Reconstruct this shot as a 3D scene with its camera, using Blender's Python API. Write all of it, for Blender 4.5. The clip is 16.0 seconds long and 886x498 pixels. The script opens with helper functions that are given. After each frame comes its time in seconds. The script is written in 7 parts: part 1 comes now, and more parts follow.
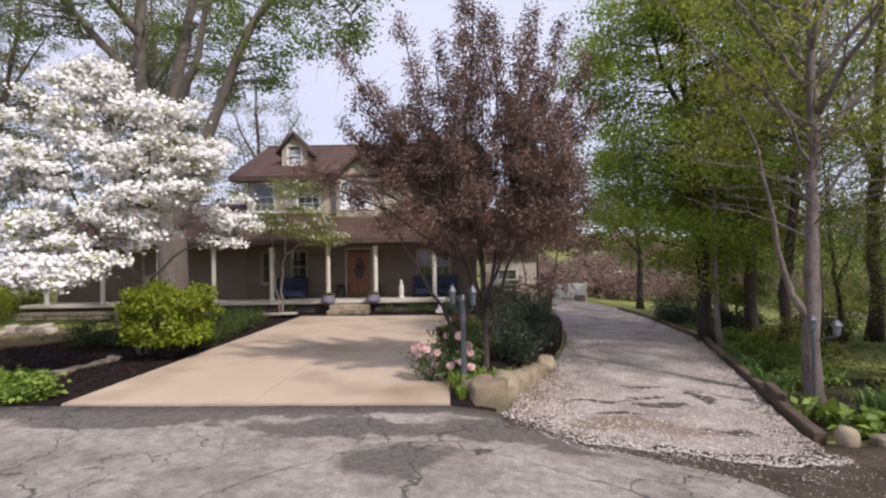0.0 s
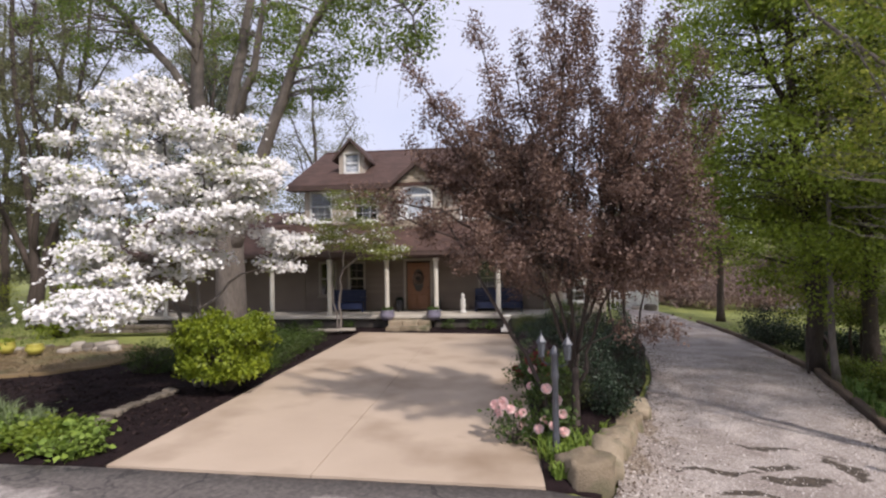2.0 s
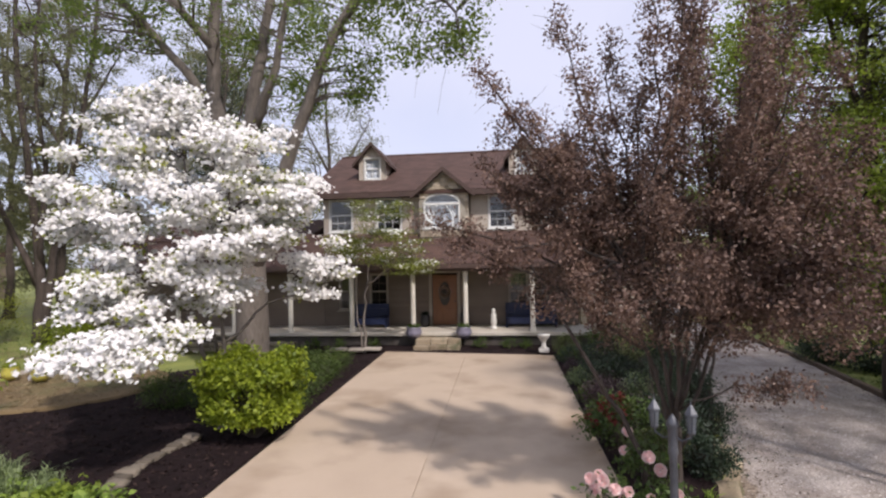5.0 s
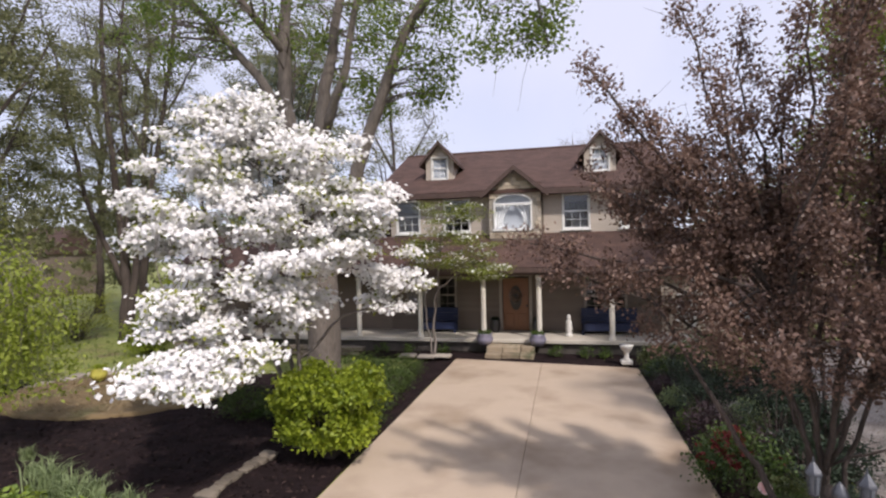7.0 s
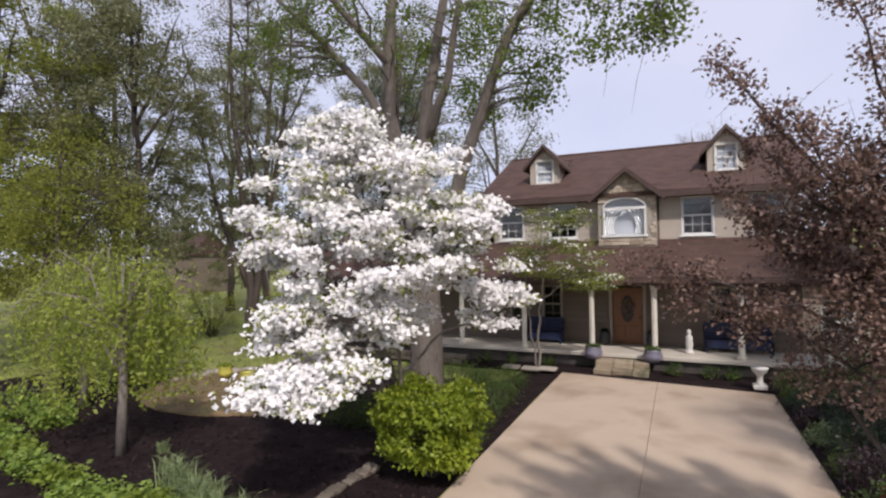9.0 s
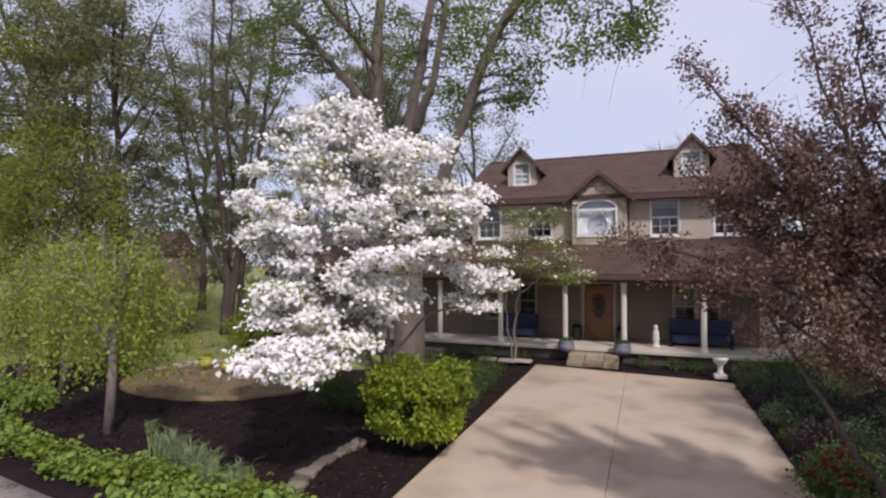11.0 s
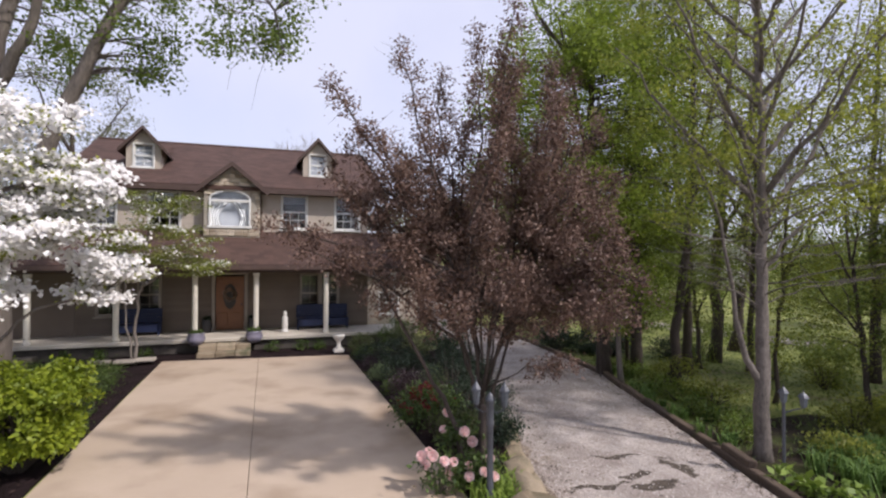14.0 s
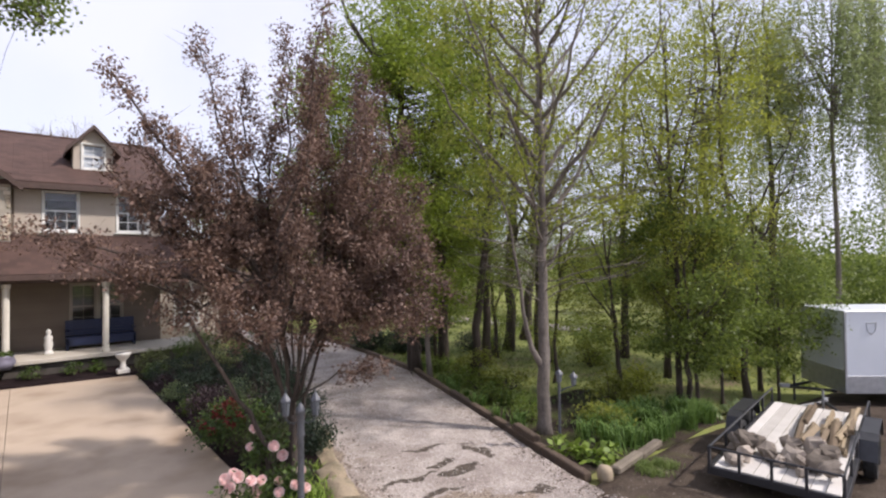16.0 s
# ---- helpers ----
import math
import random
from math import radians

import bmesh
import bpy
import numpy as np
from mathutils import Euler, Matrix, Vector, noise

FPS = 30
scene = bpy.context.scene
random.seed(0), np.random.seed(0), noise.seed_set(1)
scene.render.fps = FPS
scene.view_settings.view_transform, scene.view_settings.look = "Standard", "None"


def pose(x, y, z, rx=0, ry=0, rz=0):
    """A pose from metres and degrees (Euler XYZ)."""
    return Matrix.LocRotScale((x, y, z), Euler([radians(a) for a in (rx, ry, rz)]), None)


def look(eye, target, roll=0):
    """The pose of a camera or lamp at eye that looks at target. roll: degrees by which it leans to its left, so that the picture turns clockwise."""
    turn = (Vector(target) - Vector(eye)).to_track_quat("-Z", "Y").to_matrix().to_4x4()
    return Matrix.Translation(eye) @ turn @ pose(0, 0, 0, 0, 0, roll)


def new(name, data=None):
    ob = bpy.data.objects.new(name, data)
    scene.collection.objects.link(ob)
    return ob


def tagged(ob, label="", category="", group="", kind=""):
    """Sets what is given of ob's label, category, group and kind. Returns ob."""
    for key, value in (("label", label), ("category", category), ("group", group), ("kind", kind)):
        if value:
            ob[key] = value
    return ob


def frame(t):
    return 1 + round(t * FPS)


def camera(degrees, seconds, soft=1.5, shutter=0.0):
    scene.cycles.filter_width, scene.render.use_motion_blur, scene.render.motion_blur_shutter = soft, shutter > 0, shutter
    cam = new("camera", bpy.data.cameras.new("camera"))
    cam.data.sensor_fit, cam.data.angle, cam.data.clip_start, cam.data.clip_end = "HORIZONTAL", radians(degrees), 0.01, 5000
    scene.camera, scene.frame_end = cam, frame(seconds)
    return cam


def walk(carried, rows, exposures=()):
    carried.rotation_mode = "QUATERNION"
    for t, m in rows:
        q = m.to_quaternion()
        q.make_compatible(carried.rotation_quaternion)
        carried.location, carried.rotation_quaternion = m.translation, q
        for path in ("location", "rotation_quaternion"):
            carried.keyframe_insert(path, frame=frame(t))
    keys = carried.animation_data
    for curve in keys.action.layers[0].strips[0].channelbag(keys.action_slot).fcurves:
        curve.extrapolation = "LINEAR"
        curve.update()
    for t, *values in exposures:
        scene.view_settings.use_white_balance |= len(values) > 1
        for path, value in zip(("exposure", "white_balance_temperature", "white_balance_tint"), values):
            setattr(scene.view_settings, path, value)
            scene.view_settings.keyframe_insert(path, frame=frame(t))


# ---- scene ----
cam = camera(81.5, 16.0, soft=2.3)
PATH = [
    (0, (0.048, 1.404, 2.056), (0.034, 3.404, 2.110), -1.00),
    (0.5, (-0.067, 1.727, 2.213), (-0.076, 3.726, 2.263), -0.98),
    (1, (-0.194, 2.034, 2.414), (-0.273, 4.032, 2.461), -0.99),
    (1.5, (-0.323, 2.342, 2.586), (-0.488, 4.334, 2.631), -1.06),
    (2, (-0.437, 2.671, 2.753), (-0.654, 4.659, 2.796), -1.03),
    (2.5, (-0.552, 2.961, 2.940), (-0.824, 4.942, 2.984), -0.99),
    (3, (-0.653, 3.230, 3.097), (-0.949, 5.208, 3.141), -1.04),
    (3.5, (-0.702, 3.455, 3.200), (-0.986, 5.435, 3.241), -1.06),
    (6, (-2.075, 4.138, 3.499), (-2.292, 6.126, 3.530), -1.20),
    (6.5, (-2.107, 4.344, 3.610), (-2.424, 6.318, 3.632), -1.30),
    (7, (-2.134, 4.540, 3.722), (-2.590, 6.487, 3.739), -1.19),
    (7.5, (-2.157, 4.713, 3.830), (-2.725, 6.631, 3.847), -1.10),
    (8, (-2.181, 4.853, 3.930), (-2.883, 6.726, 3.948), -1.08),
    (8.5, (-2.208, 4.961, 4.022), (-3.044, 6.777, 4.043), -1.07),
    (11, (-2.302, 4.258, 3.548), (-3.036, 6.118, 3.603), -0.02),
    (11.5, (-2.383, 4.029, 3.512), (-2.978, 5.937, 3.566), 0.12),
    (12, (-2.457, 3.807, 3.486), (-2.815, 5.774, 3.541), 0.15),
    (12.5, (-2.547, 3.583, 3.468), (-2.646, 5.580, 3.517), 0.25),
    (13, (-2.642, 3.485, 3.472), (-2.457, 5.476, 3.516), 0.37),
    (13.5, (-2.678, 3.447, 3.444), (-2.249, 5.400, 3.487), 0.37),
    (14, (-2.675, 3.361, 3.415), (-2.028, 5.253, 3.450), 0.16),
    (14.5, (-2.637, 3.290, 3.408), (-1.792, 5.103, 3.439), -0.05),
    (15, (-2.598, 3.273, 3.410), (-1.632, 5.024, 3.440), -0.15),
    (15.5, (-2.615, 3.262, 3.451), (-1.500, 4.922, 3.484), -0.34),
    (16, (-2.664, 3.246, 3.500), (-1.397, 4.794, 3.535), -0.67),
]
EXPOSURES = [(t, e - 0.06, k, 20 if 10 < t < 14 else 17) for t, e, k in ((0.0, 0.13, 6260), (3.5, 0.1, 6240), (7.0, 0.13, 6260), (8.5, 0.03, 6240), (11.0, -0.12, 6110), (12.5, -0.07, 6100), (14.5, 0.2, 6190), (16.0, 0.38, 6270))]
walk(cam, [(t, look(eye, target, roll)) for t, eye, target, roll in PATH], EXPOSURES)

# ---- light ----
SUN_DIR = Vector((0.47, -0.51, 0.72)).normalized()
world = bpy.data.worlds.new("sky")
world.use_nodes = True
scene.world = world
wn, wl = world.node_tree.nodes, world.node_tree.links
sky = wn.new("ShaderNodeTexSky")
sky.sky_type = "NISHITA"
sky.sun_disc = False
sky.sun_elevation = math.asin(SUN_DIR.z)
sky.sun_rotation = math.atan2(SUN_DIR.x, SUN_DIR.y)
sky.air_density, sky.dust_density, sky.ozone_density = 1.0, 1.5, 1.5
# a thin bright haze with faint cloud over the blue
wco, wno, wra, wmx = wn.new("ShaderNodeTexCoord"), wn.new("ShaderNodeTexNoise"), wn.new("ShaderNodeValToRGB"), wn.new("ShaderNodeMix")
wno.inputs["Scale"].default_value, wno.inputs["Detail"].default_value = 1.6, 6
wra.color_ramp.elements[0].position, wra.color_ramp.elements[0].color = 0.35, (0.62, 0.62, 0.62, 1)
wra.color_ramp.elements[1].position, wra.color_ramp.elements[1].color = 0.65, (0.9, 0.9, 0.9, 1)
wmx.data_type = "RGBA"
wmx.inputs[7].default_value = (5.4, 5.5, 6.3, 1)
wl.new(wco.outputs["Generated"], wno.inputs["Vector"])
wl.new(wno.outputs[0], wra.inputs[0])
wl.new(wra.outputs[0], wmx.inputs[0])
wl.new(sky.outputs[0], wmx.inputs[6])
wl.new(wmx.outputs[2], wn["Background"].inputs[0])
wn["Background"].inputs[1].default_value = 0.15
sun = bpy.data.lights.new("sun", "SUN")
sun.energy, sun.angle, sun.color = 3.6, radians(2.2), (1.0, 0.93, 0.83)
new("sun", sun).matrix_world = look(SUN_DIR * 50, (0, 0, 0))

# ---- mesh and object helpers ----
ORIGIN = {}


class Shape:
    """Vertices and faces gathered piece by piece."""

    def __init__(self):
        self.v, self.f = [], []

    def add(self, verts, faces):
        n = len(self.v)
        self.v.extend(tuple(p) for p in verts)
        self.f.extend(tuple(i + n for i in f) for f in faces)
        return self

    def box(self, c, size, bevel=0.0, m=None):
        """A box round c, its edges chamfered by bevel; m turns it about its own centre."""
        h = [s / 2 for s in size]
        b = min(bevel, 0.45 * min(size))
        if b <= 0:
            vs = [(sx * h[0], sy * h[1], sz * h[2]) for sx in (-1, 1) for sy in (-1, 1) for sz in (-1, 1)]
            fs = [(0, 1, 3, 2), (4, 6, 7, 5), (0, 4, 5, 1), (2, 3, 7, 6), (0, 2, 6, 4), (1, 5, 7, 3)]
        else:
            vs, fs, ix = [], [], {}
            for sx in (-1, 1):
                for sy in (-1, 1):
                    for sz in (-1, 1):
                        for k in range(3):
                            s = (sx, sy, sz)
                            ix[s, k] = len(vs)
                            vs.append(tuple(s[a] * (h[a] if a == k else h[a] - b) for a in range(3)))
            for k in range(3):
                i, j = (k + 1) % 3, (k + 2) % 3
                for sg in (-1, 1):
                    ring = []
                    for p, q in ((-1, -1), (1, -1), (1, 1), (-1, 1)):
                        s = [0, 0, 0]
                        s[k], s[i], s[j] = sg, p, q
                        ring.append(ix[tuple(s), k])
                    fs.append(tuple(ring if sg > 0 else ring[::-1]))
                for p in (-1, 1):
                    for q in (-1, 1):
                        s0, s1 = [0, 0, 0], [0, 0, 0]
                        s0[k], s0[i], s0[j] = -1, p, q
                        s1[k], s1[i], s1[j] = 1, p, q
                        face = (ix[tuple(s0), i], ix[tuple(s1), i], ix[tuple(s1), j], ix[tuple(s0), j])
                        fs.append(face if p * q < 0 else face[::-1])
            for sx in (-1, 1):
                for sy in (-1, 1):
                    for sz in (-1, 1):
                        s = (sx, sy, sz)
                        face = tuple(ix[s, k] for k in range(3))
                        fs.append(face if sx * sy * sz > 0 else face[::-1])
        c = Vector(c)
        return self.add([(m @ Vector(p) if m else Vector(p)) + c for p in vs], fs)

    def tube(self, pts, radii, sides=8, caps=True):
        """A round bar through pts."""
        pts = [Vector(p) for p in pts]
        n, verts, faces = len(pts), [], []
        side = None
        for i, p in enumerate(pts):
            d = (pts[min(i + 1, n - 1)] - pts[max(i - 1, 0)]).normalized()
            if side is None:
                side = d.orthogonal().normalized()
            side = (side - d * side.dot(d)).normalized()
            other = d.cross(side)
            r = radii[i] if hasattr(radii, "__len__") else radii
            for k in range(sides):
                a = 2 * math.pi * k / sides
                verts.append(p + (side * math.cos(a) + other * math.sin(a)) * r)
        for i in range(n - 1):
            for k in range(sides):
                k2 = (k + 1) % sides
                faces.append((i * sides + k, i * sides + k2, (i + 1) * sides + k2, (i + 1) * sides + k))
        if caps:
            faces.append(tuple(range(sides))[::-1])
            faces.append(tuple((n - 1) * sides + k for k in range(sides)))
        return self.add(verts, faces)

    def lathe(self, c, profile, sides=16):
        """A turned body: profile is rows of radius and height above c."""
        return self.tube([(c[0], c[1], c[2] + z + 1e-5 * i) for i, (r, z) in enumerate(profile)], [r for r, z in profile], sides)

    def blob(self, c, size, seed=0, rough=0.18, rings=7, sides=10, block=0.72):
        """A lumpy rounded stone."""
        verts, faces = [], []
        for i in range(rings + 1):
            th = math.pi * i / rings
            for k in range(sides):
                a = 2 * math.pi * k / sides
                d = Vector((math.sin(th) * math.cos(a), math.sin(th) * math.sin(a), math.cos(th)))
                q = 1 + rough * noise.noise(d * 1.6 + Vector((seed * 7.3, seed * 3.1, 0))) + 0.4 * rough * noise.noise(d * 4 + Vector((0, seed * 5.7, 1)))
                e = [abs(t) ** block * (1 if t > 0 else -1) for t in d]
                verts.append((c[0] + e[0] * q * size[0] / 2, c[1] + e[1] * q * size[1] / 2, c[2] + e[2] * q * size[2] / 2))
        for i in range(rings):
            for k in range(sides):
                k2 = (k + 1) % sides
                faces.append((i * sides + k, (i + 1) * sides + k, (i + 1) * sides + k2, i * sides + k2))
        return self.add(verts, faces)

    def prism(self, outline, axis, lo, hi):
        """A flat outline (two coordinates) pushed along axis from lo to hi."""
        n = len(outline)
        put = {"x": lambda a, b, t: (t, a, b), "y": lambda a, b, t: (a, t, b), "z": lambda a, b, t: (a, b, t)}[axis]
        verts = [put(a, b, lo) for a, b in outline] + [put(a, b, hi) for a, b in outline]
        faces = [tuple(range(n)), tuple(range(2 * n - 1, n - 1, -1))]
        faces += [(i, i + n, (i + 1) % n + n, (i + 1) % n) for i in range(n)]
        return self.add(verts, faces)

    def mesh(self, name, shift=(0, 0, 0), smooth=False):
        me = bpy.data.meshes.new(name)
        me.from_pydata([(a - shift[0], b - shift[1], c - shift[2]) for a, b, c in self.v], [], self.f)
        bm = bmesh.new()
        bm.from_mesh(me)
        bmesh.ops.recalc_face_normals(bm, faces=bm.faces)
        bm.to_mesh(me)
        bm.free()
        if smooth:
            me.polygons.foreach_set("use_smooth", [True] * len(me.polygons))
        return me


def thing(name, at, label, category, group="", kind=""):
    """An empty at a thing's base, which its parts hang under."""
    ob = tagged(new(name), label, category, group, kind)
    ob.location = at
    ORIGIN[ob] = Vector(at)
    return ob


def part(name, shape, mat, parent, label="", smooth=False, local=False):
    """One mesh under a thing or part; its shape is in world coordinates unless local."""
    o = ORIGIN[parent]
    me = shape if isinstance(shape, bpy.types.Mesh) else shape.mesh(name, (0, 0, 0) if local else o, smooth)
    if not me.materials:
        me.materials.append(mat)
    ob = tagged(new(name, me), label)
    ob.parent = parent
    ORIGIN[ob] = o
    return ob


def solid(name, shape, mat, label="", category="", group="", kind="", at=(0, 0, 0), smooth=False):
    """A thing, or a piece of the setting, of one mesh."""
    me = shape if isinstance(shape, bpy.types.Mesh) else shape.mesh(name, at, smooth)
    me.materials.append(mat)
    ob = tagged(new(name, me), label, category, group, kind)
    ob.location = at
    ORIGIN[ob] = Vector(at)
    return ob


def leaf_mesh(name, places, length, width, rng, up=0.0, fold=0.12, shape=0, outward=None):
    """Many small leaves, each a folded blade (shape 0), or four-petalled flowers (shape 1)."""
    p = np.asarray(places, float)
    n = len(p)
    nor = rng.normal(size=(n, 3))
    nor /= np.linalg.norm(nor, axis=1, keepdims=True)
    nor[:, 2] += up
    if outward is not None:
        nor += outward
    nor /= np.linalg.norm(nor, axis=1, keepdims=True) + 1e-9
    a = np.cross(nor, rng.normal(size=(n, 3)))
    a /= np.linalg.norm(a, axis=1, keepdims=True) + 1e-9
    s = np.cross(nor, a)
    ln = (length * rng.uniform(0.65, 1.3, n))[:, None]
    wd = ln * width / length
    blades = []
    if shape == 0:
        blades.append((p, a, s))
    else:
        blades += [(p - a * ln * 0.5, a, s), (p - s * ln * 0.5 + nor * 0.004, s, a)]
    verts, quads = [], []
    for q, ax, sx in blades:
        v = np.stack([q, q + ax * ln * 0.45 + sx * wd * 0.5 + nor * ln * fold, q + ax * ln, q + ax * ln * 0.45 - sx * wd * 0.5 + nor * ln * fold], 1)
        verts.append(v.reshape(-1, 3))
    verts = np.concatenate(verts)
    m = len(verts) // 4
    me = bpy.data.meshes.new(name)
    me.vertices.add(len(verts))
    me.vertices.foreach_set("co", verts.astype(np.float32).ravel())
    me.loops.add(4 * m)
    me.loops.foreach_set("vertex_index", np.arange(4 * m, dtype=np.int32))
    me.polygons.add(m)
    me.polygons.foreach_set("loop_start", np.arange(0, 4 * m, 4, dtype=np.int32))
    me.update(calc_edges=True)
    return me


def smoothstep(v, a, b):
    q = np.clip((v - a) / (b - a), 0, 1)
    return q * q * (3 - 2 * q)


def gz(x, y):
    """The height of the ground."""
    house = np.interp(x, [-80, -25, -17, -6, 0.3, 1.0, 2.2, 7, 9, 14, 25, 60, 300], [-1.0, -0.35, -0.2, -0.07, -0.07, -0.25, -0.6, -0.72, -0.82, -1.1, -1.7, -3.0, -6.0])
    road = np.interp(x, [-80, -25, -17, -6, 0.3, 3, 7, 14, 25, 60, 300], [-1.0, -0.35, -0.2, -0.09, -0.09, -0.36, -0.72, -1.0, -1.5, -3.0, -6.0])
    s = smoothstep(y, 7.0, 9.6)
    z = road * (1 - s) + house * s
    z = z + smoothstep(y, 42, 90) * smoothstep(x, 4, 16) * 8.0
    return z


def n2(x, y, k, seed=0.0):
    return noise.noise(Vector((x * k + seed, y * k - seed, seed * 1.7)))


def sheet(name, at, nu, nv, lift, rough, mat, label, category, grain=1.7, skirt=0.07, kind="structure", dome=0.0):
    """A sheet of ground cover: at(u, v) gives x, y for u and v from 0 to 1."""
    vs, fs = [], []
    for j in range(nv + 1):
        for i in range(nu + 1):
            u, v = i / nu, j / nv
            x, y = at(u, v)
            edge = min(u, 1 - u, v, 1 - v)
            z = float(gz(x, y)) + lift + rough * (n2(x, y, grain) + 0.5 * n2(x, y, grain * 3.1, 4.0)) + dome * min(1.0, 4 * edge) ** 0.6
            vs.append((x, y, z))
    w = nu + 1
    for j in range(nv):
        for i in range(nu):
            fs.append((j * w + i, j * w + i + 1, (j + 1) * w + i + 1, (j + 1) * w + i))
    rim = [i for i in range(w)] + [j * w + nu for j in range(1, nv + 1)] + [nv * w + i for i in range(nu - 1, -1, -1)] + [j * w for j in range(nv - 1, 0, -1)]
    n = len(vs)
    vs += [(vs[r][0], vs[r][1], vs[r][2] - skirt) for r in rim]
    for k in range(len(rim)):
        k2 = (k + 1) % len(rim)
        fs.append((rim[k], n + k, n + k2, rim[k2]))
    sh = Shape()
    sh.add(vs, fs)
    return solid(name, sh, mat, label, category, kind=kind, smooth=True)


# ---- materials ----
def material(name):
    m = bpy.data.materials.new(name)
    m.use_nodes = True
    nt = m.node_tree
    return m, nt.nodes, nt.links, nt.nodes["Principled BSDF"]


def ramp(nodes, stops):
    r = nodes.new("ShaderNodeValToRGB")
    e = r.color_ramp.elements
    while len(e) < len(stops):
        e.new(0.5)
    for k, (pos, col) in enumerate(stops):
        e[k].position, e[k].color = pos, (*col, 1)
    return r


def mottled(name, dark, light, scale=3.0, fine=40.0, rough=0.85, bump=0.2, metal=0.0, stain=None, stain_at=(0.55, 0.7), stain_scale=0.6, island=0.0, stretch=None, dist=0.02, gloss=0.5):
    """Paint, stone, soil: two scales of colour variation, stains and a fine relief."""
    m, nd, ln, bs = material(name)
    co = nd.new("ShaderNodeTexCoord")
    src = co.outputs["Object"]
    if stretch:
        mp = nd.new("ShaderNodeMapping")
        mp.inputs["Scale"].default_value = stretch
        ln.new(src, mp.inputs[0])
        src = mp.outputs[0]
    a, b = nd.new("ShaderNodeTexNoise"), nd.new("ShaderNodeTexNoise")
    a.inputs["Scale"].default_value, a.inputs["Detail"].default_value = scale, 6
    b.inputs["Scale"].default_value, b.inputs["Detail"].default_value = fine, 4
    ln.new(src, a.inputs["Vector"])
    ln.new(src, b.inputs["Vector"])
    mix = nd.new("ShaderNodeMix")
    mix.inputs[0].default_value = 0.45
    ln.new(a.outputs[0], mix.inputs[2])
    ln.new(b.outputs[0], mix.inputs[3])
    value = mix.outputs[0]
    if island:
        geo = nd.new("ShaderNodeNewGeometry")
        oi = nd.new("ShaderNodeObjectInfo")
        ad = nd.new("ShaderNodeMath")
        ad.operation = "ADD"
        ln.new(geo.outputs["Random Per Island"], ad.inputs[0])
        ln.new(oi.outputs["Random"], ad.inputs[1])
        fr = nd.new("ShaderNodeMath")
        fr.operation = "FRACT"
        ln.new(ad.outputs[0], fr.inputs[0])
        mi = nd.new("ShaderNodeMix")
        mi.inputs[0].default_value = island
        ln.new(value, mi.inputs[2])
        ln.new(fr.outputs[0], mi.inputs[3])
        value = mi.outputs[0]
    r = ramp(nd, [(0.3, dark), (0.7, light)])
    ln.new(value, r.inputs[0])
    colour = r.outputs[0]
    if stain:
        c = nd.new("ShaderNodeTexNoise")
        c.inputs["Scale"].default_value, c.inputs["Detail"].default_value = stain_scale, 5
        ln.new(co.outputs["Object"], c.inputs["Vector"])
        cr = ramp(nd, [(stain_at[0], (0, 0, 0)), (stain_at[1], (1, 1, 1))])
        ln.new(c.outputs[0], cr.inputs[0])
        mx = nd.new("ShaderNodeMix")
        mx.data_type = "RGBA"
        ln.new(cr.outputs[0], mx.inputs[0])
        ln.new(colour, mx.inputs[6])
        mx.inputs[7].default_value = (*stain, 1)
        colour = mx.outputs[2]
    ln.new(colour, bs.inputs["Base Color"])
    bs.inputs["Roughness"].default_value, bs.inputs["Metallic"].default_value = rough, metal
    bs.inputs["Specular IOR Level"].default_value = gloss
    if bump:
        bp = nd.new("ShaderNodeBump")
        bp.inputs["Strength"].default_value, bp.inputs["Distance"].default_value = bump, dist
        ln.new(b.outputs[0], bp.inputs["Height"])
        ln.new(bp.outputs[0], bs.inputs["Normal"])
    return m


def leafy(name, dark, light, clear=0.35, rough=0.55, patch=0.5):
    """Leaves and petals that let some light through; each differs, and clumps differ."""
    m, nd, ln, bs = material(name)
    geo = nd.new("ShaderNodeNewGeometry")
    co = nd.new("ShaderNodeTexCoord")
    a = nd.new("ShaderNodeTexNoise")
    a.inputs["Scale"].default_value = 1.1
    ln.new(co.outputs["Object"], a.inputs["Vector"])
    mi = nd.new("ShaderNodeMix")
    mi.inputs[0].default_value = patch
    ln.new(geo.outputs["Random Per Island"], mi.inputs[2])
    ln.new(a.outputs[0], mi.inputs[3])
    r = ramp(nd, [(0.2, dark), (0.8, light)])
    ln.new(mi.outputs[0], r.inputs[0])
    ln.new(r.outputs[0], bs.inputs["Base Color"])
    bs.inputs["Roughness"].default_value = rough
    tr = nd.new("ShaderNodeBsdfTranslucent")
    ln.new(r.outputs[0], tr.inputs[0])
    mx = nd.new("ShaderNodeMixShader")
    mx.inputs[0].default_value = clear
    ln.new(bs.outputs[0], mx.inputs[1])
    ln.new(tr.outputs[0], mx.inputs[2])
    ln.new(mx.outputs[0], nd["Material Output"].inputs[0])
    return m


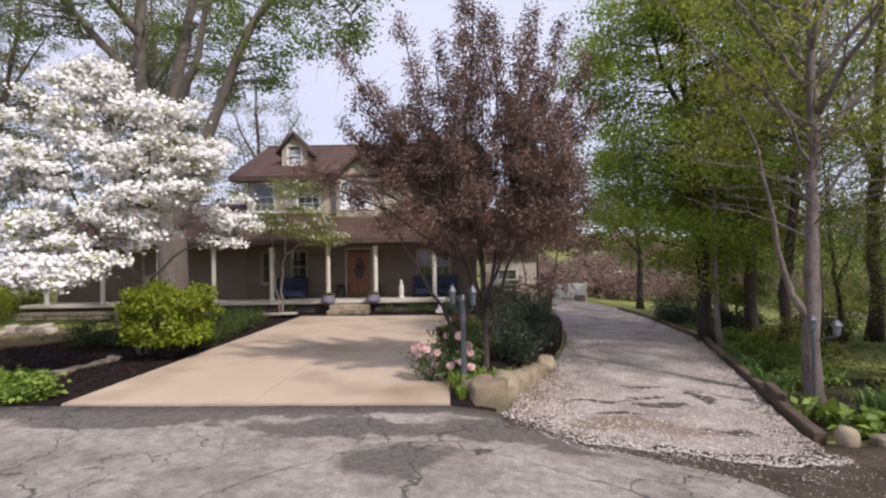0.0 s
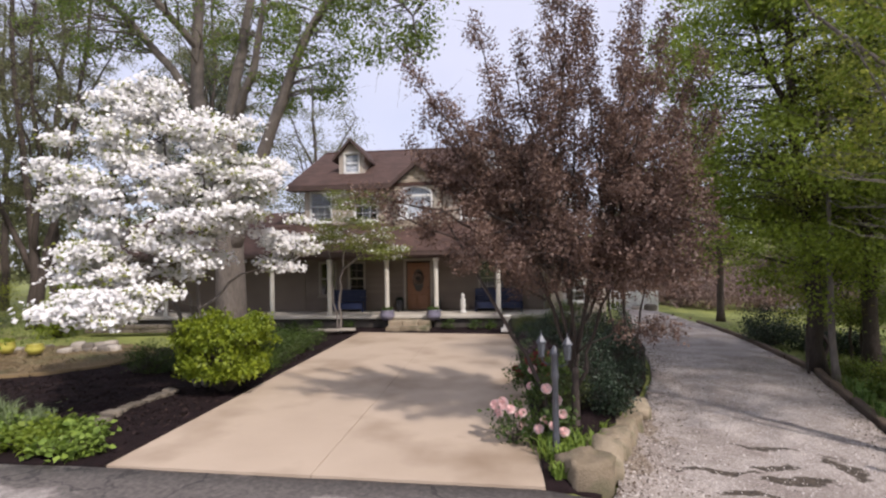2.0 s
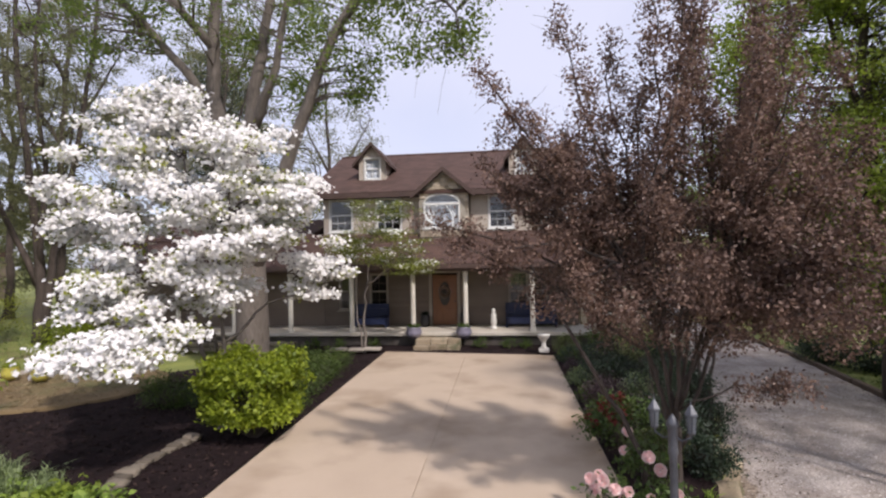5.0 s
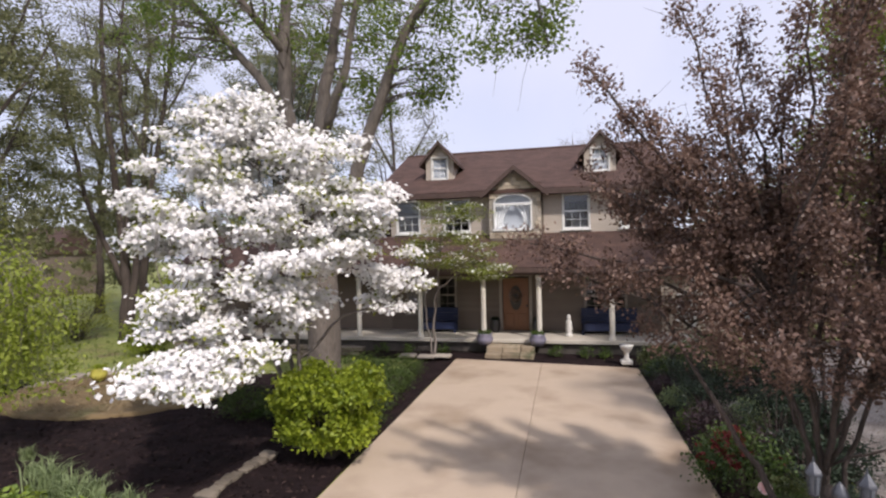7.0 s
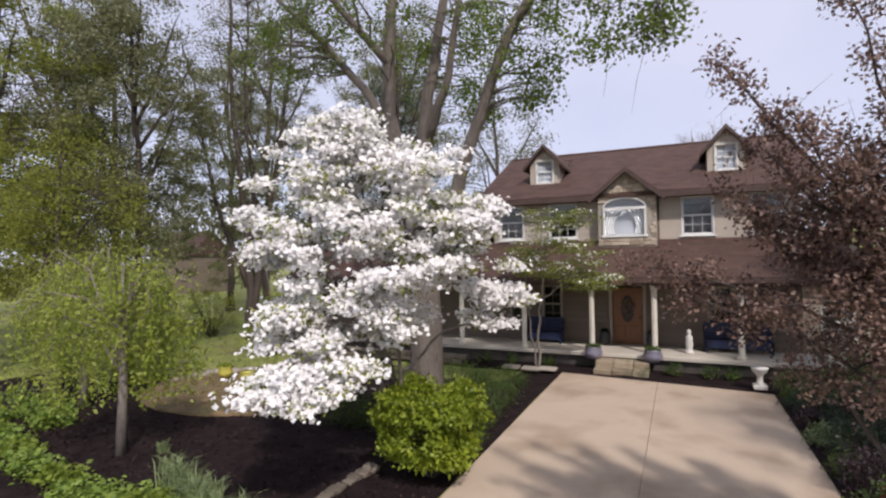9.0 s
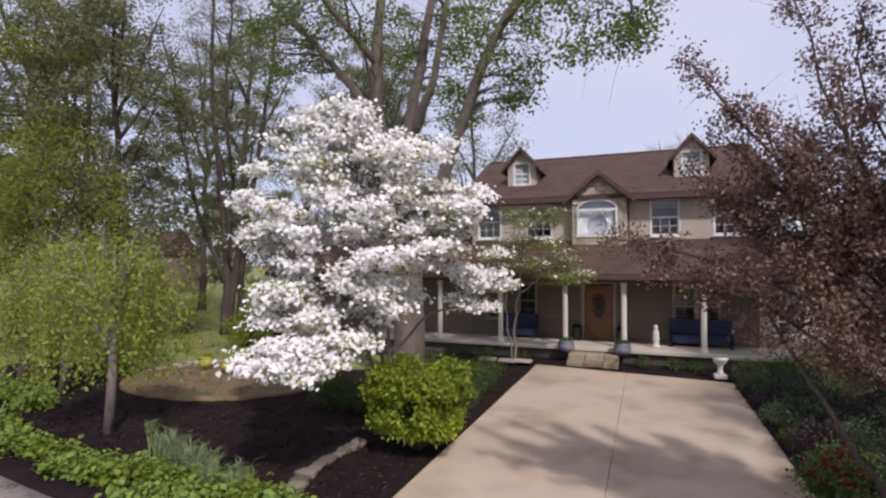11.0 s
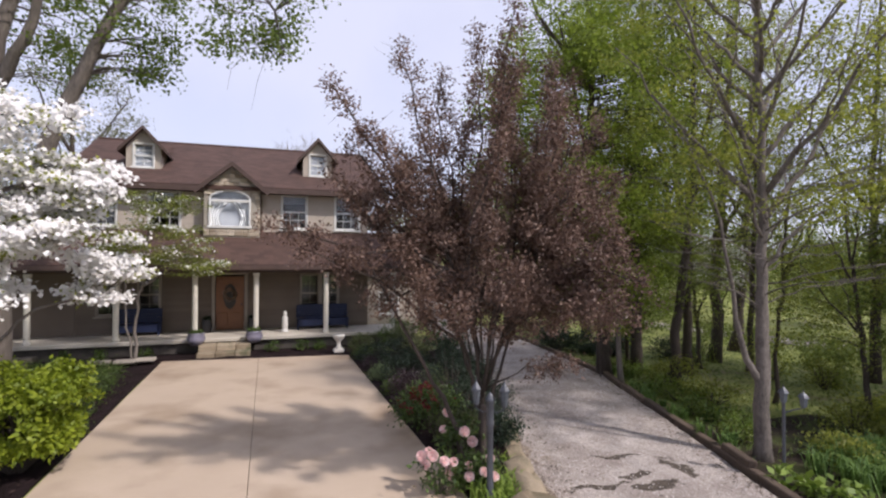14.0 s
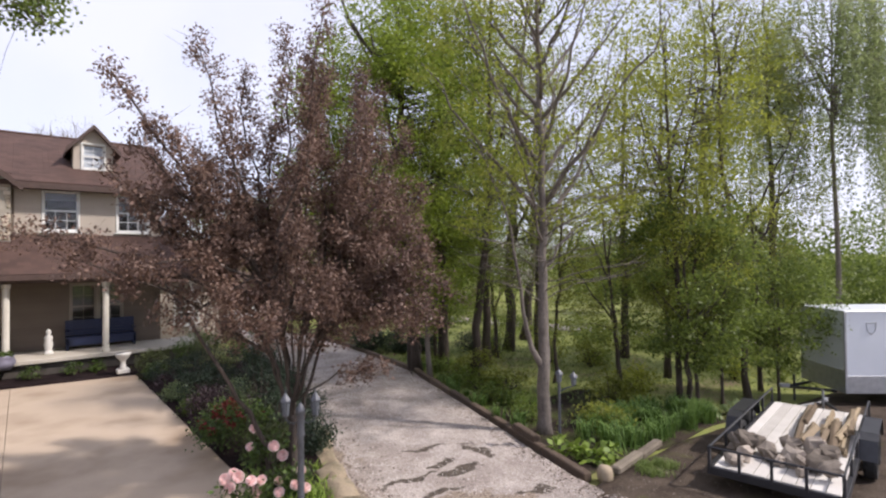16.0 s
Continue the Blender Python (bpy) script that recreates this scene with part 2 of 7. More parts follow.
def spots_mask(nd, ln, src, spots, ragged=0.55, scale=3.0, warp=0.9):
    """A mask of ragged patches: rows of x, y, half length, half width."""
    ns = nd.new("ShaderNodeTexNoise")
    ns.inputs["Scale"].default_value, ns.inputs["Detail"].default_value, ns.inputs["Roughness"].default_value = scale, 8, 0.7
    ln.new(src, ns.inputs["Vector"])
    bend = nd.new("ShaderNodeTexNoise")
    bend.inputs["Scale"].default_value, bend.inputs["Detail"].default_value = 1.6, 3
    ln.new(src, bend.inputs["Vector"])
    mv = nd.new("ShaderNodeVectorMath")
    mv.operation = "MULTIPLY_ADD"
    mv.inputs[1].default_value = (warp, warp, 0)
    ln.new(bend.outputs[1], mv.inputs[0])
    sh = nd.new("ShaderNodeVectorMath")
    sh.operation = "SUBTRACT"
    sh.inputs[1].default_value = (warp / 2, warp / 2, 0)
    ln.new(src, sh.inputs[0])
    ln.new(sh.outputs[0], mv.inputs[2])
    src = mv.outputs[0]
    total = None
    for x, y, rx, ry in spots:
        mp = nd.new("ShaderNodeMapping")
        mp.vector_type = "TEXTURE"
        mp.inputs["Location"].default_value = (x, y, 0)
        mp.inputs["Scale"].default_value = (rx, ry, 50)
        ln.new(src, mp.inputs[0])
        le = nd.new("ShaderNodeVectorMath")
        le.operation = "LENGTH"
        ln.new(mp.outputs[0], le.inputs[0])
        ad = nd.new("ShaderNodeMath")
        ad.operation = "MULTIPLY_ADD"
        ln.new(ns.outputs[0], ad.inputs[0])
        ad.inputs[1].default_value = 2 * ragged
        ln.new(le.outputs["Value"], ad.inputs[2])
        if total is None:
            total = ad.outputs[0]
        else:
            mn = nd.new("ShaderNodeMath")
            mn.operation = "MINIMUM"
            ln.new(total, mn.inputs[0])
            ln.new(ad.outputs[0], mn.inputs[1])
            total = mn.outputs[0]
    rg = nd.new("ShaderNodeMapRange")
    rg.inputs["From Min"].default_value, rg.inputs["From Max"].default_value = 1.0 + ragged - 0.12, 1.0 + ragged + 0.12
    rg.inputs["To Min"].default_value, rg.inputs["To Max"].default_value = 1.0, 0.0
    ln.new(total, rg.inputs["Value"])
    return rg.outputs[0]


def blend(nd, ln, mask, under, over, how="MIX"):
    mx = nd.new("ShaderNodeMix")
    mx.data_type, mx.blend_type = "RGBA", how
    if isinstance(mask, float):
        mx.inputs[0].default_value = mask
    else:
        ln.new(mask, mx.inputs[0])
    ln.new(under, mx.inputs[6])
    if isinstance(over, tuple):
        mx.inputs[7].default_value = (*over, 1)
    else:
        ln.new(over, mx.inputs[7])
    return mx.outputs[2]


def noise_ramp(nd, ln, src, scale, stops, detail=6, rough=0.6):
    n = nd.new("ShaderNodeTexNoise")
    n.inputs["Scale"].default_value, n.inputs["Detail"].default_value, n.inputs["Roughness"].default_value = scale, detail, rough
    ln.new(src, n.inputs["Vector"])
    r = ramp(nd, stops)
    ln.new(n.outputs[0], r.inputs[0])
    return n, r.outputs[0]


def asphalt_material():
    m, nd, ln, bs = material("worn_asphalt")
    co = nd.new("ShaderNodeTexCoord").outputs["Object"]
    big, colour = noise_ramp(nd, ln, co, 0.8, [(0.36, (0.23, 0.2, 0.178)), (0.5, (0.32, 0.285, 0.257)), (0.64, (0.39, 0.352, 0.32))], 8, 0.65)
    mid, patchy = noise_ramp(nd, ln, co, 7.0, [(0.36, (0.68, 0.67, 0.66)), (0.62, (1.12, 1.11, 1.1))], 6, 0.7)
    fine, grit = noise_ramp(nd, ln, co, 55, [(0.34, (0.55, 0.54, 0.53)), (0.66, (1.3, 1.3, 1.3))], 4, 0.7)
    colour = blend(nd, ln, 1.0, colour, patchy, "MULTIPLY")
    colour = blend(nd, ln, 1.0, colour, grit, "MULTIPLY")
    tar = spots_mask(nd, ln, co, [(-0.63, 7.1, 0.55, 0.4), (0.25, 7.87, 0.75, 0.2), (-1.4, 8.1, 1.3, 0.36), (-4.4, 8.5, 1.5, 0.3), (-7.5, 9.0, 2.0, 0.28), (1.5, 7.55, 0.4, 0.25), (3.9, 5.6, 1.8, 0.75), (-3.0, 8.95, 6.5, 0.42), (1.4, 8.2, 1.5, 0.45)], 0.9, 1.6)
    dk, dark = noise_ramp(nd, ln, co, 16, [(0.3, (0.07, 0.06, 0.053)), (0.7, (0.17, 0.147, 0.13))])
    colour = blend(nd, ln, tar, colour, dark)
    warp = nd.new("ShaderNodeTexNoise")
    warp.inputs["Scale"].default_value, warp.inputs["Detail"].default_value = 2.2, 8
    ln.new(co, warp.inputs["Vector"])
    for scale, wide, lo, hi in ((0.38, 0.007, 0.0, 0.01), (1.5, 0.016, 0.5, 0.58)):
        add = nd.new("ShaderNodeVectorMath")
        add.operation = "MULTIPLY_ADD"
        add.inputs[1].default_value = (0.8, 0.8, 0.8)
        ln.new(warp.outputs[1], add.inputs[0])
        ln.new(co, add.inputs[2])
        vor = nd.new("ShaderNodeTexVoronoi")
        vor.feature = "DISTANCE_TO_EDGE"
        vor.inputs["Scale"].default_value = scale
        ln.new(add.outputs[0], vor.inputs["Vector"])
        cr = ramp(nd, [(wide * 0.3, (1, 1, 1)), (wide, (0, 0, 0))])
        ln.new(vor.outputs["Distance"], cr.inputs[0])
        _, where = noise_ramp(nd, ln, co, 0.5, [(lo, (0, 0, 0)), (hi, (1, 1, 1))])
        both = blend(nd, ln, 1.0, cr.outputs[0], where, "MULTIPLY")
        colour = blend(nd, ln, both, colour, (0.04, 0.036, 0.033))
    ln.new(colour, bs.inputs["Base Color"])
    bs.inputs["Roughness"].default_value = 0.9
    bp = nd.new("ShaderNodeBump")
    bp.inputs["Strength"].default_value, bp.inputs["Distance"].default_value = 0.6, 0.012
    ln.new(fine.outputs[0], bp.inputs["Height"])
    ln.new(bp.outputs[0], bs.inputs["Normal"])
    return m


def gravel_material():
    m, nd, ln, bs = material("white_gravel")
    co = nd.new("ShaderNodeTexCoord").outputs["Object"]
    big, colour = noise_ramp(nd, ln, co, 1.1, [(0.36, (0.40, 0.345, 0.31)), (0.62, (0.64, 0.58, 0.535))], 8, 0.65)
    vor = nd.new("ShaderNodeTexVoronoi")
    vor.inputs["Scale"].default_value = 34
    ln.new(co, vor.inputs["Vector"])
    peb = ramp(nd, [(0.0, (1.2, 1.2, 1.2)), (0.75, (0.6, 0.57, 0.55))])
    ln.new(vor.outputs["Distance"], peb.inputs[0])
    colour = blend(nd, ln, 0.75, colour, peb.outputs[0], "MULTIPLY")
    _, grit = noise_ramp(nd, ln, co, 20, [(0.34, (0.62, 0.59, 0.56)), (0.64, (1.15, 1.15, 1.15))], 6, 0.75)
    colour = blend(nd, ln, 0.9, colour, grit, "MULTIPLY")
    _, trod = noise_ramp(nd, ln, co, 0.9, [(0.52, (0, 0, 0)), (0.66, (0.55, 0.55, 0.55))], 8, 0.7)
    colour = blend(nd, ln, trod, colour, (0.24, 0.2, 0.17))
    ruts = spots_mask(nd, ln, co, [(4.0, 12.1, 0.5, 0.09), (3.75, 11.2, 0.5, 0.12), (2.8, 10.9, 0.6, 0.1), (3.75, 10.65, 0.5, 0.12), (2.95, 10.2, 0.55, 0.12), (2.8, 9.5, 0.9, 0.16), (4.85, 11.4, 0.16, 0.5), (4.2, 9.3, 0.4, 0.12)], 0.8, 5.0, 1.0)
    _, mud = noise_ramp(nd, ln, co, 14, [(0.3, (0.04, 0.032, 0.026)), (0.7, (0.13, 0.1, 0.072))])
    colour = blend(nd, ln, ruts, colour, mud)
    worn = spots_mask(nd, ln, co, [(2.9, 9.6, 0.8, 0.4), (3.6, 9.2, 0.5, 0.25), (1.5, 11.2, 0.25, 1.2), (2.3, 13.4, 0.25, 1.2)], 0.9, 4.0)
    _, brown = noise_ramp(nd, ln, co, 18, [(0.35, (0.14, 0.1, 0.07)), (0.65, (0.4, 0.33, 0.26))])
    colour = blend(nd, ln, worn, colour, brown)
    ln.new(colour, bs.inputs["Base Color"])
    bs.inputs["Roughness"].default_value = 0.92
    bp = nd.new("ShaderNodeBump")
    bp.inputs["Strength"].default_value, bp.inputs["Distance"].default_value = 0.8, 0.03
    ln.new(vor.outputs["Distance"], bp.inputs["Height"])
    ln.new(bp.outputs[0], bs.inputs["Normal"])
    return m


def glass_material():
    m, nd, ln, bs = material("window_glass")
    bs.inputs["Base Color"].default_value = (0.86, 0.89, 0.91, 1)
    bs.inputs["Transmission Weight"].default_value = 1.0
    bs.inputs["Roughness"].default_value = 0.02
    bs.inputs["IOR"].default_value = 1.5
    return m


ASPHALT = asphalt_material()
GLASS = glass_material()
GRASS = mottled("lawn_ground", (0.095, 0.12, 0.03), (0.31, 0.33, 0.08), 0.7, 25, 0.95, 0.6, stain=(0.16, 0.125, 0.065), stain_at=(0.56, 0.72), stain_scale=0.5, dist=0.05)
CONCRETE = mottled("tan_concrete", (0.42, 0.325, 0.235), (0.54, 0.43, 0.32), 0.6, 60, 0.8, 0.12, stain=(0.285, 0.205, 0.135), stain_at=(0.48, 0.72), stain_scale=0.5, dist=0.006)
GRAVEL = gravel_material()
STONES = mottled("gravel_stones", (0.3, 0.26, 0.225), (0.66, 0.6, 0.55), 9, 60, 0.85, 0.2, island=0.7)
MULCH = mottled("dark_mulch", (0.009, 0.0058, 0.0062), (0.034, 0.021, 0.021), 2.5, 55, 0.95, 0.9, dist=0.04, gloss=0.12)
CHIPS = mottled("mulch_chips", (0.012, 0.008, 0.007), (0.065, 0.042, 0.036), 8, 50, 0.95, 0.3, island=0.7, gloss=0.12)
SOIL = mottled("brown_dirt", (0.03, 0.022, 0.017), (0.125, 0.097, 0.074), 2.2, 28, 0.95, 0.9, stain=(0.095, 0.09, 0.04), stain_at=(0.6, 0.72), stain_scale=1.4, dist=0.04, gloss=0.12)
LOAM = mottled("dark_loam", (0.014, 0.011, 0.009), (0.06, 0.046, 0.034), 1.8, 40, 0.95, 0.8, stain=(0.06, 0.07, 0.025), stain_at=(0.5, 0.64), stain_scale=1.2, dist=0.03, gloss=0.12)
THATCH = mottled("dry_thatch", (0.11, 0.075, 0.035), (0.27, 0.19, 0.095), 2.0, 45, 0.95, 0.8, stain=(0.12, 0.12, 0.045), stain_at=(0.5, 0.66), dist=0.04)
SANDSTONE = mottled("sandstone", (0.2, 0.155, 0.1), (0.43, 0.35, 0.245), 3.0, 35, 0.9, 0.6, island=0.35, stain=(0.1, 0.1, 0.05), stain_at=(0.5, 0.7), stain_scale=2.0)
PEBBLE = mottled("dirt_pebbles", (0.05, 0.04, 0.032), (0.26, 0.225, 0.19), 9, 60, 0.9, 0.2, island=0.8)
GREYSTONE = mottled("field_stone", (0.15, 0.128, 0.105), (0.42, 0.37, 0.31), 4.0, 40, 0.9, 0.5, island=0.5)
SHADED_STONE = mottled("shaded_foundation", (0.05, 0.042, 0.036), (0.11, 0.095, 0.08), 4, 40, 0.95, 0.5)
EDGESTONE = mottled("edging_stone", (0.085, 0.068, 0.05), (0.22, 0.185, 0.14), 5, 40, 0.9, 0.5, island=0.3)
ROCK = mottled("load_rock", (0.14, 0.115, 0.09), (0.4, 0.34, 0.28), 4, 40, 0.9, 0.5, island=0.5)
TIMBER = mottled("old_timber", (0.05, 0.034, 0.024), (0.135, 0.095, 0.066), 5, 40, 0.9, 0.5, island=0.4, stretch=(1, 1, 1))
BARK = mottled("grey_bark", (0.085, 0.07, 0.058), (0.215, 0.182, 0.152), 3, 26, 0.95, 0.9, stretch=(1, 1, 0.22), dist=0.05)
BARK_DARK = mottled("dark_bark", (0.035, 0.027, 0.022), (0.11, 0.085, 0.07), 4, 30, 0.95, 0.8, stretch=(1, 1, 0.25), dist=0.04)
BARK_MID = mottled("mottled_grey_bark", (0.075, 0.062, 0.053), (0.235, 0.2, 0.17), 5, 24, 0.93, 0.7, stretch=(1, 1, 0.45), dist=0.03)
BARK_PALE = mottled("smooth_bark", (0.12, 0.1, 0.085), (0.27, 0.232, 0.2), 3, 22, 0.9, 0.5, stretch=(1, 1, 0.3), dist=0.02)
ROOFING = mottled("brown_shingle", (0.056, 0.031, 0.024), (0.1, 0.056, 0.043), 1.5, 60, 0.9, 0.4, island=0.3, dist=0.01)
SIDING = mottled("beige_siding", (0.41, 0.35, 0.288), (0.51, 0.445, 0.37), 1.2, 30, 0.6, 0.06, island=0.15)
# porch shade is put into this colour, well darker than the upper siding
PORCH_WALL = mottled("shaded_taupe_wall", (0.13, 0.1, 0.075), (0.185, 0.145, 0.11), 1.5, 45, 0.75, 0.15, island=0.2)
TRIM = mottled("tan_trim", (0.26, 0.225, 0.18), (0.36, 0.315, 0.26), 3, 50, 0.6, 0.05)
WHITE = mottled("white_paint", (0.66, 0.66, 0.63), (0.8, 0.8, 0.77), 3, 50, 0.5, 0.05)
CREAM = mottled("cream_column", (0.58, 0.54, 0.46), (0.72, 0.68, 0.59), 4, 50, 0.6, 0.1)
MORTAR = mottled("mortar", (0.3, 0.27, 0.22), (0.4, 0.36, 0.3), 5, 60, 0.95, 0.3)
FASCIA = mottled("brown_trim", (0.055, 0.032, 0.025), (0.1, 0.062, 0.05), 4, 40, 0.6, 0.1)
VENEER = mottled("stone_veneer", (0.34, 0.275, 0.2), (0.58, 0.5, 0.39), 3, 40, 0.9, 0.4, island=0.55)
OAK = mottled("orange_oak", (0.145, 0.056, 0.02), (0.25, 0.105, 0.037), 5, 30, 0.4, 0.1, stretch=(6, 6, 0.6))
BLUE = mottled("blue_paint", (0.008, 0.014, 0.045), (0.018, 0.028, 0.08), 4, 40, 0.5, 0.1)
SHEER = mottled("sheer_curtain", (0.4, 0.42, 0.46), (0.52, 0.54, 0.58), 3, 30, 0.9, 0.05)
CURTAIN = mottled("white_curtain", (0.6, 0.6, 0.6), (0.78, 0.78, 0.78), 3, 30, 0.9, 0.1)
# the dimness of the rooms is put into this dark colour
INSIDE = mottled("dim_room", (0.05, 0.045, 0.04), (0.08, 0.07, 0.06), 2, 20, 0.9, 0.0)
BLACK = mottled("black_metal", (0.015, 0.015, 0.017), (0.035, 0.035, 0.04), 6, 60, 0.45, 0.1)
PEWTER = mottled("blue_grey_metal", (0.05, 0.053, 0.062), (0.125, 0.13, 0.145), 6, 60, 0.45, 0.15, metal=0.3)
FROST = mottled("lantern_glass", (0.09, 0.1, 0.112), (0.17, 0.185, 0.2), 6, 60, 0.2, 0.0)
CLAY = mottled("plum_glaze", (0.15, 0.14, 0.19), (0.27, 0.255, 0.32), 5, 40, 0.35, 0.1)
YELLOW = mottled("yellow_glaze", (0.4, 0.36, 0.06), (0.6, 0.55, 0.12), 4, 40, 0.4, 0.1)
PLASTER = mottled("white_cast_stone", (0.5, 0.48, 0.44), (0.7, 0.68, 0.63), 5, 50, 0.8, 0.2)
ALLOY = mottled("white_sheet_metal", (0.62, 0.65, 0.69), (0.72, 0.75, 0.79), 1.0, 30, 0.35, 0.02)
PLATE = mottled("tread_plate", (0.3, 0.31, 0.33), (0.5, 0.51, 0.53), 6, 80, 0.4, 0.3, metal=0.7)
RUBBER = mottled("tyre_rubber", (0.012, 0.012, 0.012), (0.03, 0.03, 0.03), 6, 50, 0.8, 0.2)
DECK = mottled("pale_boards", (0.42, 0.39, 0.35), (0.66, 0.63, 0.58), 2, 30, 0.85, 0.2, island=0.3)
PLANK = mottled("split_wood", (0.13, 0.092, 0.055), (0.34, 0.265, 0.165), 4, 30, 0.85, 0.3, island=0.5)
PATH_STONE = mottled("porch_slab", (0.42, 0.38, 0.31), (0.58, 0.53, 0.45), 1.5, 50, 0.85, 0.2)

L_CRAB = leafy("plum_leaves", (0.055, 0.03, 0.024), (0.3, 0.19, 0.138), 0.26, patch=0.6)
L_HAZEL = leafy("light_wood_leaves", (0.09, 0.125, 0.024), (0.28, 0.335, 0.08), 0.55)
L_UNDER = leafy("understorey_leaves", (0.075, 0.11, 0.02), (0.23, 0.295, 0.06), 0.55)
L_PALE = leafy("pale_hanging_leaves", (0.2, 0.25, 0.09), (0.42, 0.48, 0.22), 0.55)
L_MAPLE = leafy("maple_leaves", (0.1, 0.145, 0.022), (0.31, 0.37, 0.075), 0.55)
L_BIG = leafy("big_maple_leaves", (0.085, 0.135, 0.02), (0.26, 0.335, 0.07), 0.5)
L_FRESH = leafy("spring_leaves", (0.16, 0.195, 0.02), (0.44, 0.465, 0.085), 0.65)
L_DEEP = leafy("deep_green_leaves", (0.03, 0.06, 0.010), (0.11, 0.165, 0.025), 0.35)
L_LIME = leafy("lime_leaves", (0.12, 0.175, 0.010), (0.36, 0.425, 0.03), 0.38)
L_WOOD = leafy("wood_leaves", (0.125, 0.155, 0.022), (0.4, 0.42, 0.09), 0.65)
L_GREY = leafy("hazy_leaves", (0.1, 0.108, 0.046), (0.26, 0.265, 0.12), 0.4)
L_WEEP = leafy("trailing_leaves", (0.19, 0.25, 0.025), (0.5, 0.57, 0.1), 0.55)
L_GREEN = leafy("broad_green_leaves", (0.13, 0.185, 0.018), (0.35, 0.44, 0.06), 0.55)
L_SAGE = leafy("sage_blades", (0.13, 0.17, 0.07), (0.3, 0.37, 0.17), 0.3)
L_OLIVE = leafy("olive_spring_leaves", (0.11, 0.14, 0.02), (0.33, 0.37, 0.07), 0.45)
L_MOSS = leafy("olive_shrub_leaves", (0.04, 0.055, 0.016), (0.13, 0.15, 0.045), 0.25)
L_PLUM = leafy("plum_shrub_leaves", (0.022, 0.013, 0.016), (0.08, 0.045, 0.05), 0.15)
L_ROSE = leafy("rose_leaves", (0.032, 0.062, 0.012), (0.12, 0.18, 0.038), 0.3)
L_LITTER = leafy("dry_litter", (0.05, 0.035, 0.026), (0.17, 0.12, 0.08), 0.1)
L_STRAW = leafy("dry_straw", (0.12, 0.085, 0.04), (0.34, 0.26, 0.14), 0.2)
L_DARK = leafy("evergreen_needles", (0.011, 0.024, 0.012), (0.038, 0.062, 0.028), 0.15)
L_HOSTA = leafy("groundcover_leaves", (0.1, 0.165, 0.02), (0.28, 0.38, 0.06), 0.3)
L_IRIS = leafy("iris_leaves", (0.06, 0.12, 0.022), (0.19, 0.3, 0.07), 0.3)
L_BLADE = leafy("grass_blades", (0.09, 0.14, 0.03), (0.26, 0.33, 0.1), 0.35)
F_WHITE = leafy("white_bracts", (0.88, 0.86, 0.83), (0.95, 0.94, 0.92), 0.3)
L_BRUSH = leafy("dry_brush", (0.16, 0.105, 0.085), (0.36, 0.26, 0.22), 0.35)
F_PINK = leafy("pink_petals", (0.8, 0.47, 0.45), (0.92, 0.8, 0.76), 0.3)
F_DRIED = leafy("dried_wreath", (0.12, 0.1, 0.05), (0.5, 0.34, 0.28), 0.2)
F_RED = leafy("red_petals", (0.12, 0.014, 0.012), (0.29, 0.045, 0.038), 0.3)
F_MAUVE = leafy("redbud_blossom", (0.2, 0.07, 0.1), (0.36, 0.16, 0.2), 0.3)

# ---- ground, road and drives ----
def ground():
    near = lambda lo, hi, a, b, s: np.concatenate([-np.geomspace(-lo, -a, 14)[:-1] if lo < a else [], np.arange(a, b, s), np.geomspace(b, hi, 14)])
    xs, ys = near(-700, 700, -34, 36, 0.8), near(-700, 700, -16, 46, 0.8)
    sh = Shape()
    def bed(x, y):
        if abs(x) < 60 and -16 < y < road_edge(x) - 0.9:
            return 0.15
        if -24.4 < x < -6.6 and road_edge(x) + 0.9 < y < 16.6:
            return 0.12
        if 9.2 < y < 39 and gravel_left(y) + 0.6 < x < gravel_right(y) - 0.6:
            return 0.12
        if -5.3 < x < -0.6 and 9.5 < y < 21.8:
            return 0.12
        return 0.0
    vs = [(x, y, float(gz(x, y)) + 0.05 * n2(x, y, 0.35) + 0.02 * n2(x, y, 1.3) - bed(x, y)) for y in ys for x in xs]
    w = len(xs)
    sh.add(vs, [(j * w + i, j * w + i + 1, (j + 1) * w + i + 1, (j + 1) * w + i) for j in range(len(ys) - 1) for i in range(w - 1)])
    me = sh.mesh("ground", smooth=True)
    if me.polygons[0].normal.z < 0:
        me.flip_normals()
    solid("ground", me, GRASS, "uneven spring lawn and woodland ground with bare patches", "ground", kind="structure")


def road_edge(x):
    """The road's north edge."""
    return float(np.interp(x, [-60, -16.7, -13.4, -10.5, -6, 0.35, 1.2, 6, 9, 14, 60], [16.6, 10.8, 9.9, 9.5, 9.3, 9.0, 9.0, 7.8, 5.6, 4.2, 1.0]))


def gravel_left(y):
    return float(np.interp(y, [6.0, 8.9, 9.6, 10.5, 12.3, 13.5, 15, 17.2, 19.5, 25, 31, 35.6, 40], [0.8, 0.8, 1.05, 1.15, 1.8, 2.2, 2.8, 3.6, 4.2, 5.1, 6.0, 6.9, 7.7]))


def gravel_right(y):
    return float(np.interp(y, [6.0, 8.3, 9.2, 11.4, 14.2, 17.5, 18.8, 23.4, 26, 30, 36, 40], [5.1, 5.1, 5.3, 6.05, 7.0, 8.1, 8.6, 9.3, 9.65, 9.85, 9.75, 9.3]))


ground()
sheet("road", lambda u, v: (-60 + 120 * u, -16 + v * (road_edge(-60 + 120 * u) + 16)), 200, 60, 0.035, 0.012, ASPHALT, "worn grey asphalt road with cracks and patches", "road", skirt=0.06)

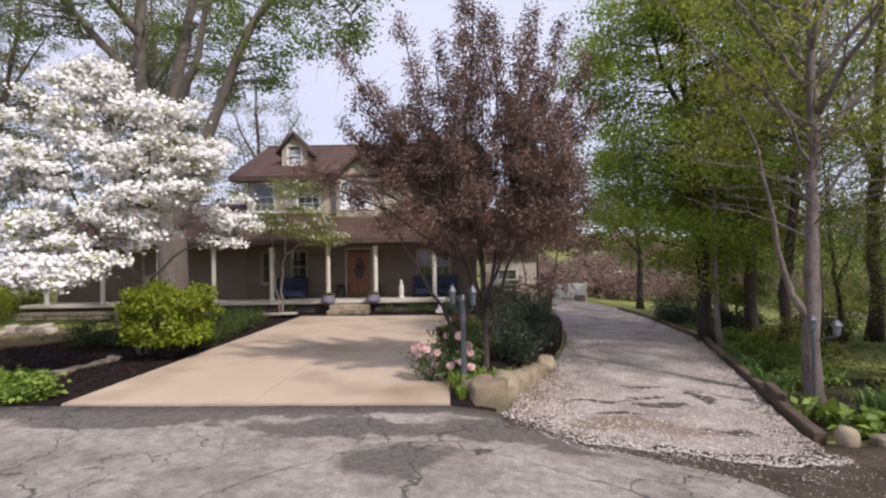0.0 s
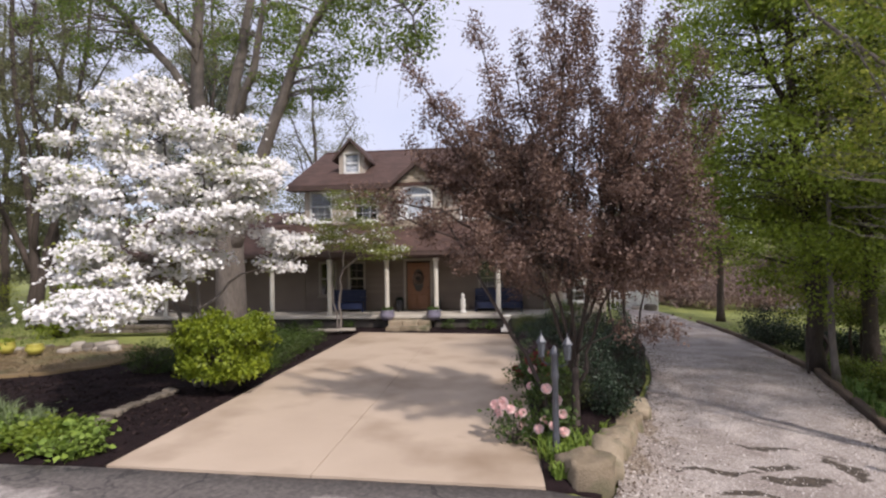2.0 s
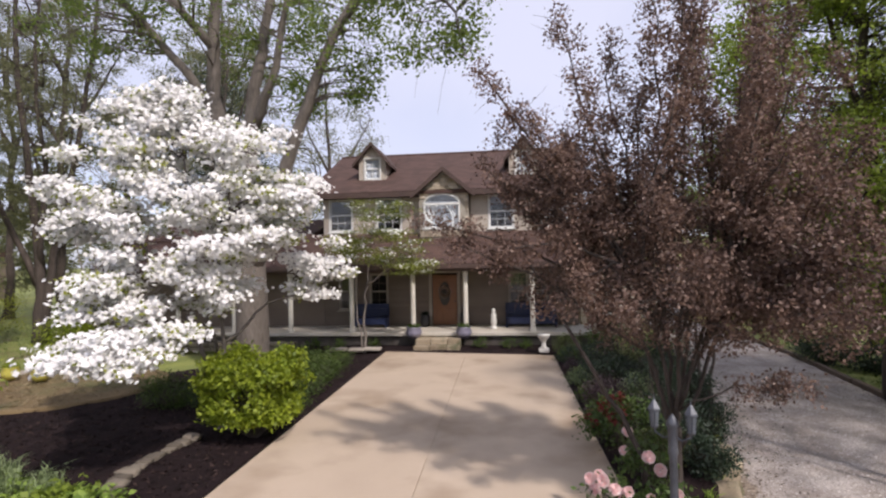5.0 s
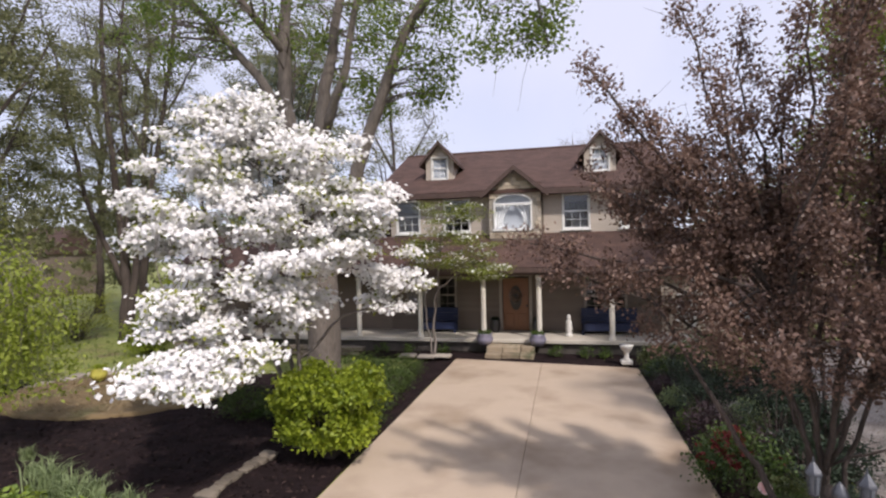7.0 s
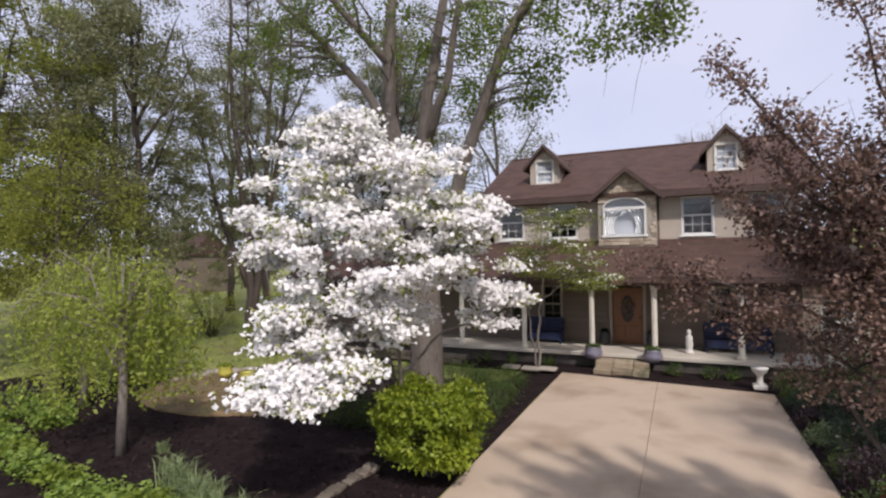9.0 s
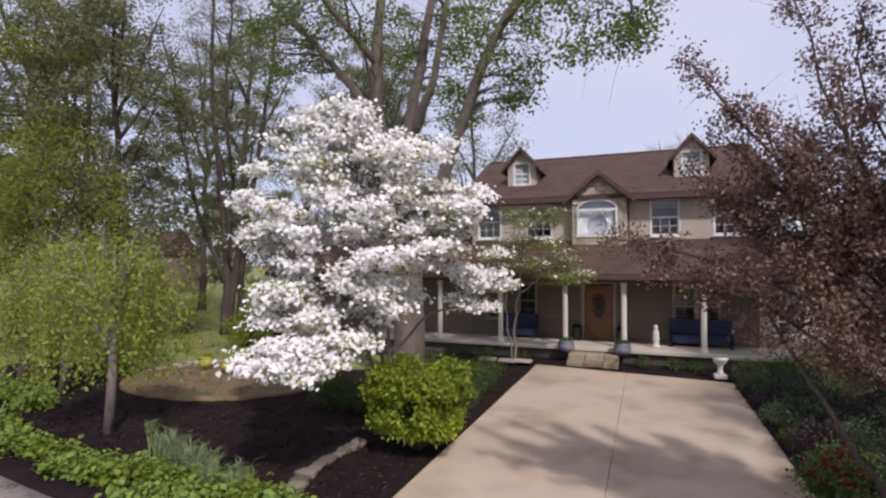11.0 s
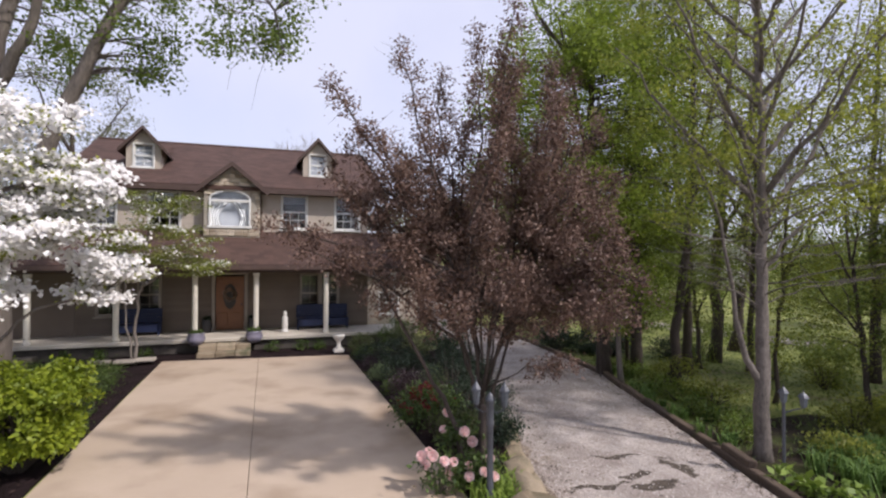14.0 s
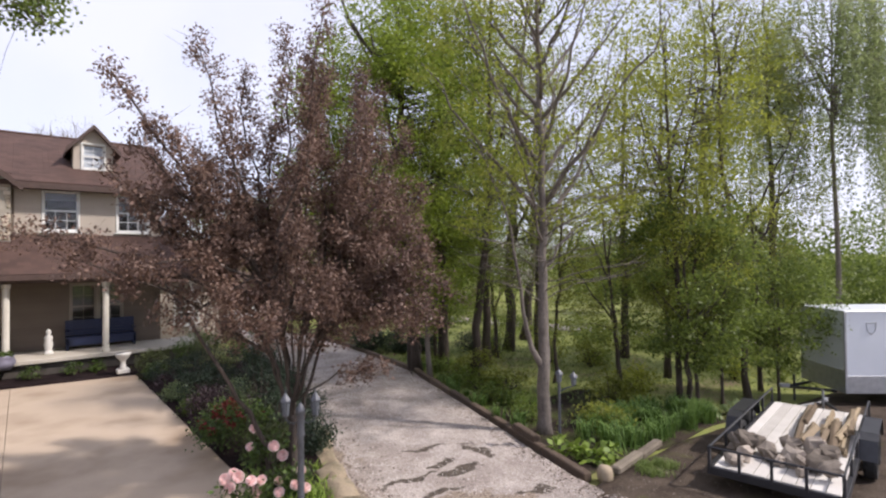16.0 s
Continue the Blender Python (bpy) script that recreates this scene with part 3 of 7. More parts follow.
# the tan concrete drive: two long slabs with a joint
drive = thing("concrete_drive", (-2.95, 15, 0), "clean tan concrete driveway with a centre joint", "driveway", kind="structure")
for a, b in ((-5.9, -2.925), (-2.915, 0.06)):
    ya, yb = road_edge(a), road_edge(b)
    sh = Shape()
    sh.prism([(a, ya), (b, yb), (b, 21.66 - 0.113 * b), (a, 21.66 - 0.113 * a)], "z", -0.14, 0.0)
    part("slab", sh, CONCRETE, drive)

# the gravel drive
def gravel_front(u):
    """The ragged front of the gravel on the road, from its west to its east side."""
    return float(np.interp(u, [0, 0.25, 0.5, 0.75, 1], [9.05, 8.45, 8.1, 7.85, 8.3])) + 0.22 * n2(u * 7, 0, 1.0) + 0.1 * n2(u * 25, 3, 1.0)


def gravel_at(u, v):
    y = gravel_front(u) + v * (40 - gravel_front(u))
    return gravel_left(y) + u * (gravel_right(y) - gravel_left(y)), y


sheet("gravel_drive", gravel_at, 46, 190, 0.075, 0.022, GRAVEL, "pale crushed-stone gravel drive with dark ruts", "driveway", grain=2.2)
spill = bpy.data.objects["gravel_drive"].data.vertices
for vtx in spill:
    if vtx.index < 47 * 4:
        vtx.co.z -= (0.035, 0.022, 0.012, 0.005)[vtx.index // 47]
    elif vtx.index >= 47 * 191:
        vtx.co.z -= 0.03


def scatter_stones():
    rng = np.random.default_rng(3)
    sh = Shape()
    for k in range(7600):
        x, y = gravel_at(rng.random(), -0.012 + 0.42 * rng.random() ** 2.2 if k < 6000 else 0.004 - 0.03 * rng.random() ** 2)
        s = rng.uniform(0.010, 0.024) * (1.0 if k < 6000 else 0.7)
        z = float(gz(x, y)) + (0.073 if k < 6000 else 0.042) + 0.022 * (n2(x, y, 2.2) + 0.5 * n2(x, y, 6.82, 4.0))
        a, h = rng.random() * 6.28, s * rng.uniform(0.4, 0.8)
        pts = [(x + s * math.cos(a + q), y + s * math.sin(a + q) * 0.8, z) for q in (0, 1.7, 3.0, 4.6)]
        top = [(x + 0.5 * s * math.cos(a + q + 0.3), y + 0.45 * s * math.sin(a + q + 0.3), z + h) for q in (0, 1.7, 3.0, 4.6)]
        sh.add(pts + top, [(4, 5, 6, 7)] + [(i, (i + 1) % 4, 4 + (i + 1) % 4, 4 + i) for i in range(4)])
    solid("gravel_stones", sh, STONES, "loose pale gravel stones on the drive", "gravel", kind="stuff")


scatter_stones()


# dirt strip where the trailers stand
def verge_at(u, v):
    """The verge's plan: it wraps round the mouth of the gravel and runs east."""
    x = 1.7 + 33.5 * u
    lo = float(np.interp(x, [1.7, 2.6, 3.3, 4, 6, 9, 14, 36], [8.0, 7.4, 6.95, 6.4, 5.3, 4.4, 3.4, 1.5])) + 0.25 * n2(x, 2, 1.5)
    hi = float(np.interp(x, [1.7, 3.2, 5.2, 9, 14, 36], [8.7, 8.3, 8.7, 9.0, 8.8, 7.5]))
    return x, lo + v * (hi - lo)


sheet("dirt_strip", verge_at, 110, 18, 0.05, 0.012, SOIL, "bare brown dirt verge with sparse weeds", "ground")

def pebbles():
    """Small stones and clods on the dirt verge."""
    rng = np.random.default_rng(4)
    sh = Shape()
    for _ in range(5200):
        x = 1.9 + 12 * rng.random() ** 1.5
        y = rng.uniform(float(np.interp(x, [1.9, 2.6, 4, 6, 9, 14], [7.8, 7.3, 6.2, 5.2, 4.3, 3.3])), float(np.interp(x, [1.9, 3.2, 5.7, 9, 14], [8.3, 7.9, 8.5, 8.9, 8.7])))
        q = rng.uniform(0.005, 0.012) + 0.012 * rng.random() ** 4
        z = float(gz(x, y)) + 0.05 + 0.012 * (n2(x, y, 1.7) + 0.5 * n2(x, y, 5.27, 4.0))
        a = rng.random() * 6.28
        base = [(x + q * math.cos(a + w), y + q * 0.8 * math.sin(a + w), z) for w in (0, 1.7, 3.0, 4.6)]
        sh.add(base + [(x, y, z + q * rng.uniform(0.5, 0.9))], [(0, 1, 4), (1, 2, 4), (2, 3, 4), (3, 0, 4)])
    solid("pebbles", sh, PEBBLE, "loose pebbles and clods on the dirt verge", "gravel", kind="stuff")


pebbles()

# a pale lane glimpsed beyond the wood
sheet("far_lane", lambda u, v: (27.5 - 0.34 * (-20 + 80 * v - 25.5) + 3.4 * u, -20 + 80 * v), 6, 60, 0.08, 0.02, GRAVEL, "pale lane running past beyond the wood", "road")

# ---- planting beds ----
sheet("iris_bed", lambda u, v: (lambda y: (gravel_right(y) + 0.24 + u * (6.4 - 0.35 * (y - 9.3)), y))(9.12 + 4.5 * v + 0.1 * math.sin(u * 9)), 40, 26, 0.045, 0.02, LOAM, "dark soil bed behind the timber kerb", "flower bed", skirt=0.12)
sheet("mulch_bed", lambda u, v: (-25 + 19.02 * u, (lambda e: e + v * ((22.2 if u > 0.93 else 17.5 + 3.0 * smoothstep(u, 0.4, 0.9)) - e))(road_edge(-25 + 19.02 * u) + 0.02)), 110, 70, 0.05, 0.035, MULCH, "dark brown shredded-bark mulch bed", "flower bed", grain=1.3)
sheet("thatch_mound", lambda u, v: (-14.7 + 3.4 * (0.02 + v) * math.cos(2 * math.pi * u), 17.1 + 2.6 * (0.02 + v) * math.sin(2 * math.pi * u)), 48, 12, 0.12, 0.05, THATCH, "dry brown grass mound in the mulch", "mound", skirt=0.12)
sheet("shrub_bed", lambda u, v: ((lambda y: 0.06 + u * (gravel_left(y) - 0.15 - 0.06))(9.05 + 12.5 * v), 9.05 + 12.5 * v), 16, 60, 0.0, 0.0, MULCH, "raised mulch bed beside the drive", "flower bed").location.z = 0
bed = bpy.data.objects["shrub_bed"]
for vtx in bed.data.vertices:
    low = float(gz(vtx.co.x, vtx.co.y))
    vtx.co.z = max(vtx.co.z - low, -0.05) * 0.4 + 0.03 + 0.05 * n2(vtx.co.x, vtx.co.y, 1.4) - 0.16 * float(smoothstep(vtx.co.x, gravel_left(vtx.co.y) - 0.7, gravel_left(vtx.co.y)))
    front = float(smoothstep(vtx.co.y, 9.0, 9.7))
    vtx.co.z = vtx.co.z * front + (low + 0.03) * (1 - front)
    if vtx.index >= 17 * 61:
        vtx.co.z = low - 0.1
sheet("porch_bed", lambda u, v: (lambda x: (x, (lambda lo: lo + v * (23.52 - lo))(float(np.interp(x, [-9.6, -5.9, 0.1, 2.6], [22.4, 22.36, 21.68, 21.6])))))(-9.6 + 12.2 * u), 60, 8, 0.1, 0.03, MULCH, "dark mulch bed along the porch", "flower bed", skirt=0.2)


def chips():
    rng = np.random.default_rng(5)
    p = []
    while len(p) < 9000:
        x, y = rng.uniform(-20, -6.1), rng.uniform(9, 19)
        if y > road_edge(x) + 0.3:
            p.append((x, y, float(gz(x, y)) + 0.06 + 0.035 * (n2(x, y, 1.3) + 0.5 * n2(x, y, 4.03, 4.0))))
    solid("bark_chips", leaf_mesh("bark_chips", p, 0.09, 0.03, rng, up=2.0), CHIPS, "loose dark bark chips", "mulch", kind="stuff")


chips()


def stone_row(name, pts, size, mat, label, category, seed, drop=0.25, group="", squash=1.0):
    rng = np.random.default_rng(seed)
    made = 0
    for (ax, ay), (bx, by) in zip(pts[:-1], pts[1:]):
        n = max(1, round(math.dist((ax, ay), (bx, by)) / (size * (0.95 if name == "rock" else 0.72))))
        for i in range(n):
            t = (i + 0.5) / n
            x, y = ax + (bx - ax) * t + rng.normal() * 0.05 * size, ay + (by - ay) * t + rng.normal() * 0.05 * size
            s = size * rng.uniform(0.75, 1.25)
            h = s * rng.uniform(0.5, 0.75) * squash
            z = float(gz(x, y)) + 0.03 + h * (0.5 - drop * 0.5)
            sh = Shape().blob((x, y, z), (s, s * rng.uniform(0.7, 1.0), h), seed=seed * 10 + made, rough=0.28, block=0.4)
            solid(name, sh, mat, label, category, group, at=(x, y, z - h / 2), smooth=True)
            made += 1


stone_row("edging_stone", [(-7.1, 10.4), (-7.5, 11.0), (-7.68, 11.7), (-7.72, 12.5), (-7.62, 13.3)], 0.3, EDGESTONE, "flat grey-tan edging stone in the mulch bed", "edging stone", 11, group="bed edging", squash=0.6)
stone_row("edging_stone", [(-18.2, 16.9), (-17.7, 18.4), (-16.4, 19.5)], 0.42, GREYSTONE, "rough field stone edging the grass mound", "edging stone", 12, group="mound edging", squash=0.6)
stone_row("rock", [(-14.9, 18.2), (-13.9, 18.5), (-13.0, 18.4)], 0.38, GREYSTONE, "brown field rock in a low pile", "rock", 13, group="rock pile")
stone_row("rock", [(-14.7, 18.5), (-13.3, 18.75)], 0.34, GREYSTONE, "brown field rock in a low pile", "rock", 14, drop=-0.8, group="rock pile")
for k, (x, y, sx, sy, h, r) in enumerate([(0.6, 9.42, 0.66, 0.54, 0.58, 0.25), (0.98, 10.15, 0.52, 0.85, 0.56, -0.2), (1.28, 11.05, 0.5, 0.85, 0.5, -0.3), (1.62, 11.95, 0.5, 0.9, 0.48, -0.35), (2.0, 12.9, 0.45, 0.8, 0.4, -0.3), (2.4, 13.85, 0.45, 0.9, 0.38, -0.2)]):
    z = float(gz(x + 0.4, y))
    sh = Shape().blob((0, 0, 0), (sx, sy, h), seed=40 + k, rough=0.3, rings=10, sides=16, block=0.5)
    sh.v = [(p[0] * math.cos(r) - p[1] * math.sin(r) + x, p[0] * math.sin(r) + p[1] * math.cos(r) + y, p[2] + z + h * 0.42) for p in sh.v]
    solid("boulder", sh, SANDSTONE, "large tan sandstone boulder holding up the shrub bed", "boulder", "boulders along the gravel", at=(x, y, z), smooth=True)

# timber kerb along the gravel
rng = np.random.default_rng(21)
ys = [8.95, 10.35, 11.9, 13.6, 15.4, 17.2, 19.0, 21.2, 23.6, 26.0, 28.6, 31.4]
for k, (ya, yb) in enumerate(zip(ys[:-1], ys[1:])):
    xa, xb = gravel_right(ya) + 0.16, gravel_right(yb) + 0.16
    xm, ym = (xa + xb) / 2, (ya + yb) / 2
    length, ang = math.dist((xa, ya), (xb, yb)), math.atan2(yb - ya, xb - xa)
    for lay in range(2 if k == 1 else 1):
        z = float(gz(xm, ym)) + 0.1 + 0.15 * lay
        sh = Shape().box((0, 0, 0), (length * (0.97 if lay == 0 else 0.6), 0.18, 0.19 if lay == 0 else 0.14), 0.02)
        ob = solid("kerb_timber", sh, TIMBER, "weathered brown landscape timber along the gravel", "kerb", "timber kerb")
        ob.matrix_world = Matrix.Translation((xm + 0.03 * lay, ym, z)) @ Matrix.Rotation(ang + rng.normal() * 0.012, 4, "Z")
for k, (x, y, r, ln) in enumerate([(6.65, 8.92, 0.12, 1.1), (7.75, 9.07, 0.14, 1.05)]):
    ob = solid("stone_slab", Shape().box((0, 0, 0), (ln, 0.2, 0.15), 0.03), EDGESTONE, "flat grey stone slab edging the wood", "edging stone")
    ob.matrix_world = Matrix.Translation((x, y, float(gz(x, y)) + 0.11)) @ Matrix.Rotation(r, 4, "Z")
solid("boulder", Shape().blob((5.66, 8.78, -0.52), (0.28, 0.28, 0.34), seed=77, rough=0.1), SANDSTONE, "rounded pale boulder at the end of the timber kerb", "boulder", at=(5.62, 8.75, -0.68), smooth=True)

# ---- the house ----
FRONT = 25.5
house = thing("house", (-4, 29, 0), "two-storey beige house with brown shingle roof, dormers and full porch", "house")


def walls(sh, x0, x1, z0, z1, holes, y0, y1):
    """A wall along x with openings (xa, xb, za, zb) through it."""
    cuts = sorted({x0, x1, *[h[0] for h in holes], *[h[1] for h in holes]})
    for a, b in zip(cuts[:-1], cuts[1:]):
        here = sorted([(h[2], h[3]) for h in holes if h[0] < (a + b) / 2 < h[1]])
        z = z0
        for lo, hi in here + [(z1, z1)]:
            if lo > z:
                sh.box(((a + b) / 2, (y0 + y1) / 2, (z + lo) / 2), (b - a, y1 - y0, lo - z))
            z = hi
    return sh


def boards(parent, mat, x0, x1, z0, z1, holes, y, course=0.12):
    """Lapped siding boards in front of a wall, stopped at the openings, each a part of its own."""
    z = z0
    m = Matrix.Rotation(radians(-5), 3, "X")
    while z < z1 - 0.02:
        h = min(course, z1 - z)
        spans = [(x0, x1)]
        for a, b, lo, hi in holes:
            if lo - 0.07 < z + h / 2 < hi + 0.07:
                spans = [s for p, q in spans for s in ((p, min(q, a - 0.07)), (max(p, b + 0.07), q)) if s[1] - s[0] > 0.03]
        for p, q in spans:
            part("siding_board", Shape().box(((p + q) / 2, y - 0.012, z + h / 2), (q - p, 0.012, h + 0.012), 0, m), mat, parent)
        z += course


UPPER = [(-9.0, -8.05, 4.62, 5.95), (-6.93, -5.9, 4.62, 5.95), (-2.1, -1.14, 4.62, 5.95), (0.06, 1.05, 4.62, 5.95)]
LOWER = [(-8.6, -7.9, 1.25, 2.7), (-7.25, -6.55, 1.25, 2.7), (-4.62, -3.5, 0.54, 2.75), (-1.33, -0.62, 1.15, 2.7), (-0.5, 0.17, 1.15, 2.7)]
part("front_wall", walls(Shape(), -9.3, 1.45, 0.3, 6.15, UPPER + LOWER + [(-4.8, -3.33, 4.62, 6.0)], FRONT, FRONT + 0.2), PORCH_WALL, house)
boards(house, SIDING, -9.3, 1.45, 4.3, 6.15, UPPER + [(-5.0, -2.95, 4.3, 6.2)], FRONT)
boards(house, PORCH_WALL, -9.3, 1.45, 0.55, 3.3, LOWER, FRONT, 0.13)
side = Shape()
for x0, x1 in ((-9.3, -9.1), (1.25, 1.45)):
    side.prism([(FRONT + 0.2, 0.2), (35.0, 0.2), (35.0, 6.15), (30.3, 8.6), (FRONT + 0.2, 6.2)], "x", x0, x1)
side.box((-3.92, 35.1, 3.2), (10.75, 0.2, 6.0))
side.box((-3.92, 30.2, 0.35), (10.3, 9.3, 0.2))
side.box((-3.92, 30.2, 3.55), (10.3, 9.3, 0.25))
side.box((-3.92, 30.2, 6.1), (10.3, 9.3, 0.1))
part("side_wall", side, SIDING, house)
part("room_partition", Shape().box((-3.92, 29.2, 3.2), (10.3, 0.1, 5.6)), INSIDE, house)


def slope(sh, x0, x1, ya, za, yb, zb, thick):
    """A roof slab from its eave (ya, za) up to (yb, zb)."""
    return sh.prism([(ya, za), (yb, zb), (yb, zb - thick), (ya, za - thick)], "x", x0, x1)


def shingles(sh, x0, x1, ya, za, yb, zb, rng, course=0.17, tab=0.34, hole=None):
    run = math.dist((ya, za), (yb, zb))
    d = Vector((0, (yb - ya) / run, (zb - za) / run))
    nrm = Vector((0, -d.z, d.y)) if d.y > 0 else Vector((0, d.z, -d.y))
    ang = math.atan2(d.z, d.y)
    m = Matrix.Rotation(ang + radians(2.2 if d.y > 0 else -2.2), 3, "X") if d.y > 0 else Matrix.Rotation(ang, 3, "X")
    s, row = 0.0, 0
    while s < run - 0.02:
        x = x0 - (tab / 2 if row % 2 else 0)
        while x < x1:
            a, b = max(x, x0), min(x + tab - 0.012, x1)
            c = Vector((0, ya, za)) + d * (s + course / 2) + nrm * 0.012
            if b - a > 0.03 and not (hole and hole((a + b) / 2, c.y)):
                sh.box(((a + b) / 2, c.y, c.z + rng.normal() * 0.0015), (b - a, course * 1.12, 0.012), 0, m)
            x += tab
        s += course
        row += 1
    return sh


rng = np.random.default_rng(8)
roof = part("roof", slope(slope(Shape(), -9.9, 2.0, 24.95, 6.18, 30.3, 8.75, 0.14), -9.9, 2.0, 35.65, 6.18, 30.3, 8.75, 0.14), ROOFING, house)
dormer_hole = lambda x, y: any(c - 0.62 < x < c + 0.62 and y > 26.45 and y < 29.5 for c in (-7.35, -0.6)) or (-5.0 < x < -2.95 and y < 25.6)
part("shingles", shingles(Shape(), -9.9, 2.0, 24.95, 6.19, 30.3, 8.76, rng, hole=dormer_hole), ROOFING, roof)
part("ridge_cap", Shape().tube([(-9.92, 30.3, 8.78), (2.02, 30.3, 8.78)], 0.07, 8), ROOFING, roof)
part("fascia", Shape().box((-7.45, 24.93, 6.06), (4.9, 0.05, 0.2), 0.01).box((-0.48, 24.93, 6.06), (4.9, 0.05, 0.2), 0.01).box((-7.45, 25.2, 5.99), (4.9, 0.5, 0.03)).box((-0.48, 25.2, 5.99), (4.9, 0.5, 0.03)), FASCIA, roof, "dark brown eave board")
for x in (-9.93, 2.03):
    part("rake_board", slope(slope(Shape(), x - 0.03, x + 0.03, 24.9, 6.2, 30.3, 8.79, 0.22), x - 0.03, x + 0.03, 35.7, 6.2, 30.3, 8.79, 0.22), FASCIA, roof, "dark brown rake board")


def window(parent, x0, x1, z0, z1, y, cols=3, rows=2, lower_only=False, sill=True, depth=0.06, paint=None):
    """A sash window in an opening, with frame, bars, glass and sill."""
    w = 0.06
    fr = Shape()
    fr.box(((x0 + x1) / 2, y - 0.015, z1 + w / 2), (x1 - x0 + 2 * w, depth, w), 0.008)
    fr.box(((x0 + x1) / 2, y - 0.015, z0 - w / 2), (x1 - x0 + 2 * w, depth, w), 0.008)
    fr.box((x0 - w / 2, y - 0.015, (z0 + z1) / 2), (w, depth, z1 - z0), 0.008)
    fr.box((x1 + w / 2, y - 0.015, (z0 + z1) / 2), (w, depth, z1 - z0), 0.008)
    ob = part("window", fr, paint or WHITE, parent, "white-framed sash window")
    zm = (z0 + z1) / 2
    sash = Shape()
    for a, b, yy in ((zm, z1, y + 0.05), (z0, zm + 0.02, y + 0.03)):
        sash.box(((x0 + x1) / 2, yy, a + 0.02), (x1 - x0, 0.03, 0.04)).box(((x0 + x1) / 2, yy, b - 0.02), (x1 - x0, 0.03, 0.04))
        sash.box((x0 + 0.02, yy, (a + b) / 2), (0.04, 0.03, b - a)).box((x1 - 0.02, yy, (a + b) / 2), (0.04, 0.03, b - a))
        if not (lower_only and a == zm):
            for k in range(1, cols):
                sash.box((x0 + (x1 - x0) * k / cols, yy, (a + b) / 2), (0.018, 0.02, b - a))
            for k in range(1, rows):
                sash.box(((x0 + x1) / 2, yy, a + (b - a) * k / rows), (x1 - x0, 0.02, 0.018))
    part("sash", sash, paint or WHITE, ob)
    for a, b, yy in ((zm, z1, y + 0.052), (z0, zm, y + 0.032)):
        g = part("pane", Shape().box(((x0 + x1) / 2, yy, (a + b) / 2), (x1 - x0 - 0.04, 0.006, b - a - 0.04)), GLASS, ob)
        g.visible_shadow = False
    if sill:
        part("sill", Shape().box(((x0 + x1) / 2, y - 0.05, z0 - w - 0.02), (x1 - x0 + 0.24, 0.14, 0.04), 0.008), paint or WHITE, ob)
    return ob


for a, b, lo, hi in UPPER:
    window(house, a, b, lo, hi, FRONT, lower_only=True)
for a, b, lo, hi in LOWER:
    if lo > 1:
        window(house, a, b, lo, hi, FRONT, 2, 2, paint=TRIM)

# dormers
for c in (-7.35, -0.6):
    x0, x1, yf, zb, ze, zt = c - 0.62, c + 0.62, 26.5, 6.78, 7.86, 8.52
    sh = Shape()
    walls(sh, x0, x1, zb, ze, [(c - 0.33, c + 0.33, 7.0, 7.9)], yf, yf + 0.12)
    sh.prism([(x0, ze), (x1, ze), (c, zt)], "y", yf, yf + 0.12)
    for xa, xb in ((x0, x0 + 0.1), (x1 - 0.1, x1)):
        sh.prism([(yf + 0.12, 6.85), (yf + 0.12, ze), (28.5, ze)], "x", xa, xb)
    sh.box((c, yf + 0.6, 7.4), (1.0, 0.02, 1.1))
    dm = part("dormer", sh, SIDING, house, "beige gabled dormer with white window")
    rf = Shape()
    for sg in (-1, 1):
        ex, ez = c + sg * 0.86, 7.64
        rf.add([(c, yf - 0.24, zt + 0.1), (ex, yf - 0.24, ez), (ex, 28.3, ez), (c, 30.0, zt + 0.1), (c, yf - 0.24, zt - 0.02), (ex, yf - 0.24, ez - 0.12), (ex, 28.3, ez - 0.12), (c, 30.0, zt - 0.02)],
               [(0, 1, 2, 3), (4, 7, 6, 5), (0, 4, 5, 1), (1, 5, 6, 2), (2, 6, 7, 3)])
    part("dormer_roof", rf, ROOFING, dm)
    rk = Shape()
    for sg in (-1, 1):
        rk.prism([(c, zt + 0.115), (c + sg * 0.87, 7.655), (c + sg * 0.87, 7.5), (c, zt - 0.05)], "y", yf - 0.28, yf - 0.24)
    part("rake_board", rk, FASCIA, dm)
    lit = window(house, c - 0.33, c + 0.33, 7.0, 7.9, yf, 2, 2, sill=False)
    part("blind", Shape().box((c, yf + 0.1, 7.45), (0.64, 0.01, 0.88)), SHEER, lit, "pale window blind")

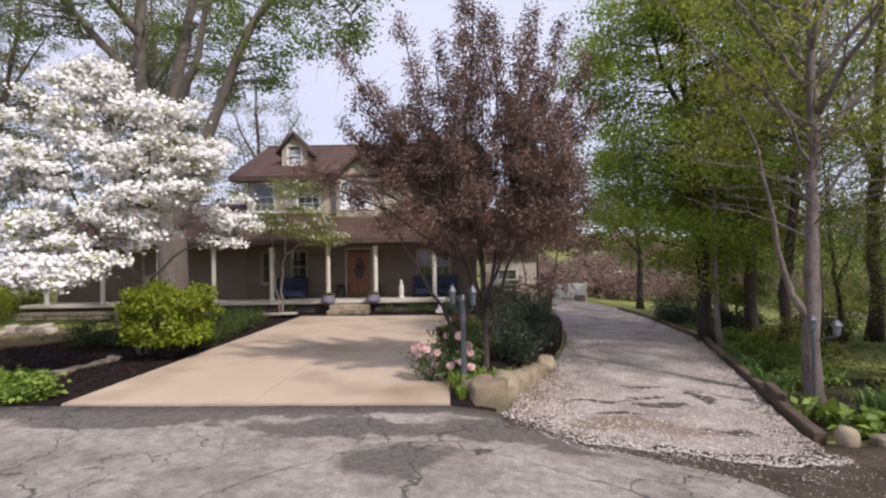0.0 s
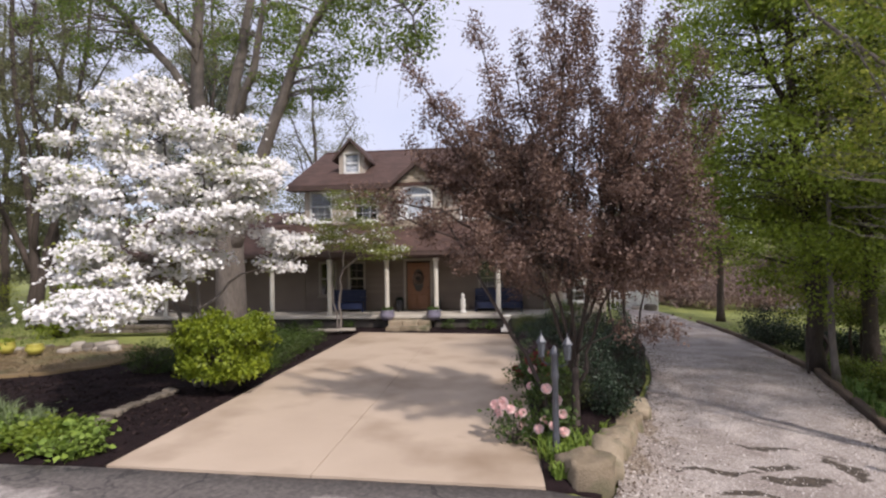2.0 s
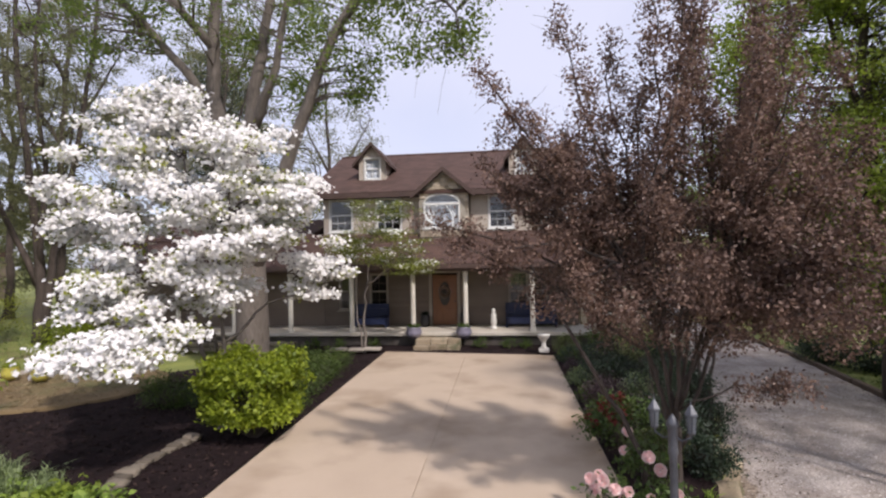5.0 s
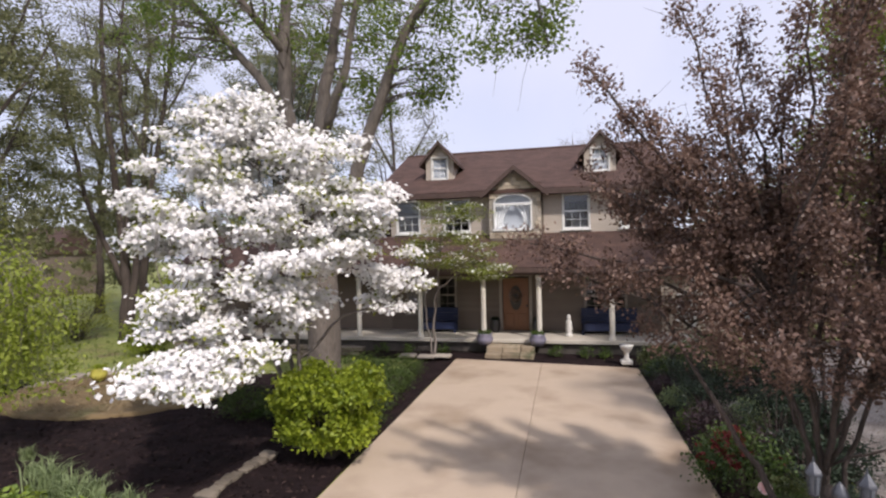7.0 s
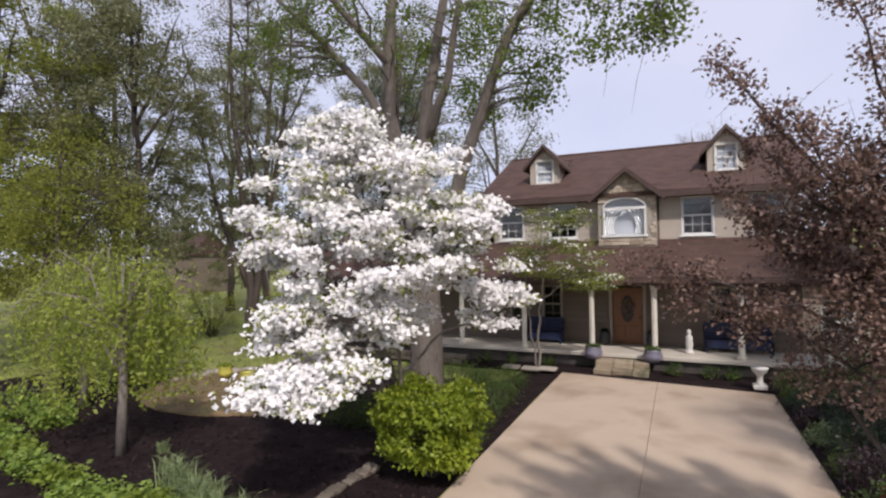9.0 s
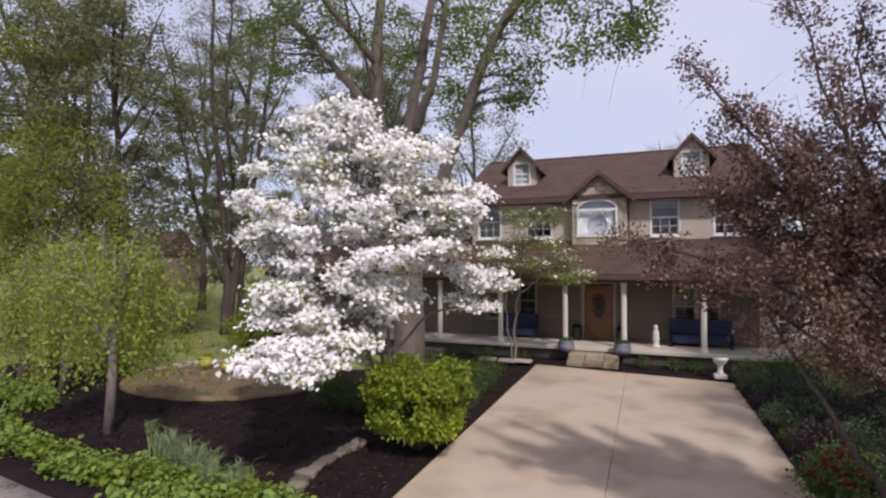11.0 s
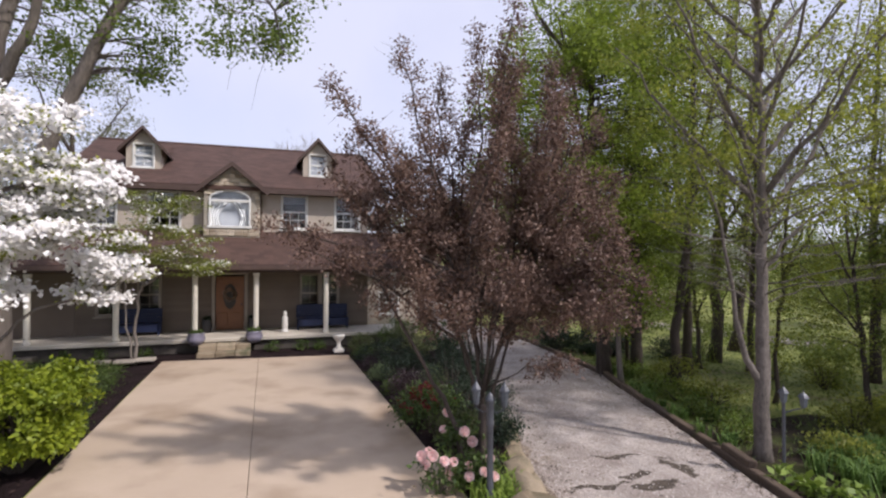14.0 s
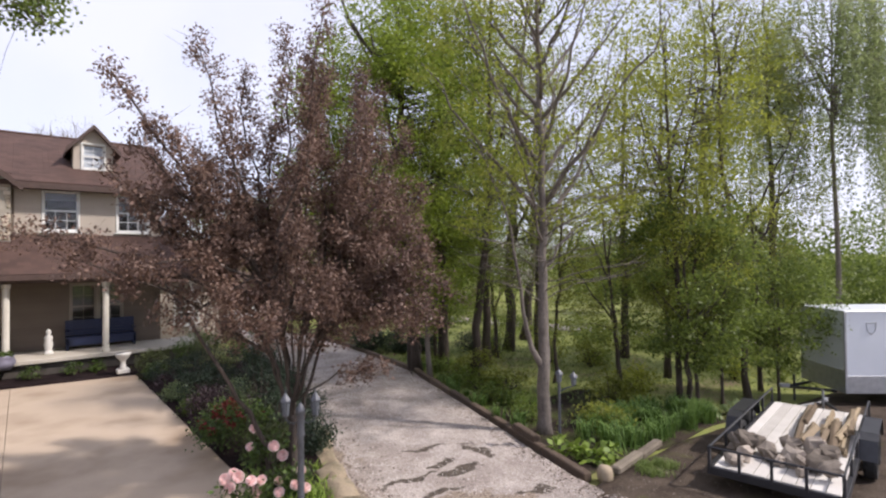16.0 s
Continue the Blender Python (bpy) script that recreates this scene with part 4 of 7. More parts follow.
# centre gable with stone face and arched window
GY = 25.0
bay = Shape()
walls(bay, -5.0, -2.96, 4.2, 6.12, [(-4.8, -3.33, 4.62, 6.0)], GY + 0.04, FRONT)
bay.prism([(-5.0, 6.12), (-2.96, 6.12), (-3.98, 6.98)], "y", GY + 0.04, 26.3)
bayp = part("gable_bay", bay, MORTAR, house, "stone-faced centre gable with arched window")
rf, rk = Shape(), Shape()
for sg in (-1, 1):
    ex, ez = -3.98 + sg * 1.32, 6.0
    rf.add([(-3.98, GY - 0.25, 7.12), (ex, GY - 0.25, ez), (ex, 25.0, ez), (-3.98, 27.0, 7.12), (-3.98, GY - 0.25, 7.0), (ex, GY - 0.25, ez - 0.12), (ex, 25.0, ez - 0.12), (-3.98, 27.0, 7.0)],
           [(0, 1, 2, 3), (4, 7, 6, 5), (0, 4, 5, 1), (1, 5, 6, 2), (2, 6, 7, 3)])
    rk.prism([(-3.98, 7.135), (ex + sg * 0.02, 6.015), (ex + sg * 0.02, 5.82), (-3.98, 6.94)], "y", GY - 0.3, GY - 0.25)
part("gable_roof", rf, ROOFING, bayp)
part("rake_board", rk, FASCIA, bayp, "dark brown rake board")
arch = [(-4.065 + 0.735 * math.cos(math.pi * k / 20), 5.66 + 0.36 * math.sin(math.pi * k / 20)) for k in range(21)]
win = Shape()
for k in range(20):
    (xa, za), (xb, zb) = arch[k], arch[k + 1]
    win.tube([(xa, GY + 0.02, za), (xb, GY + 0.02, zb)], 0.038, 6)
win.box((-4.065, GY + 0.02, 5.62), (1.52, 0.1, 0.1), 0.01).box((-4.065, GY + 0.02, 4.6), (1.62, 0.12, 0.09), 0.01)
win.box((-4.79, GY + 0.02, 5.1), (0.07, 0.1, 0.95), 0.01).box((-3.34, GY + 0.02, 5.1), (0.07, 0.1, 0.95), 0.01)
wob = part("window", win, WHITE, bayp, "white arched picture window with tied curtains")
top = Shape()
top.prism([(-4.8, 5.66)] + [(x, z) for x, z in arch[::-1]], "y", GY + 0.06, GY + 0.09)
part("pane", Shape().box((-4.065, GY + 0.07, 5.12), (1.4, 0.006, 0.95)), GLASS, wob).visible_shadow = False
part("pane", top, GLASS, wob).visible_shadow = False
part("tympanum", Shape().prism([(-4.9, 5.68)] + [(x, z + 0.0) for x, z in arch[::-1]] + [(-3.2, 5.68), (-3.2, 6.11), (-4.9, 6.11)], "y", GY + 0.05, GY + 0.1), VENEER, bayp)
for sg in (-1, 1):
    cu = Shape()
    n = 22
    for r in range(9):
        z = 5.62 - r * 0.118
        edge = 0.70 - 0.38 * math.sin(min(1, r / 6) * math.pi / 2) + (0.05 * (r - 6) if r > 6 else 0)
        for k in range(n):
            q = k / (n - 1)
            cu.v.append((-4.065 + sg * (0.72 - q * (0.72 - (0.72 - edge))), GY + 0.16 + 0.025 * math.sin(q * 26 + r * 0.4), z))
    cu.f = [(r * n + k, r * n + k + 1, (r + 1) * n + k + 1, (r + 1) * n + k) for r in range(8) for k in range(n - 1)]
    part("curtain", cu, CURTAIN, wob, "white tied-back curtain")

# porch
porch = thing("porch", (-8, 24.4, 0), "full-width covered porch with cream columns and brown roof", "porch", kind="structure")
part("porch_floor", Shape().box((-7.9, 24.5, 0.45), (21.0, 2.1, 0.14), 0.02), PATH_STONE, porch, "pale stone porch floor")
# the shade below the porch floor is put into the foundation's colour
part("porch_base", Shape().box((-7.9, 24.55, 0.15), (20.7, 1.9, 0.5)), SHADED_STONE, porch, "low stone porch foundation, shade in its colour")
pr = part("porch_roof", slope(Shape(), -18.6, 2.6, 23.28, 3.14, 25.6, 4.5, 0.1), ROOFING, porch, "low brown shingle porch roof")
part("shingles", shingles(Shape(), -18.6, 2.6, 23.28, 3.15, 25.47, 4.43, rng), ROOFING, pr)
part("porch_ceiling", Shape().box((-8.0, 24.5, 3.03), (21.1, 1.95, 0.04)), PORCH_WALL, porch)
part("porch_beam", Shape().box((-8.0, 23.72, 2.95), (21.1, 0.18, 0.2), 0.01), FASCIA, porch, "dark brown porch beam")
part("fascia", Shape().box((-8.0, 23.26, 3.05), (21.2, 0.04, 0.17), 0.006), FASCIA, porch)
for x in (-17.4, -14.95, -12.5, -10.1, -7.57, -5.11, -3.05, -0.5, 2.17):
    col = Shape().lathe((x, 23.72, 0.52), [(0.13, 0), (0.13, 0.08), (0.1, 0.1), (0.095, 0.2), (0.095, 2.18), (0.12, 2.22), (0.12, 2.33)], 12)
    part("column", col, CREAM, porch, "cream turned porch column", smooth=False)
part("soffit_post", Shape().box((2.5, 24.5, 3.6), (0.06, 1.9, 1.0)), SIDING, porch)

solid_back = Shape()
for k in range(40):
    xa, xb = -4.85 + 0.04 * k, -4.81 + 0.04 * k
    solid_back.box(((xa + xb) / 2, GY + 0.26 + 0.012 * (k % 2), 5.3), (xb - xa, 0.006, 1.5))
part("sheer_curtain", solid_back, SHEER, wob, "grey-white sheer curtain")

# front door
jamb = Shape()
for x in (-4.66, -3.46):
    jamb.box((x, FRONT - 0.02, 1.65), (0.12, 0.12, 2.25), 0.01)
jamb.box((-4.06, FRONT - 0.02, 2.79), (1.34, 0.12, 0.12), 0.01)
door = part("door", jamb, TRIM, house, "orange oak front door with oval glass and wreath")
leaf = Shape().box((-4.06, FRONT + 0.05, 1.6), (1.04, 0.05, 2.1), 0.008)
for x in (-4.32, -3.8):
    leaf.box((x, FRONT + 0.02, 0.95), (0.36, 0.03, 0.55), 0.02)
for z in (2.5,):
    leaf.box((-4.06, FRONT + 0.02, z), (0.8, 0.03, 0.12), 0.02)
part("door_leaf", leaf, OAK, door)
oval = [(-4.06 + 0.24 * math.cos(2 * math.pi * k / 24), 1.86 + 0.5 * math.sin(2 * math.pi * k / 24)) for k in range(24)]
# opaque pane: the unlit room behind it is painted as its dark colour
part("pane", Shape().prism(oval, "y", FRONT + 0.0, FRONT + 0.02), INSIDE, door, "oval leaded glass with the room's dimness in its colour")
part("handle", Shape().lathe((-3.62, FRONT - 0.03, 1.5), [(0.02, 0), (0.03, 0.02), (0.03, 0.06), (0.02, 0.08)], 8), BLACK, door)
prng = np.random.default_rng(31)
ang = prng.random(420) * 6.28
ring = np.stack([-4.06 + (0.2 + prng.normal(size=420) * 0.035) * np.cos(ang), FRONT - 0.05 + prng.normal(size=420) * 0.02, 1.95 + (0.2 + prng.normal(size=420) * 0.035) * np.sin(ang)], 1) - np.array(ORIGIN[door])
part("wreath", leaf_mesh("wreath", ring, 0.07, 0.04, prng), F_DRIED, door, "dried flower wreath on the door")

# the low wing behind the dogwood
wing = thing("house_wing", (-14, 29, 0), "low taupe side wing of the house behind the trees, shade in its colour", "house")
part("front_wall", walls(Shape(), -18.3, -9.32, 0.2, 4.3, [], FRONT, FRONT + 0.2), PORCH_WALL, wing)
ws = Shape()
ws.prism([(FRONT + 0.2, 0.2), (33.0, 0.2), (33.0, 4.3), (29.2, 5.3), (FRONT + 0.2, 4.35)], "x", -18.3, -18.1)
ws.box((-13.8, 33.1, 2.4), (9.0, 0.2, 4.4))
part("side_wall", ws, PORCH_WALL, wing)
wr = part("roof", slope(slope(Shape(), -18.7, -9.95, 25.2, 4.35, 29.2, 5.4, 0.12), -18.7, -9.95, 33.4, 4.3, 29.2, 5.4, 0.12), ROOFING, wing)
part("shingles", shingles(Shape(), -18.7, -9.95, 25.2, 4.36, 29.2, 5.41, rng), ROOFING, wr)

# garage set back beyond the shrub bed
garage = thing("garage", (4.0, 33, 0), "cream lap-sided garage at the end of the drive", "garage")
part("wall", walls(Shape(), 2.2, 5.0, -0.6, 2.6, [(2.9, 3.9, 0.5, 1.6)], 30.0, 30.15).box((2.3, 32.4, 1.0), (0.2, 4.6, 3.2)).box((4.9, 32.4, 1.0), (0.2, 4.6, 3.2)).box((3.6, 34.8, 1.0), (2.8, 0.2, 3.2)), SIDING, garage)
boards(garage, SIDING, 2.2, 5.0, -0.6, 2.6, [(2.9, 3.9, 0.5, 1.6)], 30.0, 0.14)
part("roof", slope(slope(Shape(), 1.9, 5.3, 29.6, 2.6, 32.4, 3.9, 0.1), 1.9, 5.3, 35.2, 2.6, 32.4, 3.9, 0.1), ROOFING, garage)
window(garage, 2.9, 3.9, 0.5, 1.6, 30.0, 2, 2)


# ---- trees ----
def lumps(rng, ells, jitter=0.0):
    """Clump centres in the outer part of ellipsoids: rows of centre, radii, count."""
    out = []
    for c, r, n in ells:
        d = rng.normal(size=(n, 3))
        d /= np.linalg.norm(d, axis=1, keepdims=True)
        q = rng.uniform(0.25, 1.0, n) ** 0.5
        q *= 1 + 0.22 * np.array([noise.noise(Vector(v * 2.0)) for v in d])
        out.append(np.array(c) + d * q[:, None] * np.array(r))
    return np.concatenate(out)


def limb_nodes(limbs):
    nodes = []
    for pts, r0, r1 in limbs:
        n = len(pts)
        for i in range(n - 1):
            for k in range(6):
                t = (i + k / 6) / (n - 1)
                a, b = Vector(pts[i]), Vector(pts[i + 1])
                nodes.append((*(a.lerp(b, k / 6)), r0 + (r1 - r0) * t))
        nodes.append((*pts[-1], r1))
    return np.array(nodes)


def wander(pts, rng, amount, steps=4):
    """A crooked path through pts."""
    out = [Vector(pts[0])]
    for a, b in zip(pts[:-1], pts[1:]):
        a, b = Vector(a), Vector(b)
        for k in range(1, steps + 1):
            p = a.lerp(b, k / steps)
            if k < steps:
                p += Vector(rng.normal(size=3)) * amount * (b - a).length
            out.append(p)
    return out


def tree(name, base, limbs, ells, label, category="tree", group="", bark=None, crowns=(), clump=(0.35, 0.35, 0.25), seed=1, twig=0.014, sag=0.0, min_up=0.0, sides=10, reach=99.0, twigs=0, spots=(), keep=None, face=None):
    """A tree: limbs are rows of path, first and last radius; ells place its clumps; crowns are rows of
    name, material, count, leaf length, leaf width, upward bias, flower or not, share of clumps."""
    rng = np.random.default_rng(seed)
    ob = thing(name, base, label, category, group)
    o = np.array(base)
    wood = Shape()
    for pts, r0, r1 in limbs:
        path = wander(pts, rng, 0.012 if r0 > 0.07 else 0.025)
        n = len(path)
        rad = [r0 + (r1 - r0) * i / (n - 1) for i in range(n)]
        if abs(path[0].z - base[2]) < 0.3:
            rad[0] *= 1.35
        wood.tube(path, rad, sides if r0 > 0.06 else 6)
    centres = lumps(rng, ells)
    if len(spots):
        centres = np.concatenate([centres, np.array(spots)])
    if keep:
        centres = np.array([p for p in centres if keep(p)])
    nodes = limb_nodes(limbs)
    tips = []
    for c in centres:
        gap = np.linalg.norm(nodes[:, :3] - c, axis=1) + np.maximum(0, nodes[:, 2] - c[2] + 0.15 * min_up) * 2.0
        k = int(gap.argmin())
        a = Vector(nodes[k, :3])
        b = Vector(c)
        if (b - a).length > reach:
            continue
        d = (b - a).length
        mid = a.lerp(b, 0.55) + Vector((rng.normal() * 0.06 * d, rng.normal() * 0.06 * d, 0.10 * d))
        q1 = a.lerp(mid, 0.5) + Vector(rng.normal(size=3)) * 0.03 * d
        r = min(nodes[k, 3] * 0.6, twig * (0.6 + 0.55 * d))
        wood.tube([a, q1, mid, b], [r, r * 0.8, r * 0.55, twig * 0.35], 5, caps=False)
        tips.append(c)
        for _ in range(twigs):
            e = b + Vector(rng.normal(size=3)) * Vector(clump).length * 0.9
            e.z += 0.12
            wood.tube([mid.lerp(b, rng.random()), b.lerp(e, 0.5), e], [twig * 0.4, twig * 0.3, twig * 0.15], 4, caps=False)
    part("trunk", wood, bark or BARK, ob, smooth=True)
    tips = np.array(tips)
    for cname, mat, count, ll, lw, up, flower, share in crowns:
        some = tips[rng.permutation(len(tips))[: max(1, int(len(tips) * share))]]
        pick = some[rng.integers(0, len(some), count)]
        off = np.clip(rng.normal(size=(count, 3)), -1.6, 1.6) * np.array(clump) * rng.uniform(0.5, 1.1, (count, 1))
        if sag:
            off[:, 2] -= np.abs(rng.normal(size=count)) * sag
        p = pick + off
        low = np.array([float(v) for v in gz(p[:, 0], p[:, 1])]) + 0.1
        p = p[p[:, 2] > low]
        part(cname, leaf_mesh(cname, p - o, ll, lw, rng, up=up, shape=int(flower), outward=face), mat, ob)
    return ob


def upright(x, y, h, r, rng, lean=0.04, top=None):
    z = float(gz(x, y))
    pts = [(x, y, z - 0.1)]
    dx, dy = rng.normal() * lean, rng.normal() * lean
    for k in range(1, 5):
        t = k / 4
        pts.append((x + dx * h * t + rng.normal() * 0.006 * h, y + dy * h * t + rng.normal() * 0.006 * h, z + h * t))
    return [(pts, r, r * 0.18)], (x, y, z)


# the big maple
tree("maple_tree", (-8.65, 17.7, -0.11),
     [([(-8.65, 17.7, -0.21), (-8.65, 17.7, 1.7), (-8.76, 17.81, 4.45)], 0.5, 0.42),
      ([(-8.81, 17.81, 4.13), (-9.76, 18.23, 6.68), (-10.19, 18.44, 8.37), (-10.08, 18.44, 11.13), (-9.76, 18.65, 16.43)], 0.34, 0.1),
      ([(-10.13, 18.39, 7.84), (-11.04, 18.44, 9.22), (-12.52, 18.34, 10.92), (-14.53, 18.12, 12.93)], 0.17, 0.06),
      ([(-8.76, 17.81, 4.13), (-9.02, 18.34, 6.57), (-8.91, 18.44, 8.16), (-8.6, 18.55, 10.28), (-7.86, 18.87, 15.37)], 0.3, 0.09),
      ([(-8.86, 18.39, 7.42), (-8.07, 18.23, 9.12), (-7.54, 17.91, 11.24)], 0.16, 0.07),
      ([(-8.6, 17.65, 3.18), (-7.86, 17.49, 4.88), (-7.27, 17.38, 6.47), (-6.32, 17.38, 8.9), (-5.21, 17.28, 10.81), (-3.3, 16.85, 12.72)], 0.26, 0.06),
      ([(-5.84, 17.33, 9.75), (-4.67, 16.64, 10.49), (-3.3, 16, 10.18), (-2.55, 15.79, 9.12), (-2.34, 15.69, 8.06)], 0.08, 0.012),
      ([(-10.08, 18.44, 9.75), (-11.35, 17.06, 11.66), (-12.62, 16, 13.78)], 0.13, 0.05)],
     [((-9.23, 18.12, 13.14), (5.94, 4.45, 3.82), 190), ((-5.74, 17.49, 9.75), (1.38, 1.38, 1.59), 34), ((-3.62, 16.22, 9.96), (1.59, 1.06, 0.74), 30), ((-2.45, 15.79, 8.69), (0.53, 0.53, 0.74), 14), ((-2.6, 15.9, 10.6), (1.2, 0.8, 0.5), 20), ((-1.9, 15.6, 9.8), (0.8, 0.6, 0.5), 14), ((-3.62, 15.79, 8.48), (0.53, 0.53, 0.53), 8), ((-13.47, 18.34, 11.02), (2.54, 1.91, 1.38), 46), ((-8.28, 19.4, 9.75), (1.91, 1.27, 1.27), 30), ((-5.31, 17.49, 8.06), (0.58, 0.64, 0.64), 12), ((-7.33, 18.34, 8.16), (0.74, 0.74, 0.74), 12)],
     "mature maple with thick forked grey trunk and new leaves", crowns=[("crown", L_BIG, 26000, 0.095, 0.075, 0.3, False, 1.0)], clump=(0.29, 0.29, 0.22), seed=2, twig=0.016, twigs=2)

# the white flowering dogwood
tree("dogwood_tree", (-7.25, 13.85, -0.08),
     [([(-7.3, 13.82, -0.18), (-7.5, 13.55, 1.2), (-7.82, 13.45, 2.4), (-8.25, 13.1, 3.3), (-8.61, 12.82, 4.53)], 0.055, 0.022),
      ([(-7.14, 13.85, -0.18), (-7.1, 13.5, 1.5), (-7.14, 13.5, 2.6), (-6.77, 13.09, 5.08)], 0.055, 0.022),
      ([(-7.28, 13.95, -0.18), (-7.38, 13.75, 1.5), (-7.55, 13.45, 3.2), (-7.69, 13.09, 5.82)], 0.05, 0.022),
      ([(-7.7, 13.48, 2.05), (-8.05, 12.2, 2.6), (-7.95, 11.25, 2.3)], 0.035, 0.015),
      ([(-7.11, 13.5, 1.77), (-6.5, 14.2, 2.5), (-5.5, 14.8, 2.8)], 0.035, 0.015),
      ([(-7.85, 13.43, 2.45), (-8.35, 11.95, 2.95), (-8.3, 11.4, 3.0)], 0.05, 0.02)],
     [((-7.51, 13, 4.07), (2.16, 1.47, 2.12), 150), ((-7.7, 11.0, 2.0), (0.72, 0.55, 0.32), 38), ((-8.0, 11.65, 2.7), (0.75, 0.6, 0.5), 34), ((-8.98, 12.72, 5.45), (0.74, 0.65, 0.46), 20), ((-7.05, 11.6, 2.15), (0.42, 0.4, 0.22), 9), ((-5.5, 14.7, 2.9), (0.65, 0.6, 0.4), 22), ((-5.94, 12.91, 4.07), (0.65, 0.55, 0.65), 24), ((-8.06, 12.54, 5.73), (1.38, 0.92, 0.65), 30), ((-7.88, 12.72, 6.33), (0.92, 0.65, 0.32), 16), ((-9.25, 12.54, 4.63), (0.69, 0.55, 0.55), 20), ((-6.41, 12.82, 5.45), (0.92, 0.83, 0.6), 20), ((-7.33, 12.08, 4.35), (1.1, 0.37, 0.46), 14), ((-8.6, 12.5, 3.06), (0.6, 0.55, 0.5), 18), ((-7.6, 12.3, 3.05), (1.2, 0.6, 0.45), 50), ((-7.29, 12.91, 6.11), (1.55, 0.86, 0.39), 20), ((-8.93, 12.74, 5.51), (0.77, 0.69, 0.43), 14), ((-5.66, 13.09, 4.65), (0.69, 0.6, 0.69), 20), ((-5.5, 14.2, 3.6), (0.55, 0.55, 0.5), 16), ((-9.61, 12.66, 4.3), (0.43, 0.43, 0.6), 12)],
     "dogwood tree covered in layered white blossom", bark=BARK_PALE,
     crowns=[("blossom", F_WHITE, 33000, 0.09, 0.08, 0.7, True, 1.0), ("foliage", L_FRESH, 9000, 0.075, 0.045, 0.6, False, 0.5)], clump=(0.22, 0.22, 0.075), seed=5, twig=0.008, min_up=1, keep=lambda p: not (p[2] < 2.4 and p[1] > 12.0 and p[0] < -6.2) and (p[2] < 2.7 or n2((p[0] + 0.5 * p[1]) * 0.7, p[2] * 2.0, 1.3, 3.0) > -0.2), face=np.array((0.3, -0.75, 0.3)))

# the purple-leaved crabapple: many rising arms with short leafy shoots
def crab_arms():
    rng = np.random.default_rng(9)
    limbs, spots, stems = [], [], []
    ends = [(-1.82, 10.76, 5.86), (-1.24, 10.66, 5.28), (-0.76, 10.95, 6.53), (-0.48, 10.47, 5.38), (0, 11.24, 6.34), (0.39, 10.76, 6.91), (0.77, 10.47, 6.14), (1.06, 11.24, 6.72), (0.62, 9.85, 7.0), (0.8, 10.1, 6.3), (1.5, 10.2, 5.9), (1.9, 10.4, 5.4), (1.73, 10.66, 6.62), (2.31, 11.05, 6.53), (2.02, 11.62, 5.76), (2.69, 10.85, 5.76), (2.1, 10.1, 4.6), (2.6, 10.18, 4.7), (2.0, 9.4, 3.7), (2.08, 8.95, 3.1), (1.95, 9.2, 2.6),
            (1.75, 9.6, 3.0), (2.3, 11.03, 4), (-1.44, 10.88, 4.32), (-2.68, 10.87, 3.84), (-2.2, 10.82, 3.55), (-1.44, 10.45, 3.46), (-1.15, 10.96, 2.69), (-0.67, 10.13, 3.07), (0.1, 9.78, 4.03), (0.68, 9.72, 3.26), (1.44, 9.71, 4.42), (2.02, 10.1, 3.26), (0.29, 9.61, 4.99), (1.25, 9.8, 5.57), (0, 12.1, 4.8), (1.16, 12.29, 4.99)]
    ends += [(-1.8, 10.8, 4.6), (-1.5, 10.75, 5.0), (-1.35, 10.8, 3.95), (-1.1, 10.6, 4.6), (0.68, 12.34, 3.65), (1.83, 12.15, 4.22), (-0.86, 11.86, 4.22), (-0.57, 11.62, 5.18), (2.31, 10.42, 2.5), (0.96, 10.85, 5.76), (0.29, 11.05, 5.57)]
    for k in range(9):
        g = k * 0.7 + 0.3
        top = Vector((0.76 + 0.8 * math.cos(g), 11.1 + 0.65 * math.sin(g), 2.7 + 0.3 * (k % 3)))
        low = Vector((0.76 + 0.03 * math.cos(g), 11.35 + 0.03 * math.sin(g), 0.62 + 0.08 * k))
        stems.append((low, top))
        limbs.append(([low, low.lerp(top, 0.5) + Vector((0, 0, 0.12)), top], 0.03, 0.02))
    for e in ends:
        e = Vector(e)
        lo, hi = min(stems, key=lambda st: (st[1] - e).length)
        a = lo.lerp(hi, rng.uniform(0.45, 1.0))
        m = a.lerp(e, 0.5) + Vector((rng.normal() * 0.1, rng.normal() * 0.1, -0.1 if e.z > 4.5 else 0.25))
        limbs.append(([a, m, e], 0.028, 0.007))
        n = int((e - a).length * 4.0)
        for k in range(n):
            t = 0.3 + 0.7 * k / max(1, n - 1)
            p = a.lerp(m, t * 2) if t < 0.5 else m.lerp(e, t * 2 - 1)
            spots.append(tuple(p + Vector(rng.normal(size=3)) * (0.15 * (1.25 - t))))
    return limbs, spots


